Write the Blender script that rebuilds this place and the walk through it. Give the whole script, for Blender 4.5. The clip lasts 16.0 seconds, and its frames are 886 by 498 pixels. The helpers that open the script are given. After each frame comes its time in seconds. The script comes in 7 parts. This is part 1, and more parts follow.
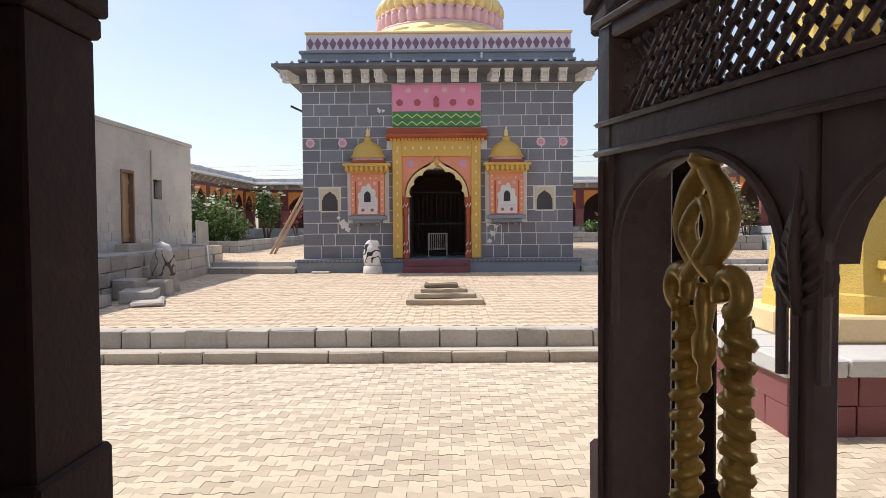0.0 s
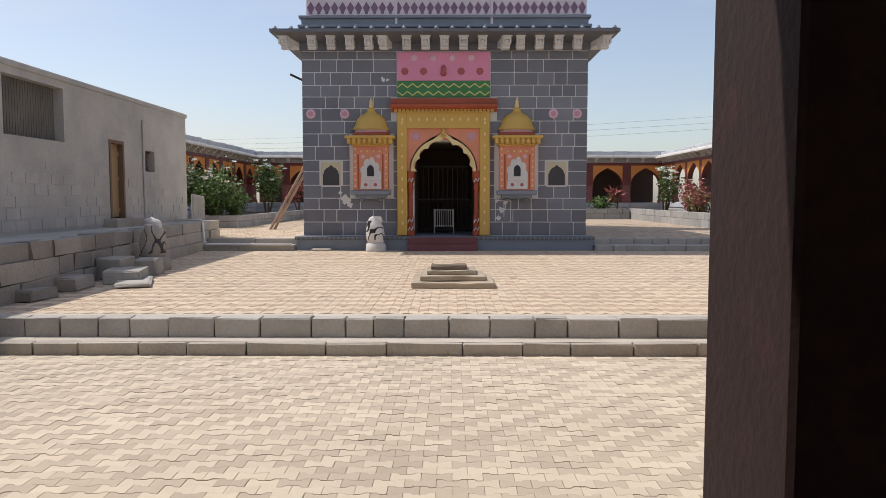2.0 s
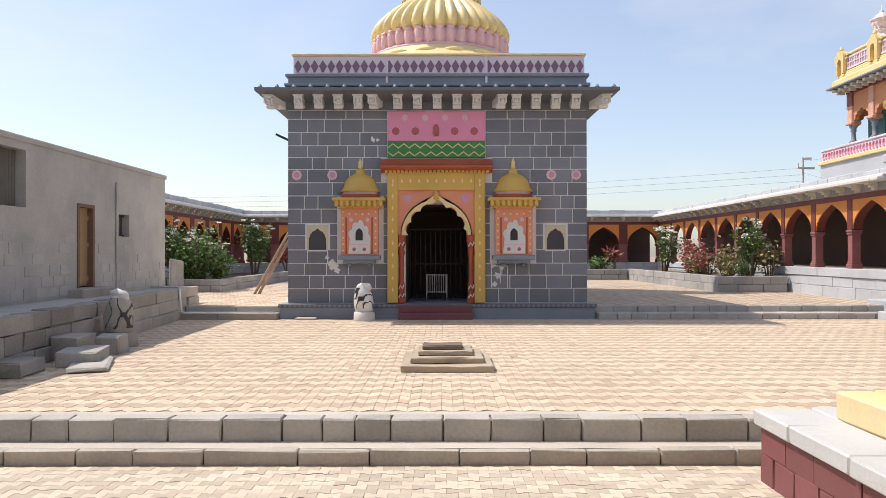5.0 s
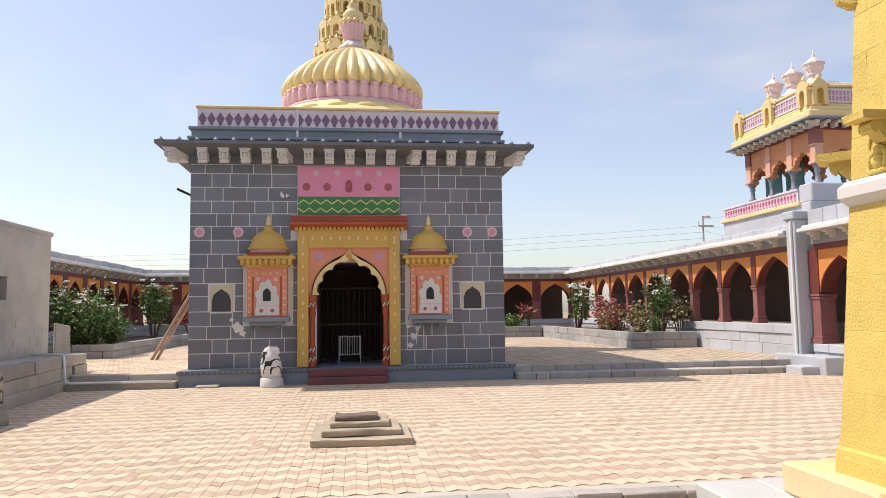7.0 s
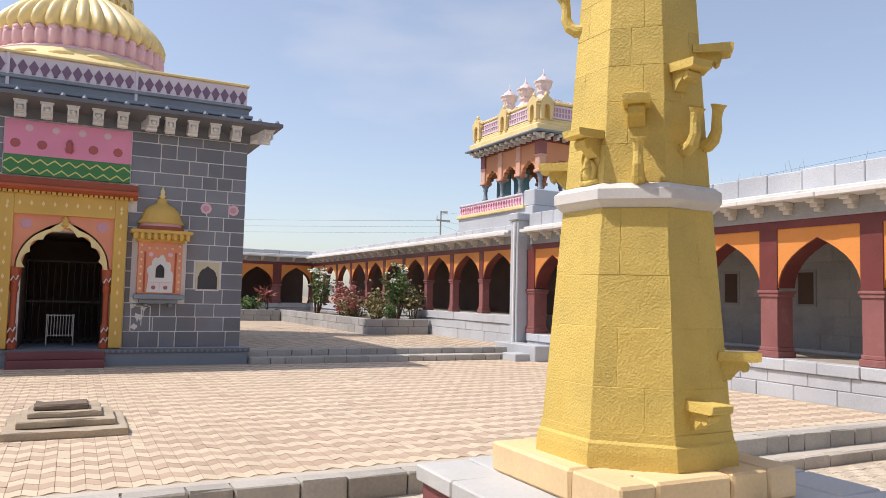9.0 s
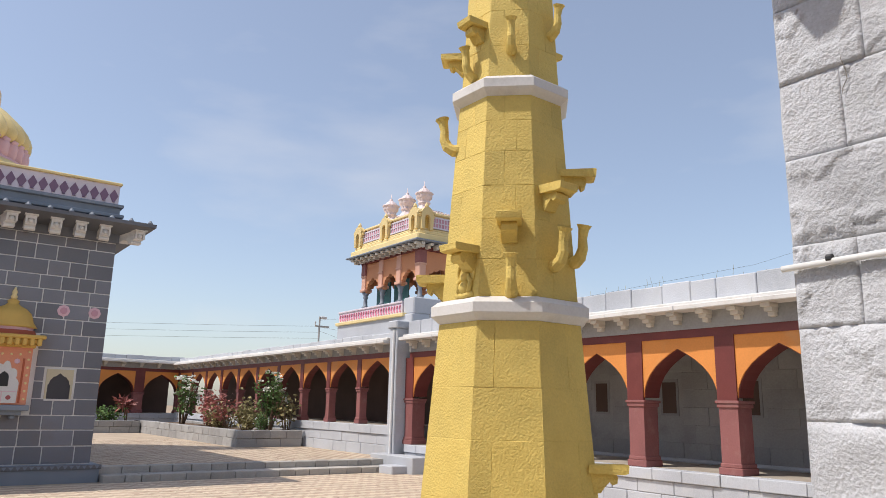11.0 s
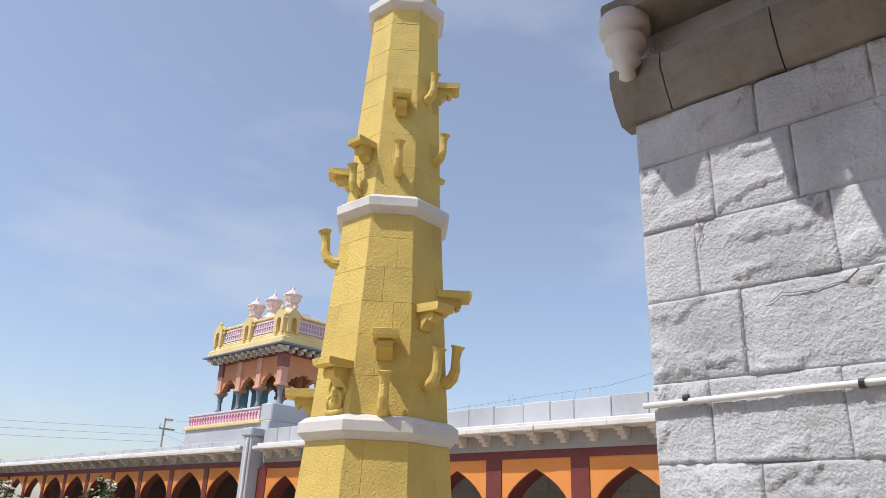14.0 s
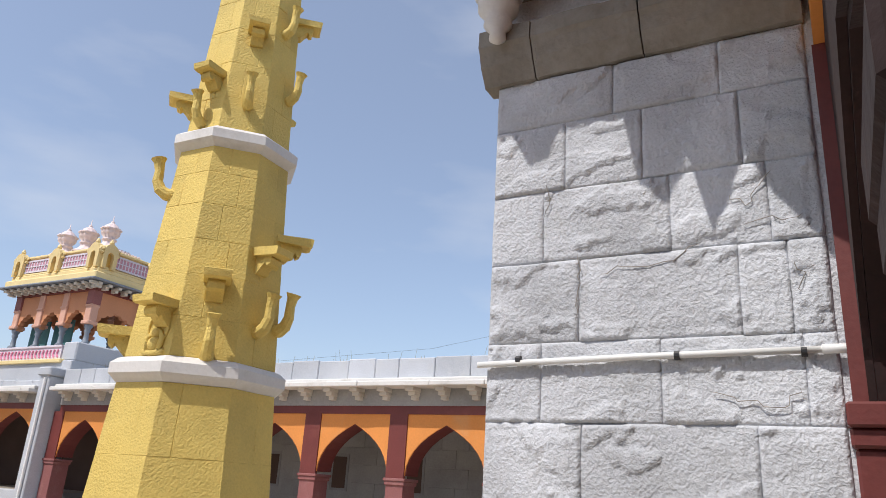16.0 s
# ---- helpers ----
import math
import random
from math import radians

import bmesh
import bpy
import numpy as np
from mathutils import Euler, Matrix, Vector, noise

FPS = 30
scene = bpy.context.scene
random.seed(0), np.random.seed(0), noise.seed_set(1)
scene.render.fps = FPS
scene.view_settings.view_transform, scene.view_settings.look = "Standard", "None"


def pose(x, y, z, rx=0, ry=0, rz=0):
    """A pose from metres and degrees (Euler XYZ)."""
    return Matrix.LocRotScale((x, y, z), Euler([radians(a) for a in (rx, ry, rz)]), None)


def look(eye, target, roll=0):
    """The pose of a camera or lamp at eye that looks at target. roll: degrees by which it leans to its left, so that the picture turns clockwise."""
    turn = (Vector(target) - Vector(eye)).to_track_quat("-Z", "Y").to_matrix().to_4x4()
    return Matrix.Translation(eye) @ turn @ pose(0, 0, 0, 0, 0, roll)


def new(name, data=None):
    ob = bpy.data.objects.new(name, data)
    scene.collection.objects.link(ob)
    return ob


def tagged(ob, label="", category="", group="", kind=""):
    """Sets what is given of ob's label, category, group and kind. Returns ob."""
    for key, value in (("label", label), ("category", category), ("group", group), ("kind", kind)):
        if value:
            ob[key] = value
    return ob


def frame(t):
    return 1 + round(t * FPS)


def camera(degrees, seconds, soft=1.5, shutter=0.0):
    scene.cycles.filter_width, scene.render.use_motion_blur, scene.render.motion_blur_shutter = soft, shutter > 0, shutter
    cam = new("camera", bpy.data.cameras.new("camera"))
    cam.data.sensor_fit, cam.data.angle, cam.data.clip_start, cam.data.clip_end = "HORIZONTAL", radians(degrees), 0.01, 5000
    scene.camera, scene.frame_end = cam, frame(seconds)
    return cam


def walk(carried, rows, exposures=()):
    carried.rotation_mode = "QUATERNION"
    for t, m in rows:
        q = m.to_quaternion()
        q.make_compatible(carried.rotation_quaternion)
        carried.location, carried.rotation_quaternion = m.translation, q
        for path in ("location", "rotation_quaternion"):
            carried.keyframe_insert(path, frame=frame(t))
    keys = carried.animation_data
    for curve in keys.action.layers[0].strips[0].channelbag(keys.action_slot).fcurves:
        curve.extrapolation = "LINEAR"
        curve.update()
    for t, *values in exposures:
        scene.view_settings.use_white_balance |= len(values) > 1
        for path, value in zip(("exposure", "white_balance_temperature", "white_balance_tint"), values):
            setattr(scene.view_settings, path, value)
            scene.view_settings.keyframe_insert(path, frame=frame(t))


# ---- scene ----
cam = camera(62.9, 16.0, soft=0.8)
PATH = [
    (0, (0.24, -1.361, 1.336), (0.229, 0.638, 1.265), -0.4),
    (0.5, (0.232, -1.131, 1.342), (0.233, 0.865, 1.219), -0.4),
    (1, (0.217, -0.918, 1.293), (0.187, 1.074, 1.116), 0.8),
    (1.5, (0.185, -0.782, 1.292), (0.075, 1.207, 1.115), 1.6),
    (2, (0.16, -0.466, 1.371), (0.139, 1.528, 1.23), 0.0),
    (2.5, (0.2, -0.271, 1.449), (0.131, 1.719, 1.255), 0.8),
    (3, (0.124, -0.126, 1.539), (0.113, 1.867, 1.369), -1.3),
    (3.5, (0.106, 0.085, 1.585), (0.127, 2.082, 1.476), -0.6),
    (3.7, (0.125, 0.151, 1.589), (0.164, 2.15, 1.533), -0.3),
    (6, (0.148, 1.031, 1.644), (0.12, 3.029, 1.723), 0.1),
    (6.5, (0.12, 1.196, 1.663), (0.247, 3.185, 1.835), -1.6),
    (7, (0.131, 1.24, 1.666), (0.37, 3.219, 1.834), -0.8),
    (7.5, (0.148, 1.279, 1.667), (0.518, 3.236, 1.847), 0.6),
    (8, (0.16, 1.299, 1.669), (0.722, 3.212, 1.824), 0.8),
    (8.5, (0.144, 1.282, 1.678), (0.884, 3.135, 1.826), 1.2),
    (9, (0.173, 1.293, 1.674), (1.079, 3.072, 1.804), 1.4),
    (9.5, (0.198, 1.307, 1.684), (1.227, 3.013, 1.861), 1.3),
    (9.7, (0.198, 1.3, 1.669), (1.252, 2.986, 1.879), 1.6),
    (11.8, (0.184, 1.267, 1.747), (1.382, 2.783, 2.264), 0.1),
    (12, (0.205, 1.269, 1.755), (1.41, 2.773, 2.289), -0.1),
    (12.5, (0.19, 1.262, 1.763), (1.387, 2.747, 2.363), -0.0),
    (13, (0.175, 1.257, 1.779), (1.377, 2.717, 2.429), 0.6),
    (13.5, (0.12, 1.268, 1.777), (1.393, 2.645, 2.475), 1.5),
    (14, (0.084, 1.285, 1.779), (1.447, 2.561, 2.495), 2.3),
    (14.5, (0.073, 1.325, 1.769), (1.533, 2.511, 2.449), 2.2),
    (15, (0.089, 1.363, 1.764), (1.655, 2.436, 2.395), 2.4),
    (15.5, (0.104, 1.39, 1.756), (1.713, 2.402, 2.378), 3.3),
    (16, (0.133, 1.41, 1.757), (1.788, 2.338, 2.391), 3.7),
]
walk(cam, [(t, look(e, a, r)) for t, e, a, r in PATH], [(0.0, 0.17, 6700, 13), (1.0, 0.02, 6550, 13), (2.0, -0.2, 6650, 13), (3.0, -0.06, 6650, 13), (3.7, 0.08, 6600, 13),
      (6.0, 0.16, 6800, 14), (7.5, 0.14, 6850, 15), (9.5, 0.02, 6600, 14), (12.0, -0.06, 6550, 12), (14.0, -0.06, 6350, 12), (16.0, -0.04, 6350, 12)])

# ---- light ----
SUN_DIR = Vector((3.42, -1.25, -5.62)).normalized()
world = bpy.data.worlds.new("sky")
scene.world = world
world.use_nodes = True
_n, _l = world.node_tree.nodes, world.node_tree.links
_n.clear()
sky = _n.new("ShaderNodeTexSky")
sky.sky_type = "NISHITA"
sky.sun_disc = False
sky.sun_elevation = math.asin(-SUN_DIR.z)
sky.sun_rotation = math.atan2(-SUN_DIR.x, -SUN_DIR.y)
sky.air_density, sky.dust_density, sky.ozone_density = 1.0, 1.4, 1.2
_bg = _n.new("ShaderNodeBackground")
_bg.inputs["Strength"].default_value = 0.195
_out = _n.new("ShaderNodeOutputWorld")
_haze = _n.new("ShaderNodeMix")
_haze.data_type = "RGBA"
_haze.inputs["Factor"].default_value = 0.27
_haze.inputs[7].default_value = (2.68, 2.76, 2.86, 1)
_l.new(sky.outputs[0], _haze.inputs[6])
# thin high cloud streaks over the whole sky
_tc = _n.new("ShaderNodeTexCoord")
_map = _n.new("ShaderNodeMapping")
_map.inputs["Scale"].default_value = (1.3, 1.3, 4.2)
_cl = _n.new("ShaderNodeTexNoise")
_cl.inputs["Scale"].default_value, _cl.inputs["Detail"].default_value = 2.2, 6
_cr = _n.new("ShaderNodeMapRange")
_cr.inputs["From Min"].default_value, _cr.inputs["From Max"].default_value, _cr.inputs["To Max"].default_value = 0.5, 0.8, 0.4
_cm = _n.new("ShaderNodeMix")
_cm.data_type = "RGBA"
_cm.inputs[7].default_value = (4.4, 4.45, 4.55, 1)
_l.new(_tc.outputs["Generated"], _map.inputs["Vector"])
_l.new(_map.outputs[0], _cl.inputs["Vector"])
_l.new(_cl.outputs["Fac"], _cr.inputs["Value"])
_l.new(_cr.outputs[0], _cm.inputs["Factor"])
_l.new(_haze.outputs[2], _cm.inputs[6])
_l.new(_cm.outputs[2], _bg.inputs[0])
_l.new(_bg.outputs[0], _out.inputs[0])
sun_data = bpy.data.lights.new("sun", "SUN")
sun_data.energy, sun_data.angle, sun_data.color = 3.9, radians(0.53), (1.0, 0.95, 0.87)
sun = new("sun", sun_data)
sun.matrix_world = Matrix.Translation((-20, 4, 34)) @ SUN_DIR.to_track_quat("-Z", "Y").to_matrix().to_4x4()


# ---- materials ----
def mat(name, base, rough=0.75, vary=0.12, scale=6.0, bump=0.15, grain=60.0, metal=0.0, island=0.0, obj=0.0,
        stain=None, stain_amount=0.0, stain_scale=1.2, bump_dist=0.01):
    """A weathered surface: broad and fine variation of one colour, fine relief, and patches of a second colour."""
    m = bpy.data.materials.new(name)
    m.use_nodes = True
    nt = m.node_tree
    n, l = nt.nodes, nt.links
    b = n["Principled BSDF"]
    tc = n.new("ShaderNodeNewGeometry")
    big = n.new("ShaderNodeTexNoise")
    big.inputs["Scale"].default_value, big.inputs["Detail"].default_value = scale * 0.25, 5
    fine = n.new("ShaderNodeTexNoise")
    fine.inputs["Scale"].default_value, fine.inputs["Detail"].default_value = grain, 4
    l.new(tc.outputs["Position"], big.inputs["Vector"])
    l.new(tc.outputs["Position"], fine.inputs["Vector"])
    add = n.new("ShaderNodeMath")
    add.operation = "MULTIPLY_ADD"
    l.new(fine.outputs["Fac"], add.inputs[0])
    add.inputs[1].default_value = 0.5
    l.new(big.outputs["Fac"], add.inputs[2])
    val = n.new("ShaderNodeMapRange")
    val.inputs["From Min"].default_value, val.inputs["From Max"].default_value = 0.45, 1.05
    val.inputs["To Min"].default_value, val.inputs["To Max"].default_value = 1 - vary, 1 + vary
    l.new(add.outputs[0], val.inputs["Value"])
    last = val.outputs[0]
    for amount, node, out in ((island, "ShaderNodeNewGeometry", "Random Per Island"), (obj, "ShaderNodeObjectInfo", "Random")):
        if amount:
            r = n.new(node)
            mr = n.new("ShaderNodeMapRange")
            mr.inputs["To Min"].default_value, mr.inputs["To Max"].default_value = 1 - amount, 1 + amount
            l.new(r.outputs[out], mr.inputs["Value"])
            mul = n.new("ShaderNodeMath")
            mul.operation = "MULTIPLY"
            l.new(last, mul.inputs[0])
            l.new(mr.outputs[0], mul.inputs[1])
            last = mul.outputs[0]
    col = n.new("ShaderNodeVectorMath")
    col.operation = "SCALE"
    col.inputs[0].default_value = base
    l.new(last, col.inputs["Scale"])
    colour = col.outputs[0]
    if stain:
        st = n.new("ShaderNodeTexNoise")
        st.inputs["Scale"].default_value, st.inputs["Detail"].default_value = stain_scale, 7
        st.inputs["Roughness"].default_value = 0.65
        l.new(tc.outputs["Position"], st.inputs["Vector"])
        rmp = n.new("ShaderNodeMapRange")
        rmp.inputs["From Min"].default_value, rmp.inputs["From Max"].default_value = 0.62 - 0.3 * stain_amount, 0.72
        rmp.inputs["To Max"].default_value = min(1.0, 0.4 + stain_amount)
        l.new(st.outputs["Fac"], rmp.inputs["Value"])
        mx = n.new("ShaderNodeMix")
        mx.data_type = "RGBA"
        l.new(rmp.outputs[0], mx.inputs["Factor"])
        l.new(colour, mx.inputs[6])
        mx.inputs[7].default_value = (*stain, 1)
        colour = mx.outputs[2]
    l.new(colour, b.inputs["Base Color"])
    b.inputs["Roughness"].default_value, b.inputs["Metallic"].default_value = rough, metal
    if bump:
        bp = n.new("ShaderNodeBump")
        bp.inputs["Strength"].default_value, bp.inputs["Distance"].default_value = bump, bump_dist
        l.new(add.outputs[0], bp.inputs["Height"])
        l.new(bp.outputs[0], b.inputs["Normal"])
    return m


M = {}
M["paver_cream"] = mat("cream concrete paver", (0.60, 0.50, 0.37), 0.85, 0.10, 3, 0.25, 90, island=0.06, obj=0.06, stain=(0.45, 0.35, 0.255), stain_amount=0.15)
M["paver_pink"] = mat("pinkish concrete paver", (0.46, 0.345, 0.255), 0.85, 0.10, 3, 0.25, 90, island=0.08, obj=0.08, stain=(0.56, 0.45, 0.33), stain_amount=0.25)
M["paver_cream_low"] = mat("pale concrete paver", (0.575, 0.50, 0.39), 0.85, 0.10, 3, 0.25, 90, island=0.06, obj=0.06, stain=(0.44, 0.36, 0.275), stain_amount=0.2)
M["paver_grey_low"] = mat("greyish concrete paver", (0.455, 0.385, 0.30), 0.85, 0.10, 3, 0.25, 90, island=0.07, obj=0.07, stain=(0.53, 0.455, 0.355), stain_amount=0.35)
M["joint"] = mat("sandy paver joint", (0.43, 0.345, 0.255), 0.95, 0.2, 8)
M["earth"] = mat("dry earth", (0.34, 0.25, 0.17), 0.95, 0.25, 1.5, 0.4, 20)
M["soil"] = mat("dark garden soil", (0.13, 0.09, 0.06), 0.95, 0.3, 5, 0.6, 25)
M["kerb"] = mat("grey kerb stone", (0.39, 0.37, 0.335), 0.88, 0.22, 6, 0.7, 30, island=0.12, obj=0.12, stain=(0.47, 0.44, 0.39), stain_amount=0.3, stain_scale=3.0, bump_dist=0.02)
M["slab"] = mat("worn stone slab", (0.36, 0.315, 0.26), 0.85, 0.2, 5, 0.5, 40, island=0.12, obj=0.1, stain=(0.24, 0.21, 0.18), stain_amount=0.3)
M["block"] = mat("slate grey painted block", (0.172, 0.176, 0.198), 0.6, 0.16, 4, 0.3, 50, obj=0.16, island=0.1, stain=(0.20, 0.18, 0.18), stain_amount=0.3)
M["joint_white"] = mat("white painted joint", (0.72, 0.71, 0.69), 0.7, 0.1, 6, 0.2)
M["grey_dark"] = mat("dark grey paint", (0.14, 0.145, 0.16), 0.6, 0.15, 4, 0.25)
M["grey_mid"] = mat("bluish grey paint", (0.22, 0.25, 0.29), 0.6, 0.15, 4, 0.25)
M["white"] = mat("white limewash", (0.66, 0.64, 0.61), 0.75, 0.1, 5, 0.3, 40, stain=(0.48, 0.45, 0.40), stain_amount=0.28, stain_scale=2.4)
M["bracket"] = mat("off white stone bracket paint", (0.60, 0.56, 0.49), 0.75, 0.14, 6, 0.3)
M["pink"] = mat("pink paint", (0.74, 0.27, 0.40), 0.6, 0.1, 5, 0.15)
M["pink_pale"] = mat("pale pink paint", (0.70, 0.45, 0.50), 0.6, 0.1, 5, 0.15)
M["rose"] = mat("dusty red rosette paint", (0.40, 0.10, 0.10), 0.6, 0.1)
M["rose_pale"] = mat("faded rose paint", (0.58, 0.30, 0.36), 0.6, 0.1)
M["terracotta"] = mat("pale terracotta limewash", (0.60, 0.27, 0.135), 0.75, 0.12, 4, 0.25)
M["salmon_pale"] = mat("pale salmon paint", (0.66, 0.38, 0.28), 0.7, 0.1, 4, 0.2)
M["lilac"] = mat("pale lilac paint", (0.66, 0.60, 0.66), 0.65, 0.08, 5, 0.15)
M["plum"] = mat("plum paint", (0.20, 0.12, 0.19), 0.6, 0.1)
M["green"] = mat("leaf green paint", (0.05, 0.22, 0.07), 0.55, 0.12)
M["teal"] = mat("teal paint", (0.05, 0.17, 0.17), 0.55, 0.12)
M["lime"] = mat("pale yellow green paint", (0.62, 0.60, 0.20), 0.6, 0.1)
M["yellow"] = mat("ochre yellow paint", (0.62, 0.39, 0.09), 0.6, 0.1, 5, 0.2)
M["gold"] = mat("pale golden paint", (0.74, 0.59, 0.28), 0.40, 0.14, 5, 0.25, 40, stain=(0.58, 0.44, 0.20), stain_amount=0.2)
M["pale_gold"] = mat("pale gold paint", (0.72, 0.56, 0.26), 0.55, 0.12, 5, 0.2)
M["blush"] = mat("blush white paint", (0.70, 0.57, 0.55), 0.6, 0.1)
M["slab_brown"] = mat("brown worn stone slab", (0.40, 0.335, 0.25), 0.85, 0.25, 5, 0.5, 40, island=0.12, obj=0.1, stain=(0.22, 0.18, 0.14), stain_amount=0.3)
M["slate_deep"] = mat("deep slate for recess shade and marks", (0.055, 0.053, 0.06), 0.6, 0.15)
M["dusty_mesh"] = mat("dusty grey brown mesh", (0.15, 0.14, 0.12), 0.9, 0.25, 8, 0.5, 50)
M["timber_pale"] = mat("sun bleached timber", (0.34, 0.235, 0.17), 0.8, 0.25, 8, 0.3)
M["slab_top"] = mat("dark brown stone slab", (0.17, 0.13, 0.095), 0.8, 0.25, 5, 0.5, 40)
M["window_cream"] = mat("pale olive cream paint", (0.62, 0.55, 0.38), 0.65, 0.12)
M["tread"] = mat("brownish worn stone", (0.40, 0.365, 0.315), 0.88, 0.22, 6, 0.7, 30, island=0.12, obj=0.12, stain=(0.48, 0.44, 0.37), stain_amount=0.3, stain_scale=3.0, bump_dist=0.02)
M["cement"] = mat("pale trowelled cement", (0.52, 0.475, 0.41), 0.9, 0.16, 5, 0.4, 30, stain=(0.40, 0.36, 0.31), stain_amount=0.3, stain_scale=2.5)
M["cream"] = mat("cream yellow paint", (0.78, 0.62, 0.30), 0.6, 0.1)
M["tower"] = mat("lemon yellow limewash over stone", (0.66, 0.49, 0.13), 0.72, 0.18, 10, 0.9, 60, island=0.05, obj=0.05, stain=(0.59, 0.42, 0.10), stain_amount=0.35, stain_scale=2.5, bump_dist=0.018)
M["plinth_peach"] = mat("pale peach painted stone", (0.74, 0.55, 0.31), 0.78, 0.14, 4, 0.5, 30, obj=0.06, stain=(0.66, 0.53, 0.40), stain_amount=0.25)
M["burgundy"] = mat("burgundy painted stone", (0.19, 0.065, 0.068), 0.6, 0.16, 4, 0.4, obj=0.1, island=0.08)
M["slab_blue"] = mat("pale blue grey painted slab", (0.50, 0.51, 0.51), 0.75, 0.12, 4, 0.5, 30, stain=(0.62, 0.61, 0.58), stain_amount=0.2)
M["orange"] = mat("orange limewash", (0.70, 0.265, 0.06), 0.75, 0.13, 3, 0.3, 30, stain=(0.60, 0.30, 0.12), stain_amount=0.2)
M["salmon"] = mat("salmon paint", (0.72, 0.29, 0.17), 0.7, 0.12, 4, 0.2)
M["maroon"] = mat("maroon paint", (0.155, 0.033, 0.028), 0.55, 0.2, 5, 0.4, 35, stain=(0.22, 0.06, 0.045), stain_amount=0.3)
M["rose_maroon"] = mat("weathered rose maroon paint", (0.255, 0.095, 0.09), 0.7, 0.2, 5, 0.4, 35, stain=(0.32, 0.16, 0.145), stain_amount=0.3, stain_scale=4.0)
# maroon darkened so that the porch's shade is in the colour
M["maroon_shaded"] = mat("maroon paint darkened for porch shade", (0.022, 0.007, 0.006), 0.88, 0.3, 5, 0.6, 30, stain=(0.05, 0.014, 0.012), stain_amount=0.3, stain_scale=7.0, bump_dist=0.014)
M["redbrown"] = mat("brick red paint", (0.40, 0.085, 0.035), 0.6, 0.14, 5, 0.2)
M["stone_blue"] = mat("pale grey limewashed stone", (0.455, 0.475, 0.51), 0.85, 0.2, 3, 0.55, 40, obj=0.06, island=0.06, stain=(0.52, 0.53, 0.54), stain_amount=0.4, stain_scale=2.0, bump_dist=0.022)
M["stone_rough"] = mat("rough limewashed stone", (0.54, 0.555, 0.585), 0.88, 0.24, 8, 0.75, 60, obj=0.05, stain=(0.45, 0.46, 0.47), stain_amount=0.3, stain_scale=5.0, bump_dist=0.03)
M["stone_brown"] = mat("unpainted brownish weathered stone", (0.235, 0.215, 0.185), 0.9, 0.28, 5, 0.8, 25, obj=0.1, stain=(0.33, 0.31, 0.28), stain_amount=0.35, stain_scale=3.0, bump_dist=0.02)
M["stone_grey"] = mat("grey weathered stone", (0.34, 0.335, 0.325), 0.85, 0.2, 3, 0.6, 25, obj=0.1, island=0.1, stain=(0.24, 0.23, 0.22), stain_amount=0.35, bump_dist=0.02)
M["concrete"] = mat("raw grey cement render", (0.46, 0.44, 0.405), 0.9, 0.2, 4, 0.5, 30, obj=0.05, island=0.05, stain=(0.36, 0.35, 0.33), stain_amount=0.4)
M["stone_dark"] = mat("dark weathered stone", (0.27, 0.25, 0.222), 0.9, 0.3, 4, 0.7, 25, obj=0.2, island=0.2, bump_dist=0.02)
# real wall colour in the shrine; stands in for shade inside arcades and niches
M["dark"] = mat("dark brown interior wall and shade", (0.10, 0.06, 0.045), 0.8, 0.2)
M["wood_door"] = mat("bare timber door", (0.36, 0.235, 0.115), 0.65, 0.15, 8, 0.25)
M["wood_old"] = mat("weathered timber", (0.19, 0.115, 0.075), 0.75, 0.25, 8, 0.3)
M["wood_paint"] = mat("dark brown gloss painted wood", (0.20, 0.142, 0.135), 0.34, 0.25, 8, 0.3, 50)
M["gold_wood"] = mat("dull gold painted carving", (0.70, 0.46, 0.14), 0.32, 0.25, 12, 0.35, 60, metal=0.5, stain=(0.10, 0.055, 0.02), stain_amount=0.3, stain_scale=14)
M["iron"] = mat("dark iron", (0.05, 0.048, 0.046), 0.5, 0.2, metal=0.7)
M["pvc"] = mat("white plastic pipe", (0.80, 0.80, 0.78), 0.35, 0.05, 5, 0.0)
M["black"] = mat("black paint", (0.02, 0.02, 0.022), 0.45, 0.1)
M["bark"] = mat("brown bark", (0.14, 0.095, 0.06), 0.9, 0.3, 12, 0.6)
M["leaf"] = mat("green leaf", (0.115, 0.20, 0.055), 0.5, 0.2, 6, 0.1, island=0.5)
M["leaf_dry"] = mat("olive yellow leaf", (0.27, 0.235, 0.10), 0.6, 0.2, 6, 0.1, island=0.45)
M["leaf_red"] = mat("reddish leaf", (0.36, 0.12, 0.10), 0.55, 0.2, 6, 0.1, island=0.4)
M["petal"] = mat("white flower petal", (0.80, 0.80, 0.74), 0.6, 0.05, 6, 0.0)


# ---- building helpers ----
BASE = {}


def thing(name, base, label, category, group="", kind=""):
    ob = new(name)
    ob.empty_display_size = 0.2
    ob.location = base
    BASE[ob.name] = Vector(base)
    return tagged(ob, label, category, group, kind)


def mesh_of(name, bm, material):
    me = bpy.data.meshes.new(name)
    bm.to_mesh(me)
    bm.free()
    for m in material if isinstance(material, (list, tuple)) else [material]:
        me.materials.append(m)
    return me


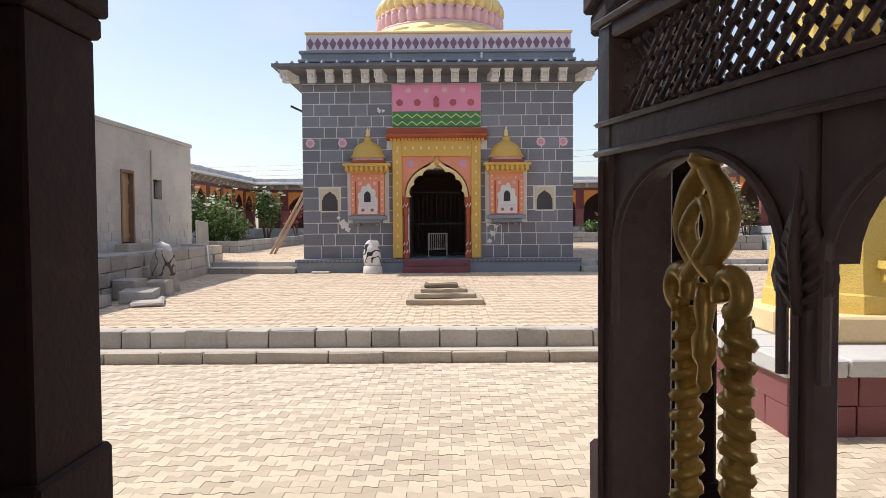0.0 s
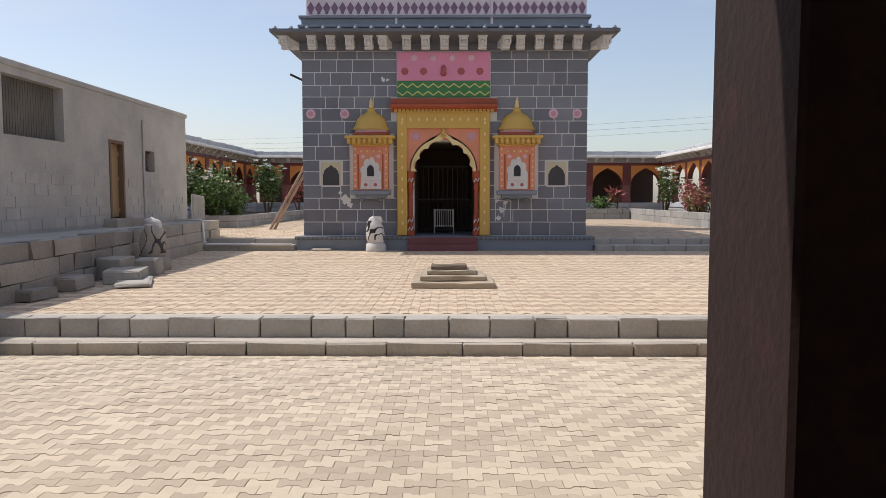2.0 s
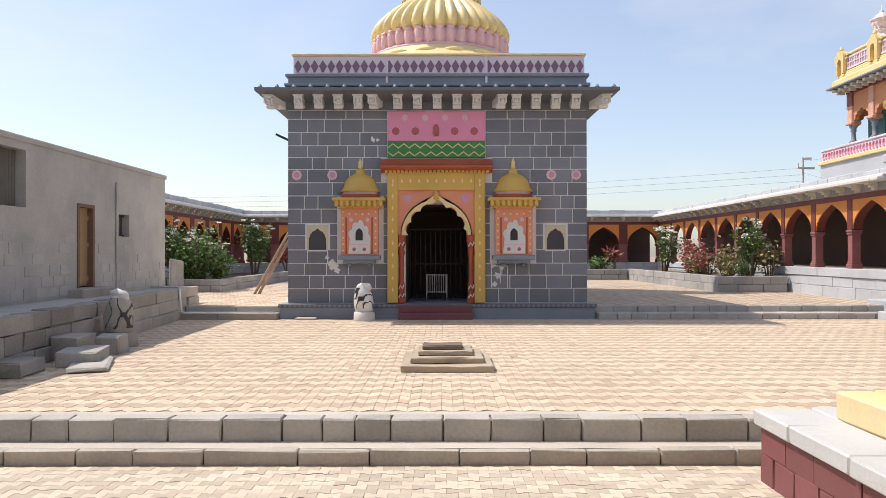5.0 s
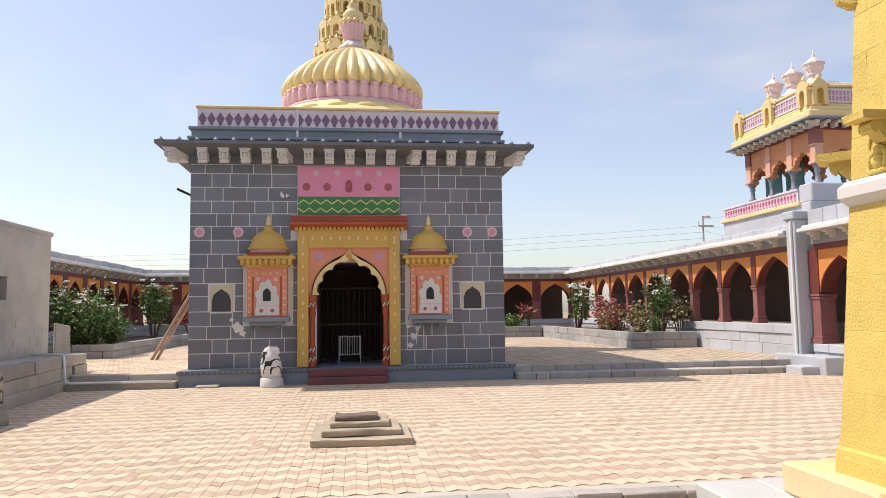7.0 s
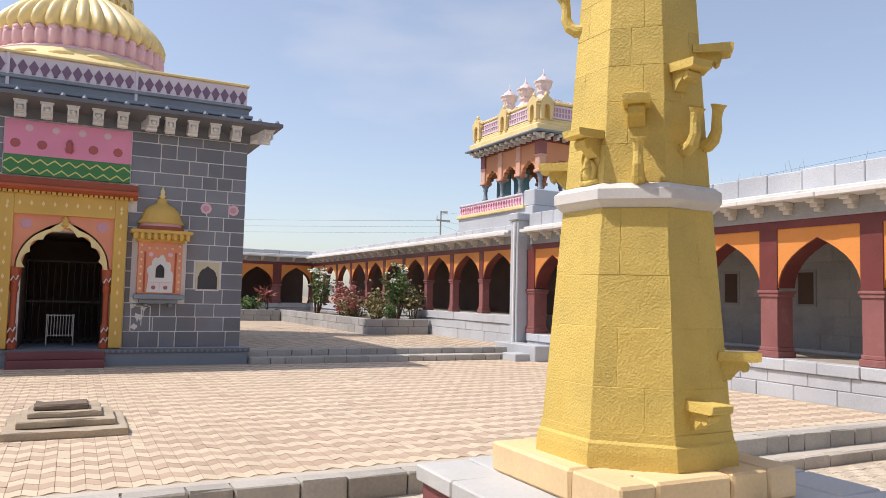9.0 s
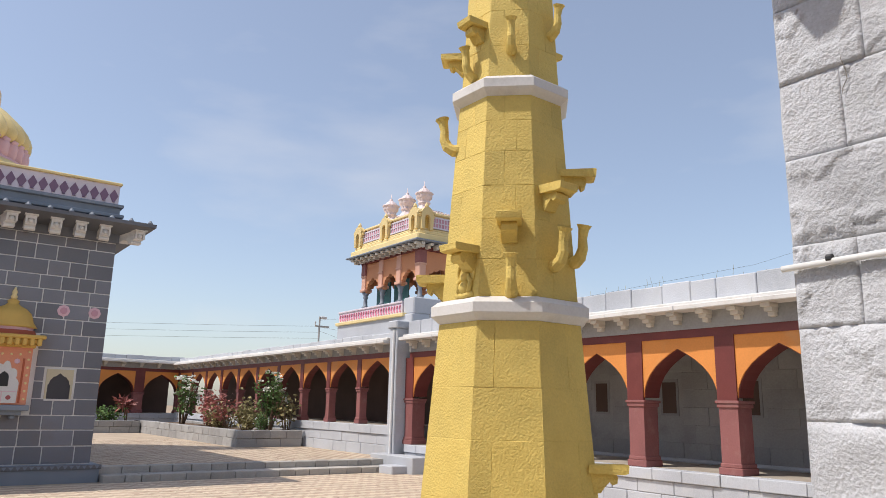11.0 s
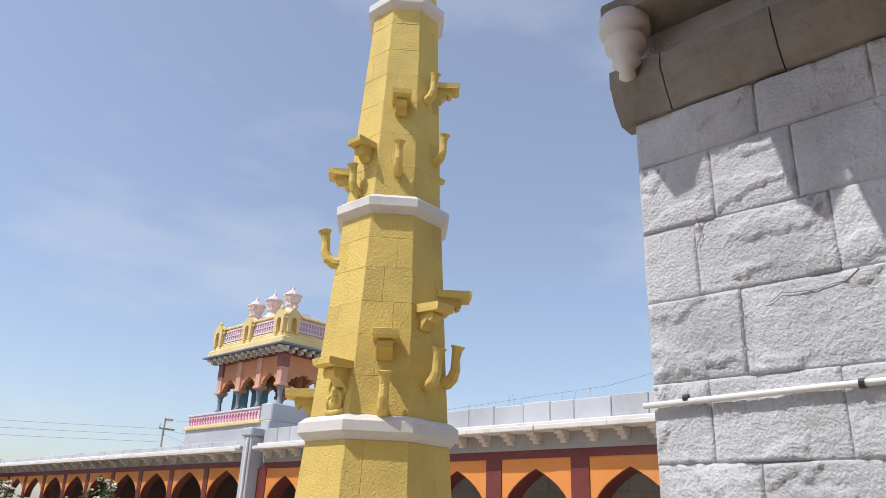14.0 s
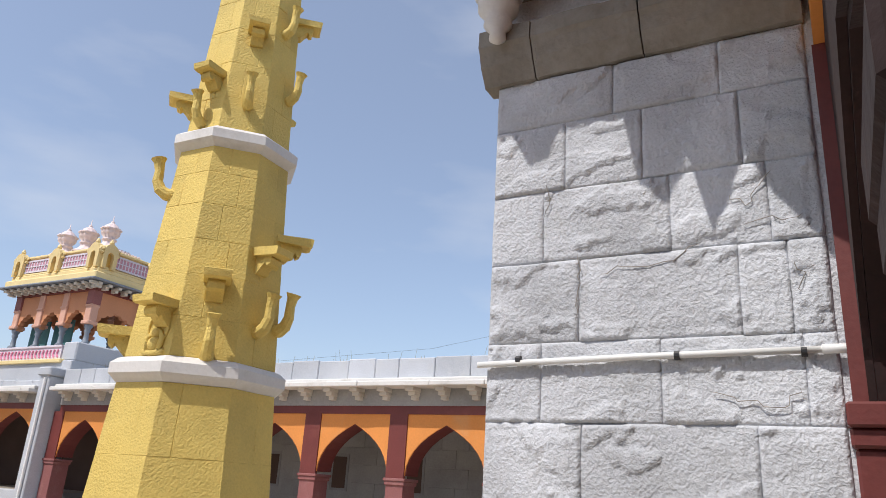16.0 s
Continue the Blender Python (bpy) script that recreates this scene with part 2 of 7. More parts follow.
def part(name, bm, material, parent=None, label="", smooth=False):
    """Links a bmesh, built in world places, as one mesh object under a thing or a part."""
    base = BASE[parent.name] if parent else Vector()
    if base.length:
        bmesh.ops.translate(bm, verts=bm.verts, vec=-base)
    if smooth:
        for f in bm.faces:
            f.smooth = True
    ob = new(name, mesh_of(name, bm, material))
    if parent:
        ob.parent = parent
    BASE[ob.name] = base
    return tagged(ob, label)


def solid(name, bm, material, label, category, group="", kind="", smooth=False):
    """A thing of one mesh."""
    ob = part(name, bm, material, None, "", smooth)
    return tagged(ob, label, category, group, kind)


def box(bm, x0, y0, z0, x1, y1, z1, bevel=0.0, mi=0):
    vs = [bm.verts.new((x, y, z)) for z in (z0, z1) for x, y in ((x0, y0), (x1, y0), (x1, y1), (x0, y1))]
    fs = [bm.faces.new([vs[i] for i in q]) for q in ((3, 2, 1, 0), (4, 5, 6, 7), (0, 1, 5, 4), (1, 2, 6, 5), (2, 3, 7, 6), (3, 0, 4, 7))]
    for f in fs:
        f.material_index = mi
    if bevel:
        es = list({e for f in fs for e in f.edges})
        bmesh.ops.bevel(bm, geom=es, offset=bevel, segments=1, profile=0.5, affect="EDGES")
    return bm


def cube(*a, bevel=0.0):
    return box(bmesh.new(), *a, bevel=bevel)


def lathe(bm, profile, cx, cy, n=24, flute=0, depth=0.0, phase=0.0, z0=0.0, cap=True, sx=1.0, sy=1.0):
    """Turns (radius, height) pairs round an upright axis; flute ribs push the surface in and out."""
    rings = []
    for r, z in profile:
        ring = []
        for i in range(n):
            a = 2 * math.pi * i / n + phase
            k = 1 + (depth * (abs(math.cos(flute * a / 2)) - 0.6) if flute else 0)
            ring.append(bm.verts.new((cx + sx * r * k * math.cos(a), cy + sy * r * k * math.sin(a), z0 + z)))
        rings.append(ring)
    for a, b in zip(rings, rings[1:]):
        for i in range(n):
            bm.faces.new((a[i], a[(i + 1) % n], b[(i + 1) % n], b[i]))
    if cap:
        bm.faces.new(rings[0][::-1])
        bm.faces.new(rings[-1])
    return bm


def extrude(bm, outline, origin, u, v, depth, mi=0):
    """A flat outline (pairs along u and v from origin) given thickness along u x v times depth."""
    o, u, v = Vector(origin), Vector(u), Vector(v)
    w = u.cross(v).normalized() * depth
    a = [bm.verts.new(o + u * p + v * q) for p, q in outline]
    b = [bm.verts.new(o + u * p + v * q + w) for p, q in outline]
    n = len(a)
    fs = [bm.faces.new(a[::-1]), bm.faces.new(b)]
    fs += [bm.faces.new((a[i], a[(i + 1) % n], b[(i + 1) % n], b[i])) for i in range(n)]
    for f in fs:
        f.material_index = mi
    return bm


def pointed_arch(half, rise, n=7, ogee=0.0):
    """Points of a pointed arch from the left spring to the right spring, around its middle, heights from the spring."""
    pts = []
    for i in range(n + 1):
        t = i / n
        c = 0.75 * half
        r = half + c
        a = t * math.acos(c / r)
        pts.append((c - r * math.cos(a), rise * (0.94 * r * math.sin(a) / math.sqrt(r * r - c * c) + 0.06 * t ** 5)))
    return pts + [(-x, z) for x, z in pts[-2::-1]]


def tube(bm, pts, r, n=8):
    """A round bar through the points."""
    pts = [Vector(p) for p in pts]
    rings = []
    q = last = None
    for i, p in enumerate(pts):
        d = (pts[min(i + 1, len(pts) - 1)] - pts[max(i - 1, 0)]).normalized()
        q = d.to_track_quat("Z", "X") if q is None else last.rotation_difference(d) @ q
        last = d
        rr = r[i] if isinstance(r, (list, tuple)) else r
        rings.append([bm.verts.new(p + q @ Vector((rr * math.cos(2 * math.pi * k / n), rr * math.sin(2 * math.pi * k / n), 0))) for k in range(n)])
    for a, b in zip(rings, rings[1:]):
        for i in range(n):
            bm.faces.new((a[i], a[(i + 1) % n], b[(i + 1) % n], b[i]))
    bm.faces.new(rings[0][::-1])
    bm.faces.new(rings[-1])
    return bm


# ---- ground and terraces ----
LOW, TER = -0.34, 0.30
KY = 7.64          # front of the kerb between the lower and the upper court
SY = 18.25         # front of the steps up to the rear terrace
solid("ground", cube(-400, -400, -1.2, 400, 400, -0.5), M["earth"], "dry brown earth round the temple compound", "ground", kind="structure")
solid("lower_court_bed", cube(-8.2, -3.2, -0.6, 11.6, KY, LOW - 0.008), M["joint"], "sandy bedding of the lower paved court", "paving bed", kind="structure")
solid("upper_court_bed", cube(-8.2, KY + 0.21, -0.6, 11.7, 19.2, -0.008), M["joint"], "sandy bedding of the upper paved court", "paving bed", kind="structure")
solid("rear_terrace", cube(-13.2, SY + 0.7, -0.6, 14.2, 42.0, TER - 0.008), M["joint"], "sandy bedding of the paved rear terrace", "paving bed", kind="structure")


def cell_outline(px, py, d):
    """One waisted interlocking paver; rows are laid half a piece apart, so that the ends fit the waists."""
    g = 0.0018
    return [(g, g - d), (0.2 * px, g - d), (0.3 * px, g + d), (0.7 * px, g + d), (0.8 * px, g - d), (px - g, g - d),
            (px - g, py - g + d), (0.8 * px, py - g + d), (0.7 * px, py - g - d), (0.3 * px, py - g - d), (0.2 * px, py - g + d), (g, py - g + d)]


PX, PY, PD = 0.190, 0.104, 0.0115


def paver_mesh(name, material):
    return mesh_of(name, extrude(bmesh.new(), cell_outline(PX, PY, PD), (0, 0, -0.03), (1, 0, 0), (0, 1, 0), 0.03), material)


def is_light(i, j, chance, r):
    """The laid pattern of pale pavers, with the mistakes of hand laying."""
    return ((i + j // 2) % 2 == 0) != (r < chance)


def pave(name, x0, y0, nx, ny, z, skip, light_m, dark_m, label, chance, tilt=0.0015, turned=False, py=PY):
    """A field of pavers as one sheet of real pieces; turned: slanted pieces in rows of one colour, which join into zigzag bands."""
    rng_ = np.random.default_rng(int(abs(x0 * 7 + y0 * 13)) + 3)
    verts, faces, mats = [], [], []
    pts = cell_outline(PX, py, PD)
    if turned:
        wave = [(0.002 + (py - 0.004) * k / 5, 0.075 * (0.5 - 0.5 * math.cos(math.pi * k / 5))) for k in range(6)]
        rising = [(p, q + 0.002) for p, q in wave] + [(p, q + PX - 0.002) for p, q in wave[::-1]]
        falling = [(p, 0.079 - q) for p, q in wave] + [(p, 0.073 - q + PX) for p, q in wave[::-1]]
        pts = rising
    n = len(pts)
    for j in range(ny):
        for i in range(nx):
            if skip(i, j):
                continue
            dz = rng_.normal(0, tilt)
            base = len(verts)
            ox, oy = x0 + (i + 0.5 * (j % 2)) * PX, y0 + j * py
            if turned:
                ox, oy, pts = x0 + j * py, y0 + i * PX, falling if j % 2 else rising
            verts += [(ox + p, oy + q, z + dz) for p, q in pts]
            verts += [(ox + p, oy + q, z - 0.02) for p, q in pts]
            faces.append(tuple(base + k for k in range(n)))
            faces += [(base + k, base + n + k, base + n + (k + 1) % n, base + (k + 1) % n) for k in range(n)]
            pale = (i % 2 == 0) != (rng_.random() < chance) if turned else is_light(i, j, chance, rng_.random())
            mats += [0 if pale else 1] * (n + 1)
    me = bpy.data.meshes.new(name)
    me.from_pydata(verts, [], faces)
    me.materials.append(light_m)
    me.materials.append(dark_m)
    me.polygons.foreach_set("material_index", mats)
    ob = new(name, me)
    return tagged(ob, label, "paving", kind="stuff")


GAP = 0.007


def chip(bm, rng, amount):
    """Uneven, worn corners."""
    for v_ in bm.verts:
        v_.co += Vector((rng.uniform(-1, 1), rng.uniform(-1, 1), rng.uniform(-1, 1))) * amount


def stone_row(name, parent, x0, x1, y0, y1, z0, z1, rng, wmin, wmax, material, bevel=0.012, axis="x", rough=0.004):
    """A row of separate cut stones along x or y."""
    x, cells = x0, []
    while x < x1 - 0.02:
        w = min(rng.uniform(wmin, wmax), x1 - x)
        if x1 - (x + w) < wmin * 0.6:
            w = x1 - x
        j = rng.uniform(0, 0.01)
        if axis == "x":
            bm = cube(x + GAP, y0 + j, z0, x + w - GAP, y1, z1 - rng.uniform(0, 0.008), bevel=bevel)
        else:
            bm = cube(y0 + j, x + GAP, z0, y1, x + w - GAP, z1 - rng.uniform(0, 0.008), bevel=bevel)
        if rough:
            chip(bm, rng, rough)
        part(name, bm, material, parent)
        x += w
        cells.append(w)


rng = random.Random(11)
kerb = thing("court_kerb_steps", (0, KY, LOW), "two low grey stone kerb steps up to the upper court", "kerb", kind="structure")
part("core", cube(-8.2, KY + 0.06, LOW, 11.6, KY + 0.21, -0.02), M["stone_dark"], kerb)
stone_row("kerb_stone", kerb, -8.2, 11.6, KY, KY + 0.22, LOW + 0.02, 0.012, rng, 0.30, 0.60, M["kerb"], 0.012, rough=0.007)
stone_row("tread_stone", kerb, -8.2, 11.6, KY - 0.33, KY - 0.18, LOW - 0.1, -0.207, rng, 0.35, 0.9, M["tread"], 0.010, rough=0.008)
part("tread_fill", cube(-8.2, KY - 0.24, LOW - 0.1, 11.6, KY + 0.03, -0.209), M["cement"], kerb, "pale cement fill behind the lower step stones")
for side, (a, b) in (("east", (3.92, 11.4)), ("west", (-6.3, -3.92))):
    st = thing("terrace_steps", ((a + b) / 2, SY, 0), "two wide grey stone steps up to the rear terrace", "steps", "terrace steps", "structure")
    lo_w, hi_w, m_ = (0.3, 0.6, M["kerb"]) if side == "east" else (0.8, 1.5, M["tread"])
    stone_row("step_stone", st, a, b, SY, SY + 0.5, -0.05, 0.15, rng, lo_w, hi_w, m_)
    stone_row("step_stone", st, a, b, SY + 0.45, SY + 0.75, 0.0, TER + 0.004, rng, lo_w, hi_w, m_)

# gate floor and its step down to the court
gf = thing("gate_floor", (0, 0, -0.05), "grey stone floor of the gate porch with a step", "floor", kind="structure")
stone_row("floor_stone", gf, -3.6, 3.6, -1.9, 1.55, -0.6, -0.05, rng, 0.6, 1.0, M["slab"])
stone_row("step_stone", gf, -3.6, 3.6, 1.56, 1.9, -0.6, -0.2, rng, 0.6, 1.0, M["slab"])


# ---- arcaded galleries ----
def gallery(name, label, origin, along, inward, nb, w, z0, z_floor, z_spring, rise, z_band, z_eave, z_par, depth, wall_m,
            col=0.36, par_m="stone_blue", z_cap=None, plain=False, brackets=True, bspace=0.62, niches=False, thick=0.42):
    """An arcade: plinth, columns, orange spandrels over maroon arch soffits, bracketed eave, parapet, back wall and roof."""
    o, u, v = Vector((*origin, 0)), Vector((*along, 0)), Vector((*inward, 0))
    up = Vector((0, 0, 1))
    g = thing(name, (o.x, o.y, z0), label, "gallery", kind="structure")
    L = nb * w
    flip = u.cross(up).dot(v) < 0
    r = random.Random(len(name) + nb)

    def slabby(bm, a, b, d0, d1, za, zb, bevel=0.0, mi=0):
        p, q = o + u * a + v * d0, o + u * b + v * d1
        return box(bm, min(p.x, q.x), min(p.y, q.y), za, max(p.x, q.x), max(p.y, q.y), zb, bevel, mi)

    part("plinth", slabby(bmesh.new(), 0, L, 0.02, depth, z0 - 0.5, z_floor - 0.03), M["stone_grey"], g)
    part("floor", slabby(bmesh.new(), 0, L, 0.25, depth, z_floor - 0.03, z_floor), M["slab"], g)
    # plinth facing stones
    zs = [z0 - 0.02] + [z0 + (z_floor - z0) * k for k in ((0.36, 0.7, 1.0) if z_floor - z0 > 0.55 else (0.55, 1.0))]
    for k in range(len(zs) - 1):
        x = 0.0
        top = k == len(zs) - 2
        while x < L - 0.05:
            ww = min(r.uniform(0.45, 0.85) * (1.7 if plain else 1.0), L - x)
            d = r.uniform(-0.012, 0.008) - (0.04 if top else 0)
            part("plinth_stone", slabby(bmesh.new(), x + 0.004, x + ww - 0.004, d, 0.3, zs[k] + 0.003, zs[k + 1] - 0.003, 0.012), M["stone_blue"], g)
            x += ww
    for i in range(nb):
        half = w / 2 - col / 2
        arch = [(w / 2 + x, z_spring + z) for x, z in pointed_arch(half, rise)]
        # orange spandrel sheet, over a maroon arch body
        for nm, d0, t, rim, m in (("arch_body", 0.13, thick, 0.0, "maroon"), ("spandrel", 0.105, 0.03, 0.018, "orange")):
            pts = [(i * w + a, z) for a, z in ([(w / 2 + x * (1 + rim / half), z_spring + z * (1 + rim / rise)) for x, z in pointed_arch(half, rise)])]
            if nm == "spandrel":
                s0, s1 = i * w + col / 2 - 0.02, i * w + w - col / 2 + 0.02
            else:
                s0, s1 = i * w, i * w + w
            out = [(s0, pts[0][1]), *([p for p in pts if s0 < p[0] < s1]), (s1, pts[0][1]), (s1, z_band), (s0, z_band)]
            bm = bmesh.new()
            extrude(bm, out, o + v * (d0 + (t if flip else 0)), u, up, t if not flip else t)
            # keep the sheet on the inner side of its face plane
            c = sum((vv.co for vv in bm.verts), Vector()) / len(bm.verts)
            off = (c - o).dot(v) - (d0 + t / 2)
            bmesh.ops.translate(bm, verts=bm.verts, vec=-v * off)
            bmesh.ops.recalc_face_normals(bm, faces=bm.faces)
            part(nm, bm, M[m], g)
    zc = z_cap or z_spring - 0.12
    for i in range(nb + 1):
        c = i * w
        bm = bmesh.new()
        slabby(bm, c - col / 2 + 0.03, c + col / 2 - 0.03, 0.1, 0.1 + thick, z_floor, zc)
        slabby(bm, c - col / 2 - 0.015, c + col / 2 + 0.015, 0.06, 0.14 + thick, z_floor, z_floor + 0.12, 0.01)
        slabby(bm, c - col / 2 + 0.005, c + col / 2 - 0.005, 0.08, 0.12 + thick, z_floor + 0.12, z_floor + 0.19, 0.01)
        slabby(bm, c - col / 2, c + col / 2, 0.075, 0.125 + thick, zc - 0.05, zc + 0.02, 0.008)
        slabby(bm, c - col / 2 - 0.02, c + col / 2 + 0.02, 0.055, 0.145 + thick, zc + 0.02, zc + 0.07, 0.008)
        part("column", bm, M["rose_maroon"], g, "dusty rose maroon column")
        part("pilaster", slabby(bmesh.new(), c - col / 2 + 0.02, c + col / 2 - 0.02, 0.08, 0.14, zc + 0.07, z_band), M["maroon"], g)
    part("frieze_band", slabby(bmesh.new(), 0, L, 0.085, 0.12 + thick, z_band, z_band + 0.15), M["maroon"], g)
    part("cornice_wall", slabby(bmesh.new(), 0, L, 0.06, 0.12 + thick, z_band + 0.15, z_eave), M["stone_grey"], g)
    if brackets:
        k = 0
        while (k + 0.5) * bspace < L:
            c = (k + 0.5) * bspace
            bm = bmesh.new()
            slabby(bm, c - 0.085, c + 0.085, -0.22, 0.08, z_eave - 0.075, z_eave, 0.008)
            slabby(bm, c - 0.075, c + 0.075, -0.13, 0.08, z_eave - 0.145, z_eave - 0.07, 0.008)
            slabby(bm, c - 0.06, c + 0.06, -0.04, 0.08, z_eave - 0.215, z_eave - 0.14, 0.008)
            part("bracket", bm, M["bracket"], g)
            k += 1
    x = 0.0
    while x < L - 0.05:
        ww = min(r.uniform(1.0, 1.8), L - x)
        part("eave_slab", slabby(bmesh.new(), x + 0.003, x + ww - 0.003, -0.34 + r.uniform(0, 0.015), 0.5, z_eave, z_eave + 0.085 + r.uniform(0, 0.01), 0.012), M["white"], g)
        x += ww
    part("coping", slabby(bmesh.new(), 0, L, -0.2, 0.4, z_eave + 0.09, z_eave + 0.17, 0.02), M["white"], g)
    x = 0.0
    while x < L - 0.05:
        ww = min(r.uniform(0.5, 0.85), L - x)
        part("parapet_stone", slabby(bmesh.new(), x + 0.004, x + ww - 0.004, 0.0 + r.uniform(0, 0.02), 0.35, z_eave + 0.165, z_par - r.uniform(0, 0.035), 0.015), M[par_m], g)
        x += ww
    part("roof", slabby(bmesh.new(), 0, L, 0.36, depth + 0.3, z_eave - 0.02, z_eave + 0.12), M["stone_grey"], g)
    part("ceiling_panel", slabby(bmesh.new(), 0, L, 0.12 + thick, depth, z_band + 0.1, z_band + 0.14), M["stone_grey"], g)
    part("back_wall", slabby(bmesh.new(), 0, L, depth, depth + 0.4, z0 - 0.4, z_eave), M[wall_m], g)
    if niches:
        for i in range(nb):
            c = (i + 0.5) * w
            nc = part("wall_niche", slabby(bmesh.new(), c - 0.24, c + 0.24, depth - 0.015, depth + 0.01, z_floor + 0.95, z_floor + 1.75), M["stone_grey"], g)
            # thin dark sheet on the wall that draws the niche's inner shade
            part("niche_shade", slabby(bmesh.new(), c - 0.18, c + 0.18, depth - 0.022, depth - 0.012, z_floor + 1.0, z_floor + 1.68), M["dark"], nc)
            for k in range(6):
                z1 = z_floor + 0.38 * k
                off = 0.3 * (k % 2)
                for q in range(3):
                    a = i * w + off + q * 0.66
                    part("wall_stone", slabby(bmesh.new(), a + 0.004, min(a + 0.65, L) - 0.004, depth - 0.012 + r.uniform(-0.006, 0.004), depth + 0.02, z1 + 0.004, z1 + 0.376, 0.006), M["stone_grey"], g) if a < L - 0.2 and not (abs(a + 0.33 - c) < 0.5 and 0.6 < z1 - z_floor + 0.38 and z1 - z_floor < 1.75) else None
        part("floor_pipe", slabby(bmesh.new(), 0, L, depth - 0.5, depth - 0.42, z_floor, z_floor + 0.08, 0.02), M["stone_blue"], g)
    return g


XG = 11.67
near = gallery("gallery_east", "stone gallery with maroon pointed arches under orange walls", (XG, 18.50), (0, -1), (1, 0), 10, 1.975,
               0.0, 0.69, 1.98, 0.88, 3.06, 3.52, 4.10, 2.5, "stone_grey", col=0.42, z_cap=1.86, niches=True)
# the three far arcades have inner shade put into a dark brown back wall
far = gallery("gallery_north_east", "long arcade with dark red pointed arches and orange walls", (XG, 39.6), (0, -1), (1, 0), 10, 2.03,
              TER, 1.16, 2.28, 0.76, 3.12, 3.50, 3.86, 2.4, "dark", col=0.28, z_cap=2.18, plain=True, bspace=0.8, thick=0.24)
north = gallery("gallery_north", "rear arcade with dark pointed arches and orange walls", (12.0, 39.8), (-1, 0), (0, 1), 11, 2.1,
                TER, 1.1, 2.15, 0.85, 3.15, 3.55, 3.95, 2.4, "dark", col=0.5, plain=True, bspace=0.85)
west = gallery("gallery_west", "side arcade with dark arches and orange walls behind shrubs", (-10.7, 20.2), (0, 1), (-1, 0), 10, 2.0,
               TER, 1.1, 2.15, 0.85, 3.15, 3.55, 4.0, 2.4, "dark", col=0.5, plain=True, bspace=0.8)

# grey pier with a rain pipe where the two east galleries meet
pier = thing("gallery_pier", (XG, 18.95, 0), "pale grey stone pier between two arcades", "pier", kind="structure")
part("shaft", cube(XG - 0.22, 18.74, 0.1, XG + 0.6, 19.12, 3.9, bevel=0.02), M["stone_blue"], pier)
part("cap", cube(XG - 0.28, 18.68, 3.9, XG + 0.6, 19.18, 4.12, bevel=0.03), M["stone_blue"], pier)
part("rain_pipe", tube(bmesh.new(), [(XG - 0.26, 18.85, 0.35), (XG - 0.26, 18.85, 3.85)], 0.035), M["pvc"], pier, "grey plastic rain pipe")
blk = thing("mounting_block", (XG - 0.5, 17.9, 0), "pale grey stone block steps below the gallery", "steps", kind="structure")
for a in ((XG - 1.0, 17.55, -0.03, XG - 0.02, 18.2, 0.2), (XG - 0.55, 17.3, -0.03, XG - 0.02, 19.4, 0.42)):
    part("step_stone", cube(*a, bevel=0.02), M["stone_blue"], blk)


# ---- temple ----
TY = 18.75
temple = thing("temple", (0, TY, 0), "square temple painted slate grey with white joints and a gilt dome", "temple")
part("base", cube(-3.9, TY - 0.25, -0.15, 3.9, TY + 7.6, 0.36, bevel=0.02), M["grey_mid"], temple)
for a in ((-3.735, TY + 0.005, 0.3, -0.80, TY + 7.4, 5.2), (0.80, TY + 0.005, 0.3, 3.735, TY + 7.4, 5.2), (-0.8, TY + 0.005, 2.86, 0.8, TY + 7.4, 5.2)):
    part("wall_core", cube(*a), M["joint_white"], temple, "white painted wall behind the grey blocks")
rp_ = random.Random(6)
for px, pz, pr in ((-2.62, 1.32, 0.15), (-2.5, 1.16, 0.09), (-1.62, 4.47, 0.08), (-1.5, 4.45, 0.06), (1.5, 1.05, 0.10), (1.42, 0.85, 0.08), (1.62, 1.24, 0.07), (1.36, 1.3, 0.08), (-2.75, 1.5, 0.06)):
    bm = bmesh.new()
    extrude(bm, [(pr * rp_.uniform(0.3, 1.2) * math.cos(k * 0.449), pr * rp_.uniform(0.3, 1.2) * math.sin(k * 0.449)) for k in range(14)], (px, TY - 0.0095, pz), (1, 0, 0), (0, 0, 1), 0.003)
    bmesh.ops.recalc_face_normals(bm, faces=bm.faces)
    part("peeled_patch", bm, M["joint_white"], temple, "white patch of peeled paint")
for a in ((1.34, 0.72, 1.36, 1.3), (1.74, 0.72, 1.76, 1.3), (1.34, 1.28, 1.76, 1.3), (1.34, 0.72, 1.5, 0.74), (1.42, 1.06, 1.7, 1.075), (1.56, 0.86, 1.58, 1.28)):
    part("painted_line", cube(a[0], TY - 0.0135, a[1], a[2], TY - 0.008, a[3]), M["joint_white"], temple, "thin white painted line")
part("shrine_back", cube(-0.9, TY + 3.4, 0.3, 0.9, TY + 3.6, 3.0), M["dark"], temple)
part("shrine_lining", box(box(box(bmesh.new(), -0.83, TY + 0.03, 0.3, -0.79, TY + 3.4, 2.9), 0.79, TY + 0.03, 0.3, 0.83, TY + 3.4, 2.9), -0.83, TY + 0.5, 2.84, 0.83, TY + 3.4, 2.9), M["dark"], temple)

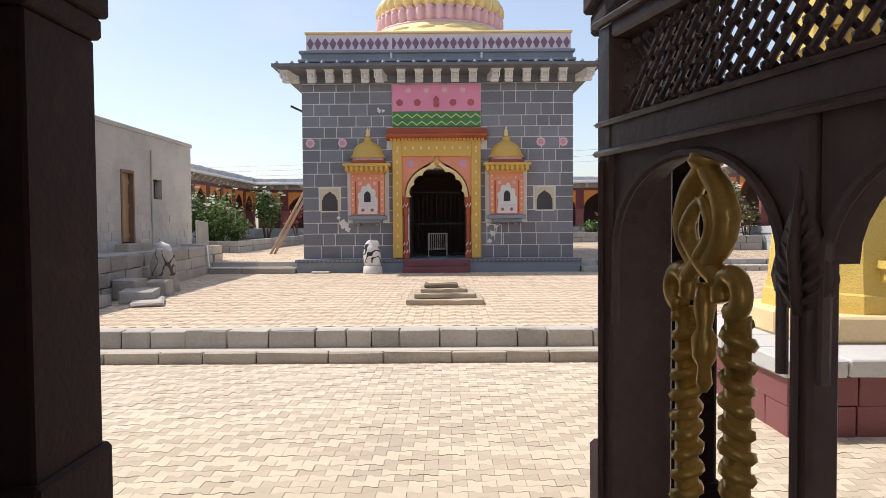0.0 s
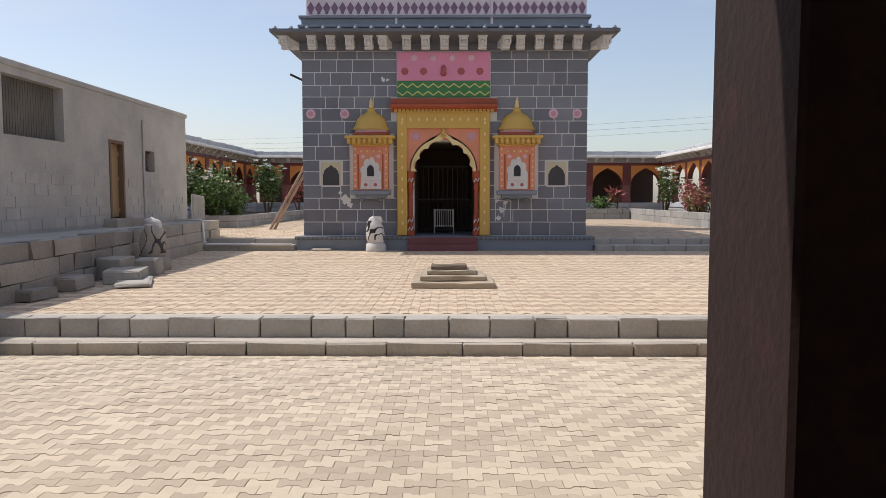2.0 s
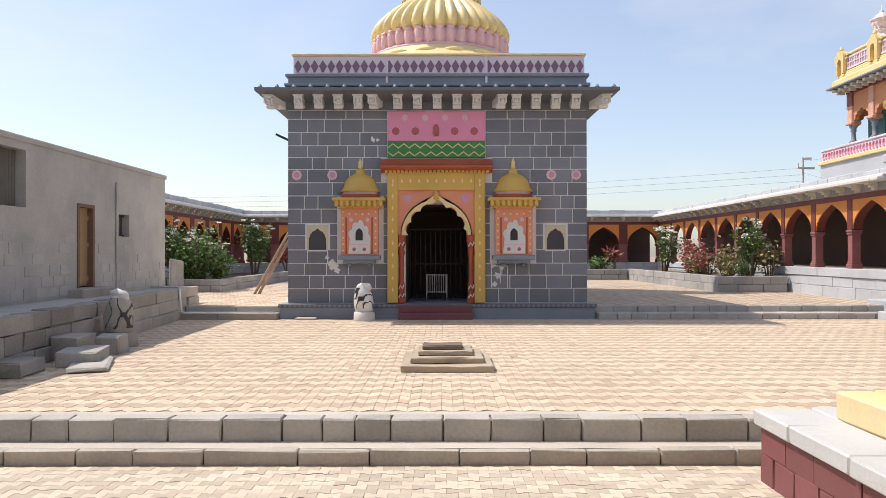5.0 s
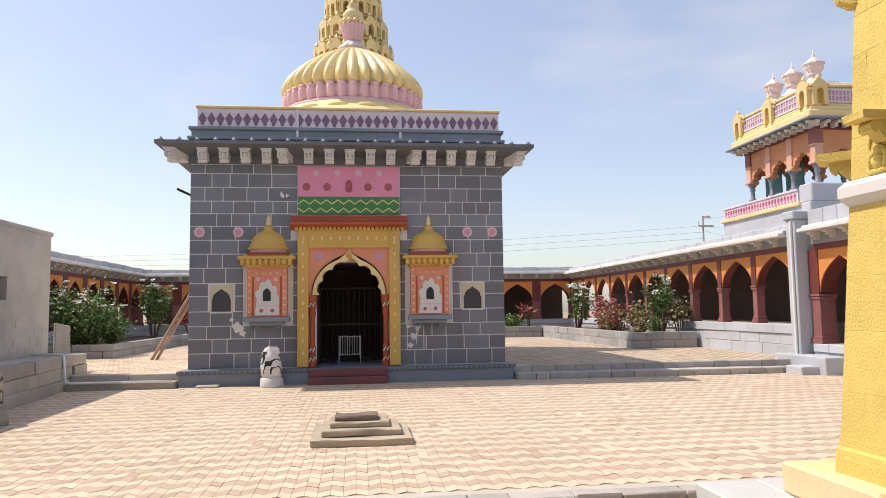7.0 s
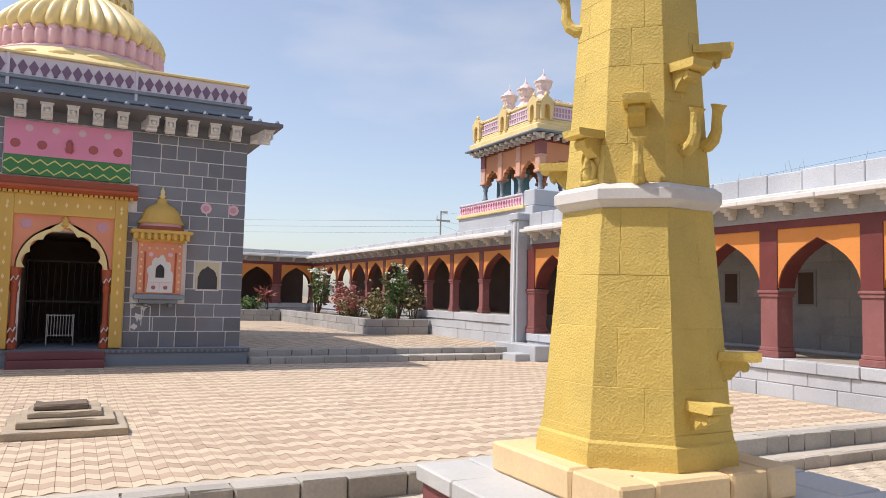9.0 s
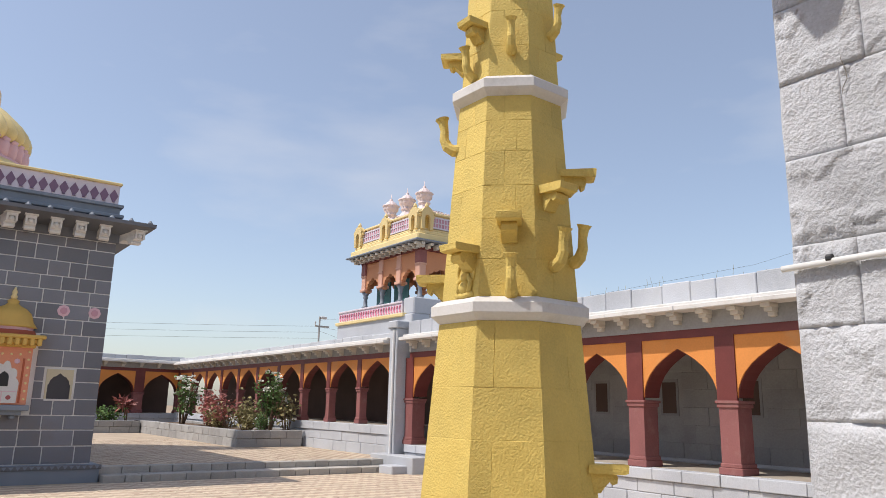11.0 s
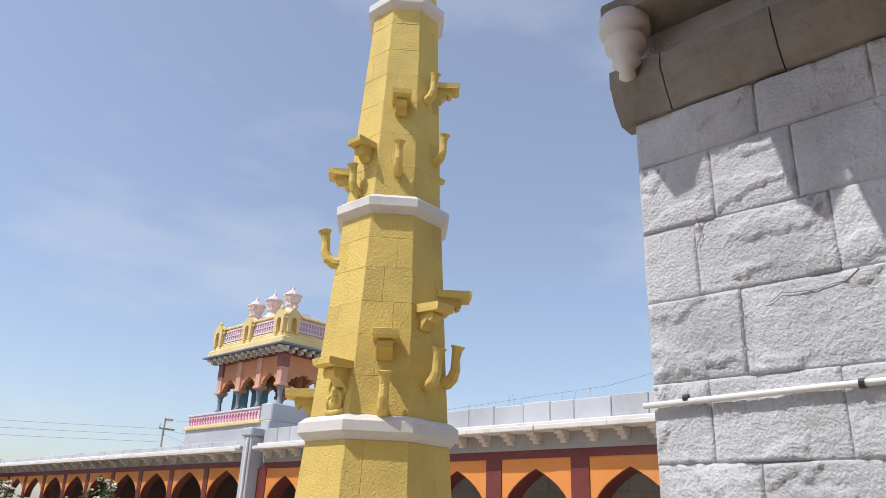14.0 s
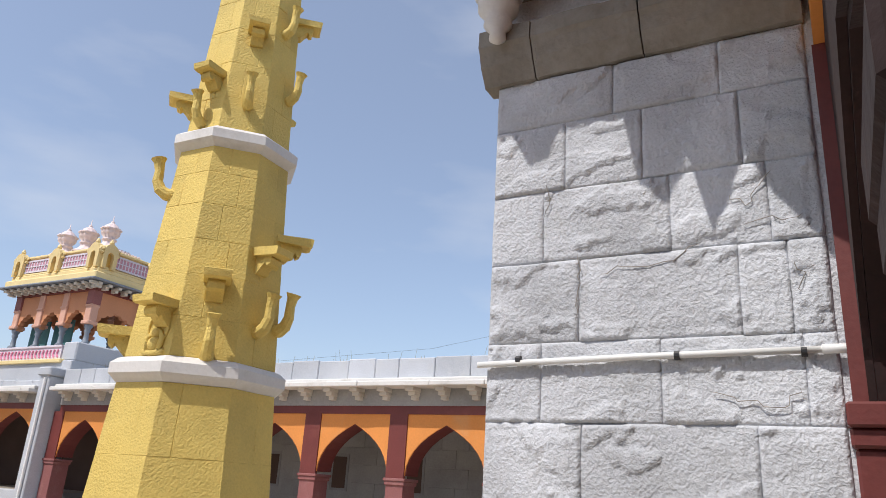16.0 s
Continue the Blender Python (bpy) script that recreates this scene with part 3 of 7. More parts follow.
HOLES = [(-1.25, 0.3, 1.19, 3.62), (-1.4, 3.6, 1.36, 3.97), (-1.25, 3.95, 1.2, 5.3), (-2.5, 1.42, -1.36, 3.0), (1.32, 1.42, 2.46, 3.0), (-3.3, 1.66, -2.7, 2.33), (2.65, 1.66, 3.25, 2.33)]
rt = random.Random(5)
wall = part("front_wall", cube(-3.738, TY + 0.002, 0.34, -1.45, TY + 0.03, 5.2), M["joint_white"], temple)
z = 0.37
while z < 5.12:
    h = min(rt.choice((0.30, 0.34, 0.36, 0.33)), 5.19 - z)
    if 5.19 - (z + h) < 0.15:
        h = 5.19 - z
    cuts = [(-3.75, 3.75)]
    for hx0, hz0, hx1, hz1 in HOLES:
        if z + h > hz0 + 0.06 and z < hz1 - 0.06:
            nxt = []
            for a, b in cuts:
                if hx1 <= a or hx0 >= b:
                    nxt.append((a, b))
                else:
                    nxt += [(a, hx0)] if hx0 - a > 0.05 else []
                    nxt += [(hx1, b)] if b - hx1 > 0.05 else []
            cuts = nxt
    for a, b in cuts:
        x = a
        while x < b - 0.01:
            w = rt.choice((0.34, 0.42, 0.5, 0.62, 0.55))
            if b - (x + w) < 0.22:
                w = b - x
            part("block", cube(x + 0.012, TY - 0.010, z + 0.012, x + w - 0.012, TY + 0.03, z + h - 0.012, bevel=0.004), M["block"], wall)
            x += w
    z += h

# dado band and threshold
part("dado_band", cube(-3.93, TY - 0.28, 0.27, 3.93, TY - 0.24, 0.36, bevel=0.008), M["grey_dark"], temple, "dark grey green scalloped band")
for i in range(64):
    x = -3.88 + i * 0.1225
    if not -0.95 < x < 0.85:
        part("scallop", extrude(bmesh.new(), [(-0.045, 0), (0, -0.07), (0.045, 0)], (x, TY - 0.285, 0.345), (1, 0, 0), (0, 0, 1), 0.006), M["grey_mid"], temple)
part("threshold", box(cube(-0.95, TY - 0.52, -0.1, 0.86, TY - 0.2, 0.16, bevel=0.015), -0.95, TY - 0.36, 0.16, 0.86, TY + 0.4, 0.335, 0.015), M["burgundy"], temple, "dull red stone step")

# doorway frame
door = part("door_frame", box(box(cube(-1.24, TY - 0.17, 0.38, -0.98, TY + 0.04, 3.62, bevel=0.012), 0.92, TY - 0.17, 0.38, 1.18, TY + 0.04, 3.62, 0.012), -0.98, TY - 0.168, 3.18, 0.92, TY + 0.04, 3.62, 0.0),
            M["yellow"], temple, "ochre door surround dotted with small motifs")


def dots(bm, pts, y, r, mi=0):
    for x, zz in pts:
        k = len(bm.verts)
        lathe(bm, [(r, 0), (r * 0.8, 0.008), (r * 0.35, 0.012)], 0, 0, 8)
        bm.verts.ensure_lookup_table()
        for vv in bm.verts[k:]:
            vv.co = Vector((x + vv.co.x, y - vv.co.z, zz + vv.co.y))
    return bm


pts = [(-1.11, 0.7 + 0.29 * i) for i in range(10)] + [(1.05, 0.7 + 0.29 * i) for i in range(10)] + [(-1.1 + 0.215 * i, 3.4) for i in range(11)]
for x, zz in pts:
    bm = bmesh.new()
    extrude(bm, [(-0.03, 0), (0, -0.05), (0.03, 0), (0, 0.07)], (x, TY - 0.172, zz), (1, 0, 0), (0, 0, 1), 0.008)
    part("motif", bm, M["cream"], door)
CX = -0.03
harch = [(CX + 0.76 * math.cos(math.pi * k / 24) * -1, 2.06 + (0.78 * math.sin(math.pi * k / 24) + 0.07 * max(0, 1 - abs(k - 12) / 4))) for k in range(25)]
bm = bmesh.new()
extrude(bm, [(-0.98, 2.06), *harch, (0.92, 2.06), (0.92, 3.18), (-0.98, 3.18)], (0, TY + 0.02, 0), (1, 0, 0), (0, 0, 1), 0.12)
bmesh.ops.recalc_face_normals(bm, faces=bm.faces)
part("tympanum", bm, M["salmon"], temple, "salmon pink panel over the arch")
bm = bmesh.new()
cusp_in, cusp_out = [], []
for k in range(91):
    a_ = math.pi * k / 90
    lobe = 0.09 * abs(math.sin(a_ * 6.5)) - 0.055
    peak = 0.09 * max(0, 1 - abs(k - 45) / 9)
    cusp_in.append((CX - (0.75 + lobe) * math.cos(a_), 2.06 + (0.77 + lobe) * math.sin(a_) + peak))
    cusp_out.append((CX - 0.86 * math.cos(a_), 2.06 + 0.87 * math.sin(a_) + 1.5 * peak))
extrude(bm, cusp_in + cusp_out[::-1], (0, TY - 0.115, 0), (1, 0, 0), (0, 0, 1), 0.05)
bmesh.ops.recalc_face_normals(bm, faces=bm.faces)
part("cusped_trim", bm, M["gold"], temple, "cusped golden arch trim")
bm = bmesh.new()
for a, b in zip(harch, harch[1:]):
    pa, pb = Vector((a[0], TY - 0.1, a[1])), Vector((b[0], TY - 0.1, b[1]))
    ca = Vector((CX, TY - 0.1, 2.06))
    pa, pb = pa + (pa - ca).normalized() * 0.07, pb + (pb - ca).normalized() * 0.07
    oa, ob_ = pa + (pa - ca).normalized() * 0.06, pb + (pb - ca).normalized() * 0.06
    vs = [bm.verts.new(p) for p in (pa, pb, ob_, oa)] + [bm.verts.new(p + Vector((0, 0.03, 0))) for p in (pa, pb, ob_, oa)]
    for f in ((3, 2, 1, 0), (0, 1, 5, 4), (1, 2, 6, 5), (2, 3, 7, 6), (3, 0, 4, 7)):
        bm.faces.new([vs[i] for i in f])
bmesh.ops.remove_doubles(bm, verts=bm.verts, dist=0.001)
bmesh.ops.recalc_face_normals(bm, faces=bm.faces)
part("arch_band", bm, M["redbrown"], temple, "red brown arch band")
for s in (-1, 1):
    x = CX + s * 0.87
    bm = bmesh.new()
    lathe(bm, [(0.10, 0), (0.11, 0.12), (0.075, 0.2), (0.085, 0.45), (0.06, 0.55), (0.06, 1.15), (0.085, 1.25), (0.07, 1.35), (0.11, 1.5), (0.12, 1.7)], x, TY - 0.03, 12, z0=0.37)
    part("door_column", bm, M["redbrown"], temple, "slender red brown column")
    for zz in (0.5, 0.72, 1.78):
        bm = bmesh.new()
        tube(bm, [(x - 0.07, TY - 0.14, zz), (x - 0.02, TY - 0.15, zz + 0.09), (x + 0.03, TY - 0.15, zz + 0.02), (x + 0.07, TY - 0.14, zz + 0.11)], 0.018, 6)
        part("scroll", bm, M["white"], temple, "white painted scroll")
    bm = dots(bmesh.new(), [(CX + s * 0.72, 2.98)], TY - 0.1, 0.12)
    part("rosette", bm, M["rose_pale"], temple, "faded pink rosette")
bm = bmesh.new()
lathe(bm, [(0.04, 0), (0.09, 0.05), (0.05, 0.1), (0.07, 0.16), (0.01, 0.25)], CX, TY - 0.14, 10, z0=2.93)
part("keystone", bm, M["yellow"], temple)

# iron grille gate inside
ir = thing("inner_railing", (0, TY + 1.2, 0.33), "small white iron railing inside the shrine door", "railing")
for i in range(9):
    x = -0.27 + 0.06 * i
    part("bar", tube(bmesh.new(), [(x, TY + 1.2, 0.55), (x, TY + 1.2, 1.05)], 0.009, 6), M["white"], ir)
for zz in (0.58, 1.03):
    part("rail", tube(bmesh.new(), [(-0.3, TY + 1.2, zz), (0.24, TY + 1.2, zz)], 0.011, 6), M["white"], ir)
for x in (-0.3, 0.24):
    part("post", tube(bmesh.new(), [(x, TY + 1.2, 0.3), (x, TY + 1.2, 1.05)], 0.014, 6), M["white"], ir)
idoor = thing("shrine_door", (0, TY + 2.0, 0.33), "dark folding grille door inside the shrine", "door", kind="structure")
for i in range(12):
    x = -0.77 + i * 0.14
    part("bar", tube(bmesh.new(), [(x, TY + 2.0, 0.33), (x, TY + 2.0, 2.3)], 0.014, 6), M["iron"], idoor)
for zz in (0.4, 1.3, 2.25):
    part("rail", cube(-0.8, TY + 1.98, zz, 0.8, TY + 2.02, zz + 0.05), M["iron"], idoor)

# red hood moulding and pink panel above the door
bm = bmesh.new()
prof = [(0, 0), (0.10, 0.0), (0.30, 0.06), (0.36, 0.10), (0.36, 0.15), (0.2, 0.2), (0.1, 0.34), (0, 0.34)]
extrude(bm, [(-p, q) for p, q in prof], (-1.40, TY, 3.62), (0, 1, 0), (0, 0, 1), 2.76)
bmesh.ops.recalc_face_normals(bm, faces=bm.faces)
part("hood", bm, M["redbrown"], temple, "brick red hood moulding")
for i in range(26):
    part("dentil", cube(-1.3 + i * 0.1, TY - 0.24, 3.60, -1.23 + i * 0.1, TY - 0.1, 3.66), M["yellow"], temple)
part("panel", cube(-1.24, TY - 0.05, 4.42, 1.19, TY + 0.02, 5.16, bevel=0.006), M["pink"], temple, "pink panel with rosettes")
part("green_frieze", cube(-1.24, TY - 0.055, 4.0, 1.19, TY + 0.02, 4.42, bevel=0.006), M["green"], temple, "green zigzag leaf frieze")
for r_, zz in ((0, 4.36), (1, 4.06)):
    for i in range(9):
        x = -1.24 + 0.135 + i * 0.27
        bm = bmesh.new()
        for s in (-1, 1):
            d = -0.10 if r_ == 0 else 0.10
            extrude(bm, [(0, 0), (s * 0.135, d), (s * 0.135, d - 0.035), (0, -0.035)] if s > 0 else [(0, -0.035), (s * 0.135, d - 0.035), (s * 0.135, d), (0, 0)],
                    (x, TY - 0.057, zz), (1, 0, 0), (0, 0, 1), 0.006)
        bmesh.ops.remove_doubles(bm, verts=bm.verts, dist=0.0005)
        bmesh.ops.recalc_face_normals(bm, faces=bm.faces)
        part("chevron", bm, M["lime"], temple, "pale painted chevron")
for i in (0, 1, 3, 4):
    part("rosette", dots(bmesh.new(), [(-1.04 + 0.49 * i, 4.66)], TY - 0.05, 0.10), M["rose"], temple, "dusty red rosette")
for i in range(4):
    part("roundel", dots(bmesh.new(), [(-0.8 + 0.5 * i, 5.0)], TY - 0.05, 0.085), M["pink_pale"], temple, "pale roundel")
bm = bmesh.new()
lathe(bm, [(0.05, 0), (0.08, 0.05), (0.06, 0.15), (0.075, 0.2), (0.03, 0.28)], -0.03, TY - 0.08, 10, z0=4.54)
part("finial_relief", bm, M["rose"], temple)

# roundels on the wall
for x in (-3.52, -2.63, 2.85, 3.47):
    ros = part("wall_rosette", dots(bmesh.new(), [(x, 3.57)], TY - 0.012, 0.13), M["pink_pale"], temple, "pink painted rosette")
    part("rosette_ring", dots(bmesh.new(), [(x, 3.57)], TY - 0.022, 0.075), M["rose_pale"], ros)

# two small framed windows
for x in (-3.0, 2.95):
    win = part("window", cube(x - 0.26, TY - 0.03, 1.66, x + 0.26, TY + 0.02, 1.70), M["white"], temple, "small arched blind window with a pale frame")
    for s in (-1, 1):
        part("frame_side", cube(x + s * 0.24 - 0.02, TY - 0.03, 1.70, x + s * 0.24 + 0.02, TY + 0.02, 2.32), M["window_cream"], win)
    part("frame_head", cube(x - 0.22, TY - 0.028, 2.285, x + 0.22, TY + 0.02, 2.318), M["window_cream"], win)
    bm = bmesh.new()
    ar = [(-0.205 * math.cos(math.pi * k / 24) * (1 - 0.06 * abs(math.sin(3.5 * math.pi * k / 12))), 0.2 * math.sin(math.pi * k / 24) * (1 - 0.06 * abs(math.sin(3.5 * math.pi * k / 12))) + 0.05 * max(0, 1 - abs(k - 12) / 2)) for k in range(25)]
    extrude(bm, [(-0.22, 0.0), *ar, (0.22, 0.0), (0.22, 0.285), (-0.22, 0.285)], (x, TY - 0.008, 2.0), (1, 0, 0), (0, 0, 1), 0.014)
    bmesh.ops.recalc_face_normals(bm, faces=bm.faces)
    part("spandrel", bm, M["window_cream"], win)
    # flat panel; the shade of a deep niche is put into its dark slate
    part("recess_shade", cube(x - 0.22, TY + 0.0, 1.70, x + 0.22, TY + 0.02, 2.29), M["slate_deep"], win)

# two domed wall shrines
for x in (-1.93, 1.89):
    ns = part("wall_shrine", cube(x - 0.46, TY - 0.24, 1.56, x + 0.46, TY + 0.02, 2.76, bevel=0.01), M["salmon"], temple, "salmon wall shrine with a yellow domed top")
    part("sill", box(cube(x - 0.52, TY - 0.32, 1.45, x + 0.52, TY + 0.02, 1.56, bevel=0.012), x - 0.4, TY - 0.24, 1.36, x + 0.4, TY + 0.02, 1.45, 0.01), M["grey_mid"], ns)
    bm = bmesh.new()
    lob = []
    for k in range(37):
        a = math.pi * k / 36
        rr = 0.23 + 0.05 * abs(math.sin(a * 4.5))
        lob.append((-rr * math.cos(a), 1.5 * rr * math.sin(a) * (1 + 0.12 * max(0, math.sin(a)) ** 9)))
    extrude(bm, [(-0.27, -0.38), (0.27, -0.38), *lob[::-1]], (x, TY - 0.24, 1.98), (1, 0, 0), (0, 0, 1), 0.02)
    bmesh.ops.recalc_face_normals(bm, faces=bm.faces)
    part("niche_panel", bm, M["white"], ns, "white lobed niche panel")
    # no real opening: a black sheet gives the shade of the small hole
    bm = bmesh.new()
    extrude(bm, [(-0.09, -0.1), (0.09, -0.1), *[(p, q + 0.08) for p, q in pointed_arch(0.09, 0.12)][::-1]], (x, TY - 0.262, 2.03), (1, 0, 0), (0, 0, 1), 0.004)
    bmesh.ops.recalc_face_normals(bm, faces=bm.faces)
    part("niche_hole_shade", bm, M["black"], ns)
    for s in (-1, 1):
        part("panel_rosette", dots(bmesh.new(), [(x + s * 0.125, 1.71)], TY - 0.258, 0.05), M["rose"], ns)
        part("corner_rosette", dots(bmesh.new(), [(x + s * 0.2, 2.44)], TY - 0.242, 0.055), M["pink_pale"], ns)
    part("panel_lines", box(box(bmesh.new(), x - 0.25, TY - 0.268, 1.82, x + 0.25, TY - 0.26, 1.835), x - 0.007, TY - 0.268, 1.62, x + 0.007, TY - 0.26, 1.83), M["pink_pale"], ns)
    for s in (-1, 1):
        part("panel_border", cube(x + s * 0.32 - 0.02, TY - 0.252, 1.6, x + s * 0.32 + 0.02, TY - 0.238, 2.5), M["redbrown"], ns)
    bm = dots(bmesh.new(), [(x + s * 0.4, 1.68 + 0.16 * i) for s in (-1, 1) for i in range(7)] + [(x - 0.24 + 0.16 * i, 2.58) for i in range(4)], TY - 0.24, 0.026)
    tagged(part("dot", bm, M["cream"], ns), kind="stuff")
    part("capital", box(box(cube(x - 0.5, TY - 0.30, 2.72, x + 0.5, TY + 0.02, 2.8, bevel=0.01), x - 0.58, TY - 0.38, 2.8, x + 0.58, TY + 0.02, 2.9, 0.015), x - 0.65, TY - 0.45, 2.9, x + 0.65, TY + 0.02, 2.98, 0.02), M["yellow"], ns, "yellow bracketed cornice")
    part("sill_bracket", box(cube(x - 0.3, TY - 0.2, 1.28, x - 0.2, TY + 0.02, 1.36, bevel=0.02), x + 0.2, TY - 0.2, 1.28, x + 0.3, TY + 0.02, 1.36, 0.02), M["grey_mid"], ns)
    for i in range(9):
        part("cornice_tooth", cube(x - 0.585 + i * 0.135, TY - 0.44, 2.76, x - 0.5 + i * 0.135, TY - 0.3, 2.91, bevel=0.015), M["yellow"], ns)
    bm = bmesh.new()
    lathe(bm, [(0.5, 0), (0.5, 0.05), (0.47, 0.1)], x, TY, 28, z0=2.98, sy=0.62)
    part("red_ring", bm, M["redbrown"], ns)
    bm = bmesh.new()
    lathe(bm, [(0.44, 0), (0.44, 0.08)], x, TY, 28, z0=3.08, sy=0.62)
    part("pink_ring", bm, M["pink_pale"], ns)
    bm = bmesh.new()
    lathe(bm, [(0.50, 0), (0.47, 0.05), (0.42, 0.12), (0.40, 0.2), (0.36, 0.3), (0.27, 0.39), (0.15, 0.45), (0.10, 0.5), (0.12, 0.54), (0.05, 0.6)], x, TY, 48, 16, 0.05, z0=3.14, sy=0.62)
    part("dome", bm, M["yellow"], ns, "ribbed yellow dome", True)
    bm = bmesh.new()
    lathe(bm, [(0.03, 0), (0.07, 0.05), (0.04, 0.1), (0.055, 0.15), (0.01, 0.26)], x, TY - 0.02, 10, z0=3.72)
    part("finial", bm, M["cream"], ns, "", True)

# eave with brackets
bm = bmesh.new()
ER, EB = 4.43, 3.76
for zz0, zz1, r0, r1 in ((5.2, 5.42, 0.0, 0.03),):
    box(bm, -EB - r1, TY - r1, zz0, EB + r1, TY + 7.4, zz1)
ring = [(-ER, 18.14), (ER, 18.14), (ER, TY + 8.0), (-ER, TY + 8.0)]
rin = [(-EB, TY), (EB, TY), (EB, TY + 7.4), (-EB, TY + 7.4)]
va = [bm.verts.new((x, y, 5.56)) for x, y in ring]
vb = [bm.verts.new((x, y, 5.64)) for x, y in ring]
vc = [bm.verts.new((x, y, 5.40)) for x, y in rin]
vd = [bm.verts.new((x, y, 5.74)) for x, y in rin]
for i in range(4):
    j = (i + 1) % 4
    bm.faces.new((va[i], va[j], vb[j], vb[i]))
    bm.faces.new((vc[i], vc[j], va[j], va[i]))
    bm.faces.new((vb[i], vb[j], vd[j], vd[i]))
bmesh.ops.recalc_face_normals(bm, faces=bm.faces)
part("eave_slab", bm, M["grey_dark"], temple, "dark grey sloping eave")
for i in range(22):
    x = -4.3 + i * 8.6 / 21
    part("eave_knob", lathe(bmesh.new(), [(0.05, 0), (0.06, 0.03), (0.02, 0.09)], x, 18.2, 8, z0=5.63), M["grey_mid"], temple)
for i in range(17):
    x = -3.9 + i * 7.8 / 16
    bm = bmesh.new()
    big = i in (0, 5, 11, 16)
    out = [(0, 0), (0.40, 0.03), (0.42, -0.02), (0.41, -0.11), (0.36, -0.125), (0.35, -0.14), (0.385, -0.165), (0.38, -0.235), (0.33, -0.25), (0.32, -0.265), (0.345, -0.29), (0.33, -0.33), (0.27, -0.35), (0.22, -0.24), (0.1, -0.24), (0, -0.3)]
    extrude(bm, [(-p, q) for p, q in out], (x - 0.105, TY + 0.02, 5.52), (0, 1, 0), (0, 0, 1), 0.21)
    bmesh.ops.recalc_face_normals(bm, faces=bm.faces)
    box(bm, x - 0.13, TY - 0.42, 5.475, x + 0.13, TY, 5.53, 0.006)
    bmesh.ops.create_icosphere(bm, subdivisions=1, radius=0.06, matrix=Matrix.Translation((x, TY - 0.37, 5.36)))
    for s in (-1, 1):
        box(bm, x + s * 0.085 - 0.02, TY - 0.40, 5.30, x + s * 0.085 + 0.02, TY - 0.36, 5.46, 0.004)
    if big:
        s = -1 if i < 8 else 1
        for vv in bm.verts:
            vv.co.x += s * 0.7 * (TY - vv.co.y) * (0.9 if i in (0, 16) else 0.5)
    part("bracket", bm, M["white"], temple, "off-white carved bracket")

# attic, frieze and parapet
part("attic", cube(-3.72, TY - 0.1, 5.66, 3.72, TY + 7.3, 6.05, bevel=0.01), M["grey_mid"], temple, "bluish grey attic band")
part("attic_moulding", box(cube(-3.8, TY - 0.2, 5.76, 3.8, TY + 7.3, 5.84, bevel=0.015), -3.78, TY - 0.17, 6.0, 3.78, TY + 7.3, 6.08, 0.015), M["grey_mid"], temple)
fr = part("frieze", cube(-3.58, TY - 0.13, 6.06, 3.66, TY + 7.3, 6.52, bevel=0.008), M["lilac"], temple, "lilac frieze of plum diamonds")
for i in range(35):
    x = -3.46 + i * 0.206
    bm = bmesh.new()
    extrude(bm, [(-0.03, -0.15), (0.03, -0.15), (0.095, -0.02), (0, 0.13), (-0.095, -0.02)], (x, TY - 0.132, 6.29), (1, 0, 0), (0, 0, 1), 0.012)
    lathe(bm, [(0.04, 0), (0.02, 0.03)], x, TY - 0.14, 6, z0=6.12)
    part("diamond", bm, M["plum"], fr)
part("coping", cube(-3.62, TY - 0.19, 6.52, 3.70, TY + 7.35, 6.58, bevel=0.015), M["cream"], temple, "cream coping")
for x in (-1.25, 1.22):
    part("offset_joint", cube(x - 0.03, TY - 0.16, 5.84, x + 0.03, TY - 0.1, 6.56), M["lilac"], fr)

# gilt dome over the hall
DX, DY = 0.06, 22.5
bm = bmesh.new()
lathe(bm, [(2.9, -0.04), (2.82, 0.2), (2.45, 0.48), (2.15, 0.62), (2.1, 0.74)], DX, DY, 64, z0=6.6)
part("dome_base", bm, M["cream"], temple, "cream sloping dome base", True)
for i in range(18):
    a = 2 * math.pi * i / 18
    bm = bmesh.new()
    bmesh.ops.create_icosphere(bm, subdivisions=2, radius=0.2, matrix=Matrix.Translation((DX + 2.28 * math.cos(a), DY + 2.28 * math.sin(a), 7.13)) @ Matrix.Rotation(a, 4, "Z") @ Matrix.Diagonal((0.9, 1.5, 0.45, 1)))
    part("base_petal", bm, M["cream"], temple, "", True)
bm = bmesh.new()
lathe(bm, [(2.02, 0), (2.08, 0.06), (2.0, 0.14)], DX, DY, 64, z0=7.31)
part("dome_ring", bm, M["pink_pale"], temple, "pink ring", True)
bm = bmesh.new()
lathe(bm, [(1.96, 0), (2.0, 0.12), (2.01, 0.32), (1.97, 0.46)], DX, DY, 320, 40, 0.08, z0=7.42)
part("petal_ring", bm, M["pink_pale"], temple, "pink petal ring", True)
for i in range(40):
    a = 2 * math.pi * i / 40
    bm = bmesh.new()
    bmesh.ops.create_icosphere(bm, subdivisions=1, radius=0.13, matrix=Matrix.Translation((DX + 1.95 * math.cos(a), DY + 1.95 * math.sin(a), 7.85)) @ Matrix.Diagonal((1, 1, 0.8, 1)))
    part("petal_tip", bm, M["pink_pale"], temple, "", True)
bm = bmesh.new()
lathe(bm, [(1.9, 0), (2.0, 0.1), (2.02, 0.22), (1.96, 0.4), (1.80, 0.62), (1.5, 0.9), (1.15, 1.15), (0.75, 1.38), (0.48, 1.5), (0.38, 1.56)], DX, DY, 360, 36, 0.10, z0=7.86)
part("dome", bm, M["gold"], temple, "fluted golden dome", True)
bm = bmesh.new()
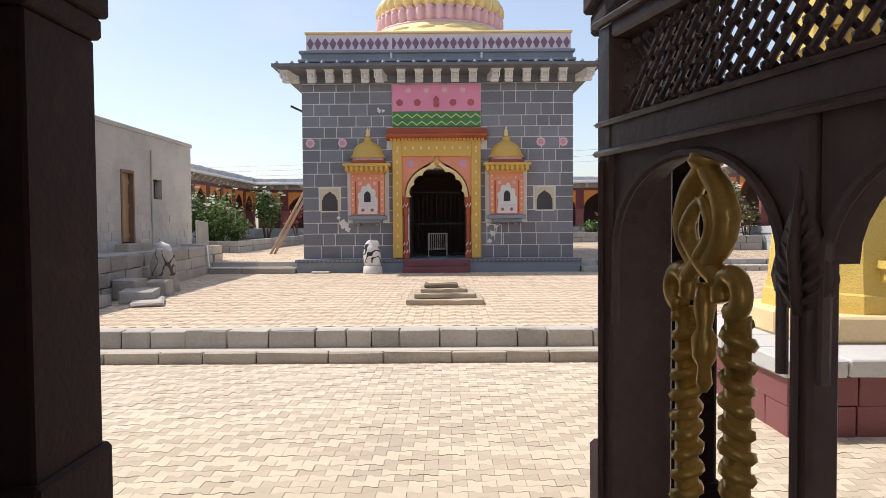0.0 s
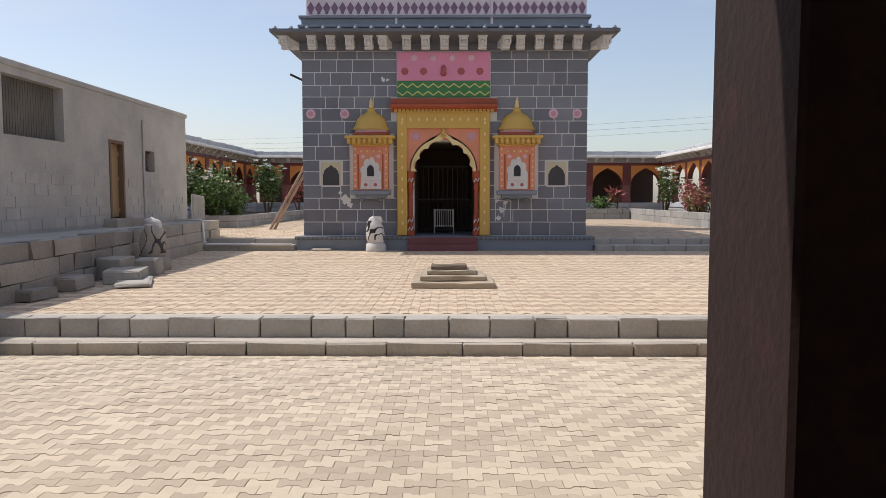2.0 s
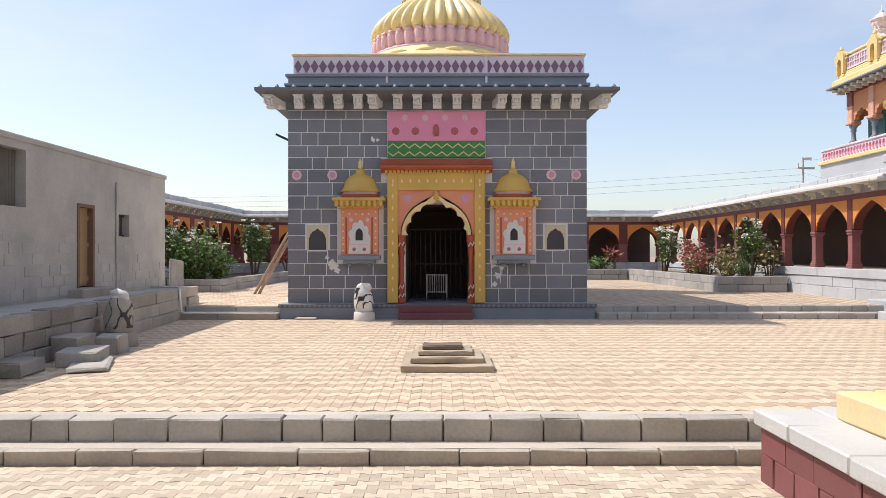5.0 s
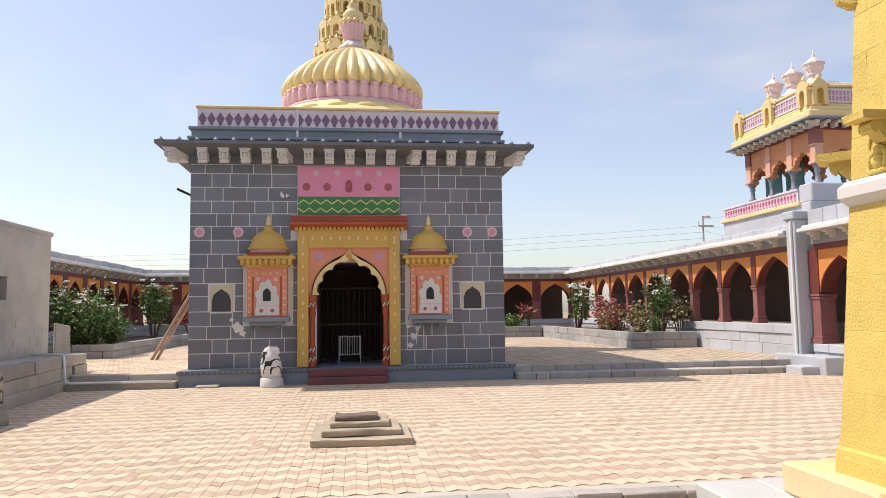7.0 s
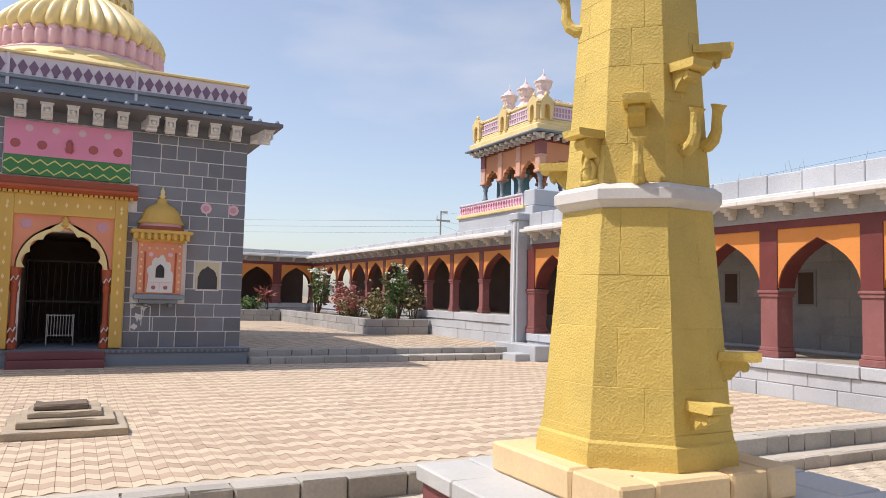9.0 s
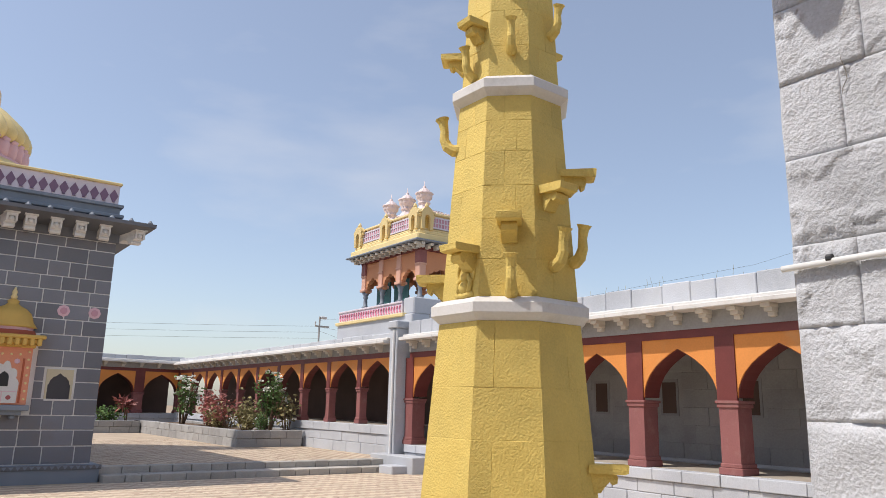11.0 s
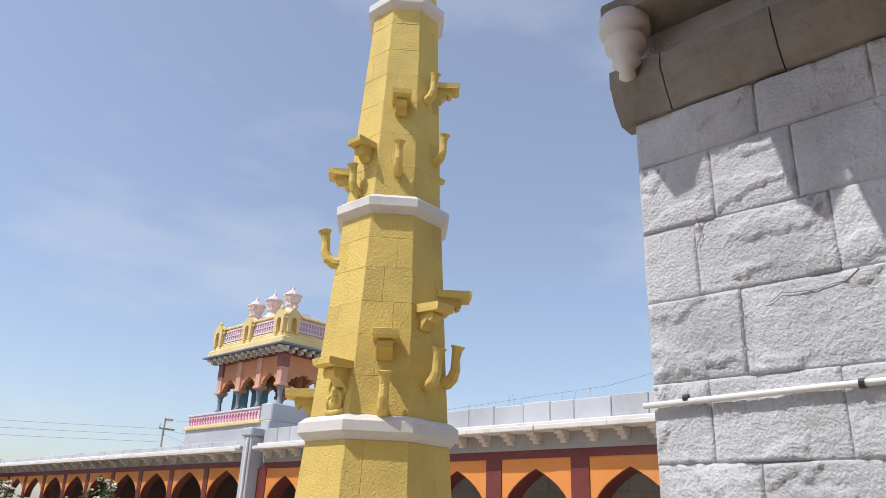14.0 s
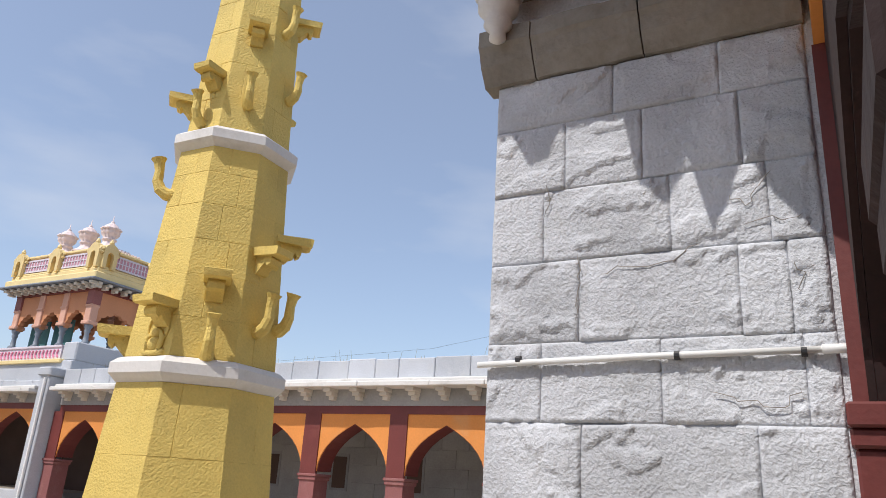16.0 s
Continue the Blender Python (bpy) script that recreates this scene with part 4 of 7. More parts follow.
lathe(bm, [(0.44, 0), (0.42, 0.1), (0.3, 0.2), (0.24, 0.28)], DX, DY, 48, 12, 0.1, z0=9.40)
fin = part("dome_finial", bm, M["blush"], temple, "pale lotus foot of the finial", True)
bm = bmesh.new()
lathe(bm, [(0.23, 0), (0.27, 0.16), (0.31, 0.34), (0.38, 0.5), (0.36, 0.56)], DX, DY, 64, 16, 0.1, z0=9.66)
part("finial_cup", bm, M["pink_pale"], fin, "ribbed pink cup", True)
bm = bmesh.new()
for i in range(14):
    a = 2 * math.pi * i / 14
    bmesh.ops.create_icosphere(bm, subdivisions=1, radius=0.075, matrix=Matrix.Translation((DX + 0.36 * math.cos(a), DY + 0.36 * math.sin(a), 10.26)))
lathe(bm, [(0.3, 0), (0.22, 0.1), (0.28, 0.22), (0.3, 0.34), (0.2, 0.46), (0.12, 0.5), (0.18, 0.58), (0.05, 0.75), (0.02, 0.95)], DX, DY, 24, z0=10.2)
part("finial_pot", bm, M["gold"], fin, "golden beaded pot", True)

# stepped golden spire over the sanctum: rings of arched niches with leafy brackets and corner knobs
SX_, SYY = 0.08, 27.6
bm = bmesh.new()
lathe(bm, [(2.1, 0), (1.8, 2.6), (1.43, 3.3), (1.22, 4.3), (1.01, 5.3), (0.81, 6.2), (0.71, 7.1), (0.54, 8.0), (0.36, 8.9), (0.2, 10.0), (0.08, 11.0)], SX_, SYY, 48, z0=6.0)
sp = part("spire_core", bm, M["gold"], temple, "golden tapering spire")


def radial(a, r, z):
    """A frame on the spire: origin on its face, sideways and up."""
    return Vector((SX_ + r * math.cos(a), SYY + r * math.sin(a), z)), Vector((-math.sin(a), math.cos(a), 0))


for tier, (zt, rt_, n_, h_) in enumerate(((9.3, 1.50, 14, 1.15), (10.3, 1.29, 14, 1.15), (11.3, 1.08, 12, 1.05), (12.2, 0.88, 12, 1.05), (13.1, 0.79, 10, 1.05), (14.0, 0.62, 10, 1.05), (14.9, 0.44, 8, 1.0))):
    bm = bmesh.new()
    lathe(bm, [(rt_ + 0.04, -0.02), (rt_ + 0.15, 0.03), (rt_ + 0.17, 0.08), (rt_ + 0.06, 0.13), (rt_ + 0.02, 0.2)], SX_, SYY, 48, n_, 0.03, z0=zt)
    ring_ = part("spire_tier", bm, M["pale_gold"] if tier % 2 else M["gold"], temple, "moulded golden ring of the spire", True)
    wn_ = 2 * math.pi * rt_ / n_
    for i in range(n_):
        a = 2 * math.pi * (i + 0.5 * (tier % 2)) / n_
        o_, u_ = radial(a, rt_ + 0.02, zt + 0.16)
        hw = 0.40 * wn_
        # niche house: arched frame round a dark hollow, hood and finial
        bm = bmesh.new()
        arc = [(-0.5 * hw * math.cos(math.pi * k / 10), 0.30 * h_ + 0.5 * hw * math.sin(math.pi * k / 10)) for k in range(11)]
        top = [(0.95 * hw * math.cos(math.pi * k / 10), 0.42 * h_ + 0.28 * h_ * math.sin(math.pi * k / 10)) for k in range(11)]
        extrude(bm, [(-0.95 * hw, 0), (-0.5 * hw, 0), *arc, (0.5 * hw, 0), (0.95 * hw, 0), *top], o_, u_, (0, 0, 1), 0.16)
        bmesh.ops.recalc_face_normals(bm, faces=bm.faces)
        ou = Vector((math.cos(a), math.sin(a), 0))
        tip = o_ + ou * 0.06 + Vector((0, 0, 0.68 * h_))
        tube(bm, [tip, tip + Vector((0, 0, 0.06)), tip + Vector((0, 0, 0.12)), tip + Vector((0, 0, 0.22))], [0.05, 0.085, 0.06, 0.01], 8)
        for s_ in (-1, 1):
            e_ = o_ + u_ * s_ * 0.95 * hw + ou * 0.09
            tube(bm, [e_ + Vector((0, 0, 0.4 * h_)), e_ + u_ * s_ * 0.07 + Vector((0, 0, 0.45 * h_)), e_ + u_ * s_ * 0.09 + Vector((0, 0, 0.52 * h_))], [0.05, 0.045, 0.02], 6)
        nh = part("niche_house", bm, M["gold"], ring_)
        # slim buttress with a bulb between the niches
        ab = a + math.pi / n_
        ob_c, ub = radial(ab, rt_ + 0.05, zt + 0.16)
        bm = bmesh.new()
        lathe(bm, [(0.09, 0), (0.10, 0.05), (0.065, 0.10), (0.065, 0.42 * h_), (0.12, 0.47 * h_), (0.13, 0.55 * h_), (0.08, 0.64 * h_), (0.03, 0.70 * h_), (0.05, 0.75 * h_), (0.01, 0.84 * h_)], ob_c.x, ob_c.y, 8, z0=ob_c.z)
        part("buttress", bm, M["pale_gold"], ring_, "", True)
# iron spout on the side
solid("roof_spout", tube(bmesh.new(), [(-3.72, TY + 0.1, 4.45), (-4.05, TY + 0.0, 4.6)], 0.03, 8), M["iron"], "rusty iron spout in the temple wall", "spout")


# ---- lamp tower ----
TX, TYY = 4.215, 5.79
tower = thing("lamp_tower", (TX, TYY, LOW), "octagonal yellow stone lamp tower with many brackets", "lamp tower")
A0 = radians(24.0)


def oct_ring(r, z, cx=TX, cy=TYY):
    return [Vector((cx + r * math.cos(A0 + k * math.pi / 4), cy + r * math.sin(A0 + k * math.pi / 4), z)) for k in range(8)]


def oct_solid(bm, levels):
    rings = [[bm.verts.new(p) for p in oct_ring(r, z)] for r, z in levels]
    for a, b in zip(rings, rings[1:]):
        for i in range(8):
            bm.faces.new((a[i], a[(i + 1) % 8], b[(i + 1) % 8], b[i]))
    bm.faces.new(rings[0][::-1])
    bm.faces.new(rings[-1])
    return bm


# burgundy base, pale slab and peach plinth
rb = random.Random(3)
PX0, PX1, PY0, PY1 = 2.86, 5.75, 4.2, 6.85
part("base_core", cube(PX0 + 0.06, PY0 + 0.06, LOW - 0.2, PX1 - 0.06, PY1 - 0.06, 0.12), M["burgundy"], tower)
for zz0, zz1 in ((LOW - 0.02, -0.1), (-0.1, 0.13)):
    for (ax, fixed, lo_, hi_) in (("y", PX0, PY0, PY1), ("y", PX1 - 0.12, PY0, PY1), ("x", PY0, PX0 + 0.13, PX1 - 0.13), ("x", PY1 - 0.12, PX0 + 0.13, PX1 - 0.13)):
        stone_row("base_stone", tower, lo_, hi_, fixed, fixed + 0.12, zz0 + 0.002, zz1 + 0.004, rb, 0.34, 0.62, M["burgundy"], 0.006, ax)
for (ax, fixed, lo_, hi_) in (("y", PX0 - 0.05, PY0 - 0.05, PY1 + 0.05), ("y", PX1 - 0.45, PY0 - 0.05, PY1 + 0.05), ("x", PY0 - 0.05, PX0 + 0.45, PX1 - 0.45), ("x", PY1 - 0.45, PX0 + 0.45, PX1 - 0.45)):
    stone_row("slab_stone", tower, lo_, hi_, fixed, fixed + 0.5, 0.13, 0.275, rb, 0.5, 0.9, M["slab_blue"], 0.015, ax)
part("slab_core", cube(PX0 + 0.4, PY0 + 0.4, 0.1, PX1 - 0.4, PY1 - 0.4, 0.262), M["slab_blue"], tower)
q0, q1, q2, q3 = 3.31, 4.97, 4.9, 6.5
for (ax, fixed, lo_, hi_) in (("y", q0, q2, q3), ("y", q1 - 0.3, q2, q3), ("x", q2, q0 + 0.3, q1 - 0.3), ("x", q3 - 0.3, q0 + 0.3, q1 - 0.3)):
    stone_row("plinth_stone", tower, lo_, hi_, fixed, fixed + 0.3, 0.265, 0.50, rb, 0.5, 0.9, M["plinth_peach"], 0.02, ax)
part("plinth_core", cube(q0 + 0.25, q2 + 0.25, 0.25, q1 - 0.25, q3 - 0.25, 0.493), M["plinth_peach"], tower)
part("shaft_foot", oct_solid(bmesh.new(), [(0.80, 0.49), (0.795, 0.60), (0.785, 0.66), (0.765, 0.68), (0.76, 0.74)]), M["tower"], tower)

# shaft courses of separate stones between white collars
TIERS = [(0.70, 0.755, 2.36, 0.61), (2.55, 0.588, 4.25, 0.468), (4.43, 0.45, 6.5, 0.338), (6.66, 0.32, 8.2, 0.25)]
rs = random.Random(8)
course = 0


def tower_stone(k, a, b, z0, z1, r0, r1, proud, seed):
    """One hammer-dressed shaft stone on face k: a rough face that falls away to a worn joint round it, over a shallow body."""
    lo_, hi_ = oct_ring(r0, z0), oct_ring(r1, z1)
    j = (k + 1) % 8
    ang = A0 + (k + 0.5) * math.pi / 4
    n_ = Vector((math.cos(ang), math.sin(ang), 0))
    width = (lo_[j] - lo_[k]).length * (b - a)
    nu, nv = max(4, int(width / 0.035)), max(4, int((z1 - z0) / 0.035))
    us = [0, 0.004 / width] + [i / nu for i in range(1, nu)] + [1 - 0.004 / width, 1]
    vs_ = [0, 0.004 / (z1 - z0)] + [i / nv for i in range(1, nv)] + [1 - 0.004 / (z1 - z0), 1]
    bm = bmesh.new()
    grid = []
    for v_ in vs_:
        line = []
        for u_ in us:
            t = a + (b - a) * u_
            p = lo_[k].lerp(lo_[j], t).lerp(hi_[k].lerp(hi_[j], t), v_)
            joint = v_ in (0, 1) or (u_ == 0 and a > 0) or (u_ == 1 and b < 1)
            corner = (u_ == 0 and a == 0) or (u_ == 1 and b == 1)
            d = proud + 0.002 * noise.noise(p * 6 + Vector((seed, 0, 0))) + 0.0006 * noise.noise(p * 24)
            line.append(bm.verts.new(p + n_ * (-0.0025 if joint else 0.0 if corner else d)))
        grid.append(line)
    for g0, g1 in zip(grid, grid[1:]):
        for i in range(len(us) - 1):
            bm.faces.new((g0[i], g0[i + 1], g1[i + 1], g1[i]))
    rim = grid[0] + [g[-1] for g in grid[1:]] + grid[-1][-2::-1] + [g[0] for g in grid[-2:0:-1]]
    back = [bm.verts.new(v_.co - n_ * 0.04) for v_ in rim]
    for i in range(len(rim)):
        i2 = (i + 1) % len(rim)
        bm.faces.new((rim[i2], rim[i], back[i], back[i2]))
    return bm


for (za, ra, zb, rb_) in TIERS:
    part("core", oct_solid(bmesh.new(), [(ra - 0.010, za), (rb_ - 0.010, zb)]), M["tower"], tower)
    z = za
    while z < zb - 0.01:
        h = rs.uniform(0.33, 0.44) if z < 2.4 else rs.uniform(0.27, 0.36)
        if zb - (z + h) < 0.12:
            h = zb - z
        r0 = ra + (rb_ - ra) * (z - za) / (zb - za)
        r1 = ra + (rb_ - ra) * (z + h - za) / (zb - za)
        course += 1
        for k in range(8):
            lap = 0.5 + (0.14 if (course + k) % 2 else -0.14) + rs.uniform(-0.06, 0.06)
            splits = [0, lap, 1] if rs.random() < 0.7 else [0, 1]
            for a, b in zip(splits, splits[1:]):
                part("stone", tower_stone(k, a, b, z, z + h, r0, r1, rs.uniform(-0.001, 0.002), rs.uniform(0, 90)), M["tower"], tower)
        z += h
for zc, rc in ((2.37, 0.67), (4.255, 0.525), (6.49, 0.395), (8.18, 0.30)):
    part("collar", oct_solid(bmesh.new(), [(rc - 0.08, zc - 0.02), (rc - 0.01, zc + 0.03), (rc + 0.012, zc + 0.05), (rc + 0.012, zc + 0.125), (rc - 0.04, zc + 0.165), (rc - 0.13, zc + 0.195)]), M["white"], tower, "white octagonal collar")
part("tower_cap", oct_solid(bmesh.new(), [(0.25, 8.36), (0.2, 8.6), (0.05, 8.8)]), M["tower"], tower)


def face_point(k, z, frac=0.5):
    """A point on face k of the shaft with its outward direction."""
    for (za, ra, zb, rb_) in TIERS:
        if z <= zb + 0.1:
            break
    t = min(1, max(0, (z - za) / (zb - za)))
    r = ra + (rb_ - ra) * t
    a = oct_ring(r, z)
    p = a[k % 8].lerp(a[(k + 1) % 8], frac)
    ang = A0 + (k + 0.5) * math.pi / 4
    return p, Vector((math.cos(ang), math.sin(ang), 0))


def lamp_bracket(k, z, frac=0.5, kind="shelf", size=1.0):
    p, n = face_point(k, z, frac)
    up, side = Vector((0, 0, 1)), Vector((0, 0, 1)).cross(n)
    bm = bmesh.new()
    if kind == "shelf":
        w, L_ = 0.115 * size, 0.26 * size
        for prof, ww in (([(-0.06, 0.06), (-0.06, 0.135), (L_, 0.135), (L_ + 0.012, 0.128), (L_ + 0.006, 0.07), (L_ - 0.02, 0.058)], w),
                         ([(-0.06, 0.065), (L_ * 0.62, 0.065), (L_ * 0.7, 0.03), (L_ * 0.66, -0.02), (L_ * 0.52, -0.04), (L_ * 0.44, -0.01), (L_ * 0.3, -0.05), (0.03, -0.10), (-0.06, -0.11)], w * 0.62)):
            k0 = len(bm.verts)
            extrude(bm, [(a * 1.0, b * size) for a, b in prof], p - side * ww, n, up, 2 * ww)
            bm.verts.ensure_lookup_table()
            fresh = bm.verts[k0:]
            c = sum((v_.co for v_ in fresh), Vector()) / len(fresh)
            bmesh.ops.translate(bm, verts=fresh, vec=-side * (c - p).dot(side))
        for v_ in bm.verts:
            v_.co += Vector((noise.noise(v_.co * 8), noise.noise(v_.co * 8 + Vector((5, 0, 0))), noise.noise(v_.co * 8 + Vector((0, 7, 0))))) * 0.012
    else:
        pts = [p - n * 0.04 - up * 0.13 * size, p + n * 0.04 * size - up * 0.13 * size, p + n * 0.10 * size - up * 0.09 * size, p + n * 0.135 * size - up * 0.01, p + n * 0.135 * size + up * 0.09 * size, p + n * 0.15 * size + up * 0.17 * size, p + n * 0.16 * size + up * 0.21 * size]
        tube(bm, pts, [0.065 * size, 0.062 * size, 0.056 * size, 0.048 * size, 0.042 * size, 0.05 * size, 0.072 * size], 10)
    bmesh.ops.recalc_face_normals(bm, faces=bm.faces)
    part("lamp_bracket" if kind == "shelf" else "lamp_horn", bm, M["tower"], tower, "projecting stone lamp shelf" if kind == "shelf" else "upturned stone lamp horn")


# brackets tier by tier: face, place along it, height, kind
BRACKETS = (
    (3, 0.74, 2.84, "shelf"), (3, 0.64, 2.68, "relief"), (2, 0.75, 2.66, "shelf"), (4, 0.56, 2.68, "horn"), (5, 0.43, 2.92, "horn"), (5, 0.97, 2.98, "horn"),
    (4, 0.53, 3.06, "shelf"), (5, 0.37, 3.34, "shelf"), (6, 0.1, 3.54, "shelf"), (2, 0.95, 3.98, "horn"), (3, 0.45, 4.58, "horn"), (2, 0.9, 4.66, "shelf"),
    (3, 0.63, 4.86, "shelf"), (4, 0.56, 4.76, "horn"), (5, 0.8, 4.98, "horn"), (4, 0.54, 5.32, "shelf"), (6, 0.12, 5.66, "shelf"), (5, 0.38, 5.58, "horn"),
    (6, 0.05, 1.2, "shelf"), (5, 0.38, 0.86, "shelf"), (7, 0.5, 1.0, "shelf"), (0, 0.5, 3.0, "shelf"), (1, 0.5, 2.8, "horn"), (7, 0.5, 4.9, "shelf"),
    (0, 0.5, 5.2, "horn"), (4, 0.5, 7.0, "shelf"), (3, 0.5, 6.9, "horn"), (5, 0.5, 7.3, "horn"))
for k, fr_, z, kd in BRACKETS:
    if kd == "relief":
        # seated figure worn to a plain rounded shape inside an arched rim
        p, n = face_point(k, z, fr_)
        side = Vector((0, 0, 1)).cross(n)
        bm = bmesh.new()
        tube(bm, [p + side * 0.1 * math.cos(a_) * (1 if math.sin(a_) > -0.1 else 0.95) + Vector((0, 0, 0.06 + 0.12 * math.sin(a_))) for a_ in [math.pi * q / 12 - 0.5 for q in range(17)]], 0.014, 6)
        for dz, r_ in ((-0.05, 0.062), (0.03, 0.046), (0.105, 0.034)):
            bmesh.ops.create_icosphere(bm, subdivisions=2, radius=r_, matrix=Matrix.Translation(p + Vector((0, 0, dz))))
        for sd in (-1, 1):
            tube(bm, [p + side * 0.02 * sd + Vector((0, 0, 0.05)), p + side * 0.075 * sd + n * 0.015, p + side * 0.06 * sd - Vector((0, 0, 0.09)) + n * 0.02], 0.022, 6)
        tube(bm, [p - side * 0.1 - Vector((0, 0, 0.1)), p - Vector((0, 0, 0.115)) + n * 0.02, p + side * 0.1 - Vector((0, 0, 0.1))], 0.028, 6)
        part("relief", bm, M["tower"], tower, "worn carved relief", True)
    else:
        lamp_bracket(k, z, fr_, kd, 0.86 if z < 4.4 else 0.74)


# ---- gate porch ----
FY0, FY1 = 0.88, 1.34
WX = 3.6


def porch_post(x0, x1, y0, y1, name="porch_post", paint="maroon_shaded"):
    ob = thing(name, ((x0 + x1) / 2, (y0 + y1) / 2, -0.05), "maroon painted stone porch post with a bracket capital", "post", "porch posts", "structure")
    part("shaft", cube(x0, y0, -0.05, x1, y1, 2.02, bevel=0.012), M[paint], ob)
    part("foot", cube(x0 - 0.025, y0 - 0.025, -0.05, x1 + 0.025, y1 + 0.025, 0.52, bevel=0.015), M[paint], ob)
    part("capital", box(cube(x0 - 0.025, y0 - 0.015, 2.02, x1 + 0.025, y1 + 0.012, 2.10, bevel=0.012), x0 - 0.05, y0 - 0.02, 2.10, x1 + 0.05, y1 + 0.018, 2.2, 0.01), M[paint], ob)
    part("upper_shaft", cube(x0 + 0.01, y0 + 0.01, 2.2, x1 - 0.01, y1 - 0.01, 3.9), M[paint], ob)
    return ob


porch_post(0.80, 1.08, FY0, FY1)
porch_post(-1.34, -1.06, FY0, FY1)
# the outer posts stand in sun, so they take the undarkened maroon
porch_post(WX - 0.06, WX + 0.3, FY0, FY1 + 0.04, paint="maroon")
porch_post(-WX - 0.3, -WX + 0.06, FY0, FY1 + 0.04, paint="maroon")
gate = thing("gate_house", (0, 0, -0.05), "stone gate house with a maroon and orange porch front", "gate house", kind="structure")
for a, b in ((-1.06, 0.80), (1.08, WX - 0.06), (-WX + 0.06, -1.34)):
    half = (b - a) / 2
    c = (a + b) / 2
    for nm, y0, t, m, rim in (("porch_arch", FY0 + 0.06, FY1 - FY0 - 0.12, "maroon_shaded", 0.0), ("porch_spandrel", FY1 - 0.058, 0.03, "maroon_shaded", 0.05)):
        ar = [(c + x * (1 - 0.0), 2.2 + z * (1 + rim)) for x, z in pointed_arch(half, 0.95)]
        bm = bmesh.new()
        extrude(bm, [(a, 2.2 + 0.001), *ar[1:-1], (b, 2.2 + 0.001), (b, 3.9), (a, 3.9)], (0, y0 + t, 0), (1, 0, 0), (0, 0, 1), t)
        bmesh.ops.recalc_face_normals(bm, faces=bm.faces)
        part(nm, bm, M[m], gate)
part("upper_wall", cube(-WX + 0.31, FY0 + 0.02, 3.9, WX + 0.31, FY1 + 0.02, 5.6), M["orange"], gate)
# unseen porch walls and ceiling, made white to bounce light into the porch
part("back_wall", box(box(box(bmesh.new(), -WX - 1.2, -2.2, -0.5, -0.75, -1.75, 5.0), 0.78, -2.2, -0.5, WX + 1.2, -1.75, 5.0), -0.75, -2.2, 2.3, 0.78, -1.75, 5.0), M["white"], gate)
part("rear_passage", box(box(box(bmesh.new(), -0.95, -4.6, -0.5, -0.75, -2.2, 2.6), 0.78, -4.6, -0.5, 0.98, -2.2, 2.6), -0.95, -4.6, 2.5, 0.98, -2.2, 2.7), M["stone_grey"], gate)
part("bounce_ceiling", cube(-WX - 0.2, -1.9, 3.5, WX + 0.2, FY0 + 0.04, 3.62), M["white"], gate)
part("roof", cube(-WX - 1.2, -2.2, 4.9, WX + 1.2, FY1 + 0.1, 5.05), M["stone_grey"], gate)
for s in (-1, 1):
    part("bounce_side", cube(min(s * WX, s * (WX + 0.3)), -1.9, -0.5, max(s * WX, s * (WX + 0.3)), FY0 + 0.02, 5.0), M["white"], gate)
# unseen slab, added to shade the wing wall and its cornice
part("chajja", cube(2.68, FY1 + 0.03, 5.2, WX + 0.02, 3.42, 5.34, bevel=0.015), M["stone_grey"], gate, "unseen stone eave added to shade the wing wall")
# unseen toothed edge; its outline is worked back from the shadow it must cast
bm = bmesh.new()
extrude(bm, [(1.36, 5.26), (1.36, 4.1), (1.72, 4.38), (1.78, 4.47), (1.92, 4.67), (2.04, 4.89), (2.2, 4.49), (2.3, 4.91), (2.43, 4.7), (2.55, 4.81), (2.63, 5.26)], (2.68, 0, 0), (0, 1, 0), (0, 0, 1), 0.05)
bmesh.ops.recalc_face_normals(bm, faces=bm.faces)
extrude(bm, [(3.34, 5.26), (3.27, 5.22), (3.16, 5.02), (3.05, 5.05), (2.98, 5.26)], (2.68, 0, 0), (0, 1, 0), (0, 0, 1), 0.05)
bmesh.ops.recalc_face_normals(bm, faces=bm.faces)
part("eave_pendants", bm, M["stone_grey"], gate, "unseen pointed stone teeth shaped to cast the wing wall shadow")

# flanking stone block with courses, cornice and pipe
COURSES = (-0.36, 0.02, 0.4, 0.82, 1.24, 1.68, 2.11, 2.51, 2.945, 3.35, 3.76, 4.07)
JOINTS = ((2.0, 2.6), (1.8, 2.35), (1.7, 2.2, 2.7), (1.9, 2.5), (1.65, 2.15, 2.6), (1.74, 2.53), (1.53, 2.14, 2.74), (1.56, 1.77, 2.54), (1.62, 2.07, 2.74), (1.72, 2.2, 2.62), (1.8, 2.35))


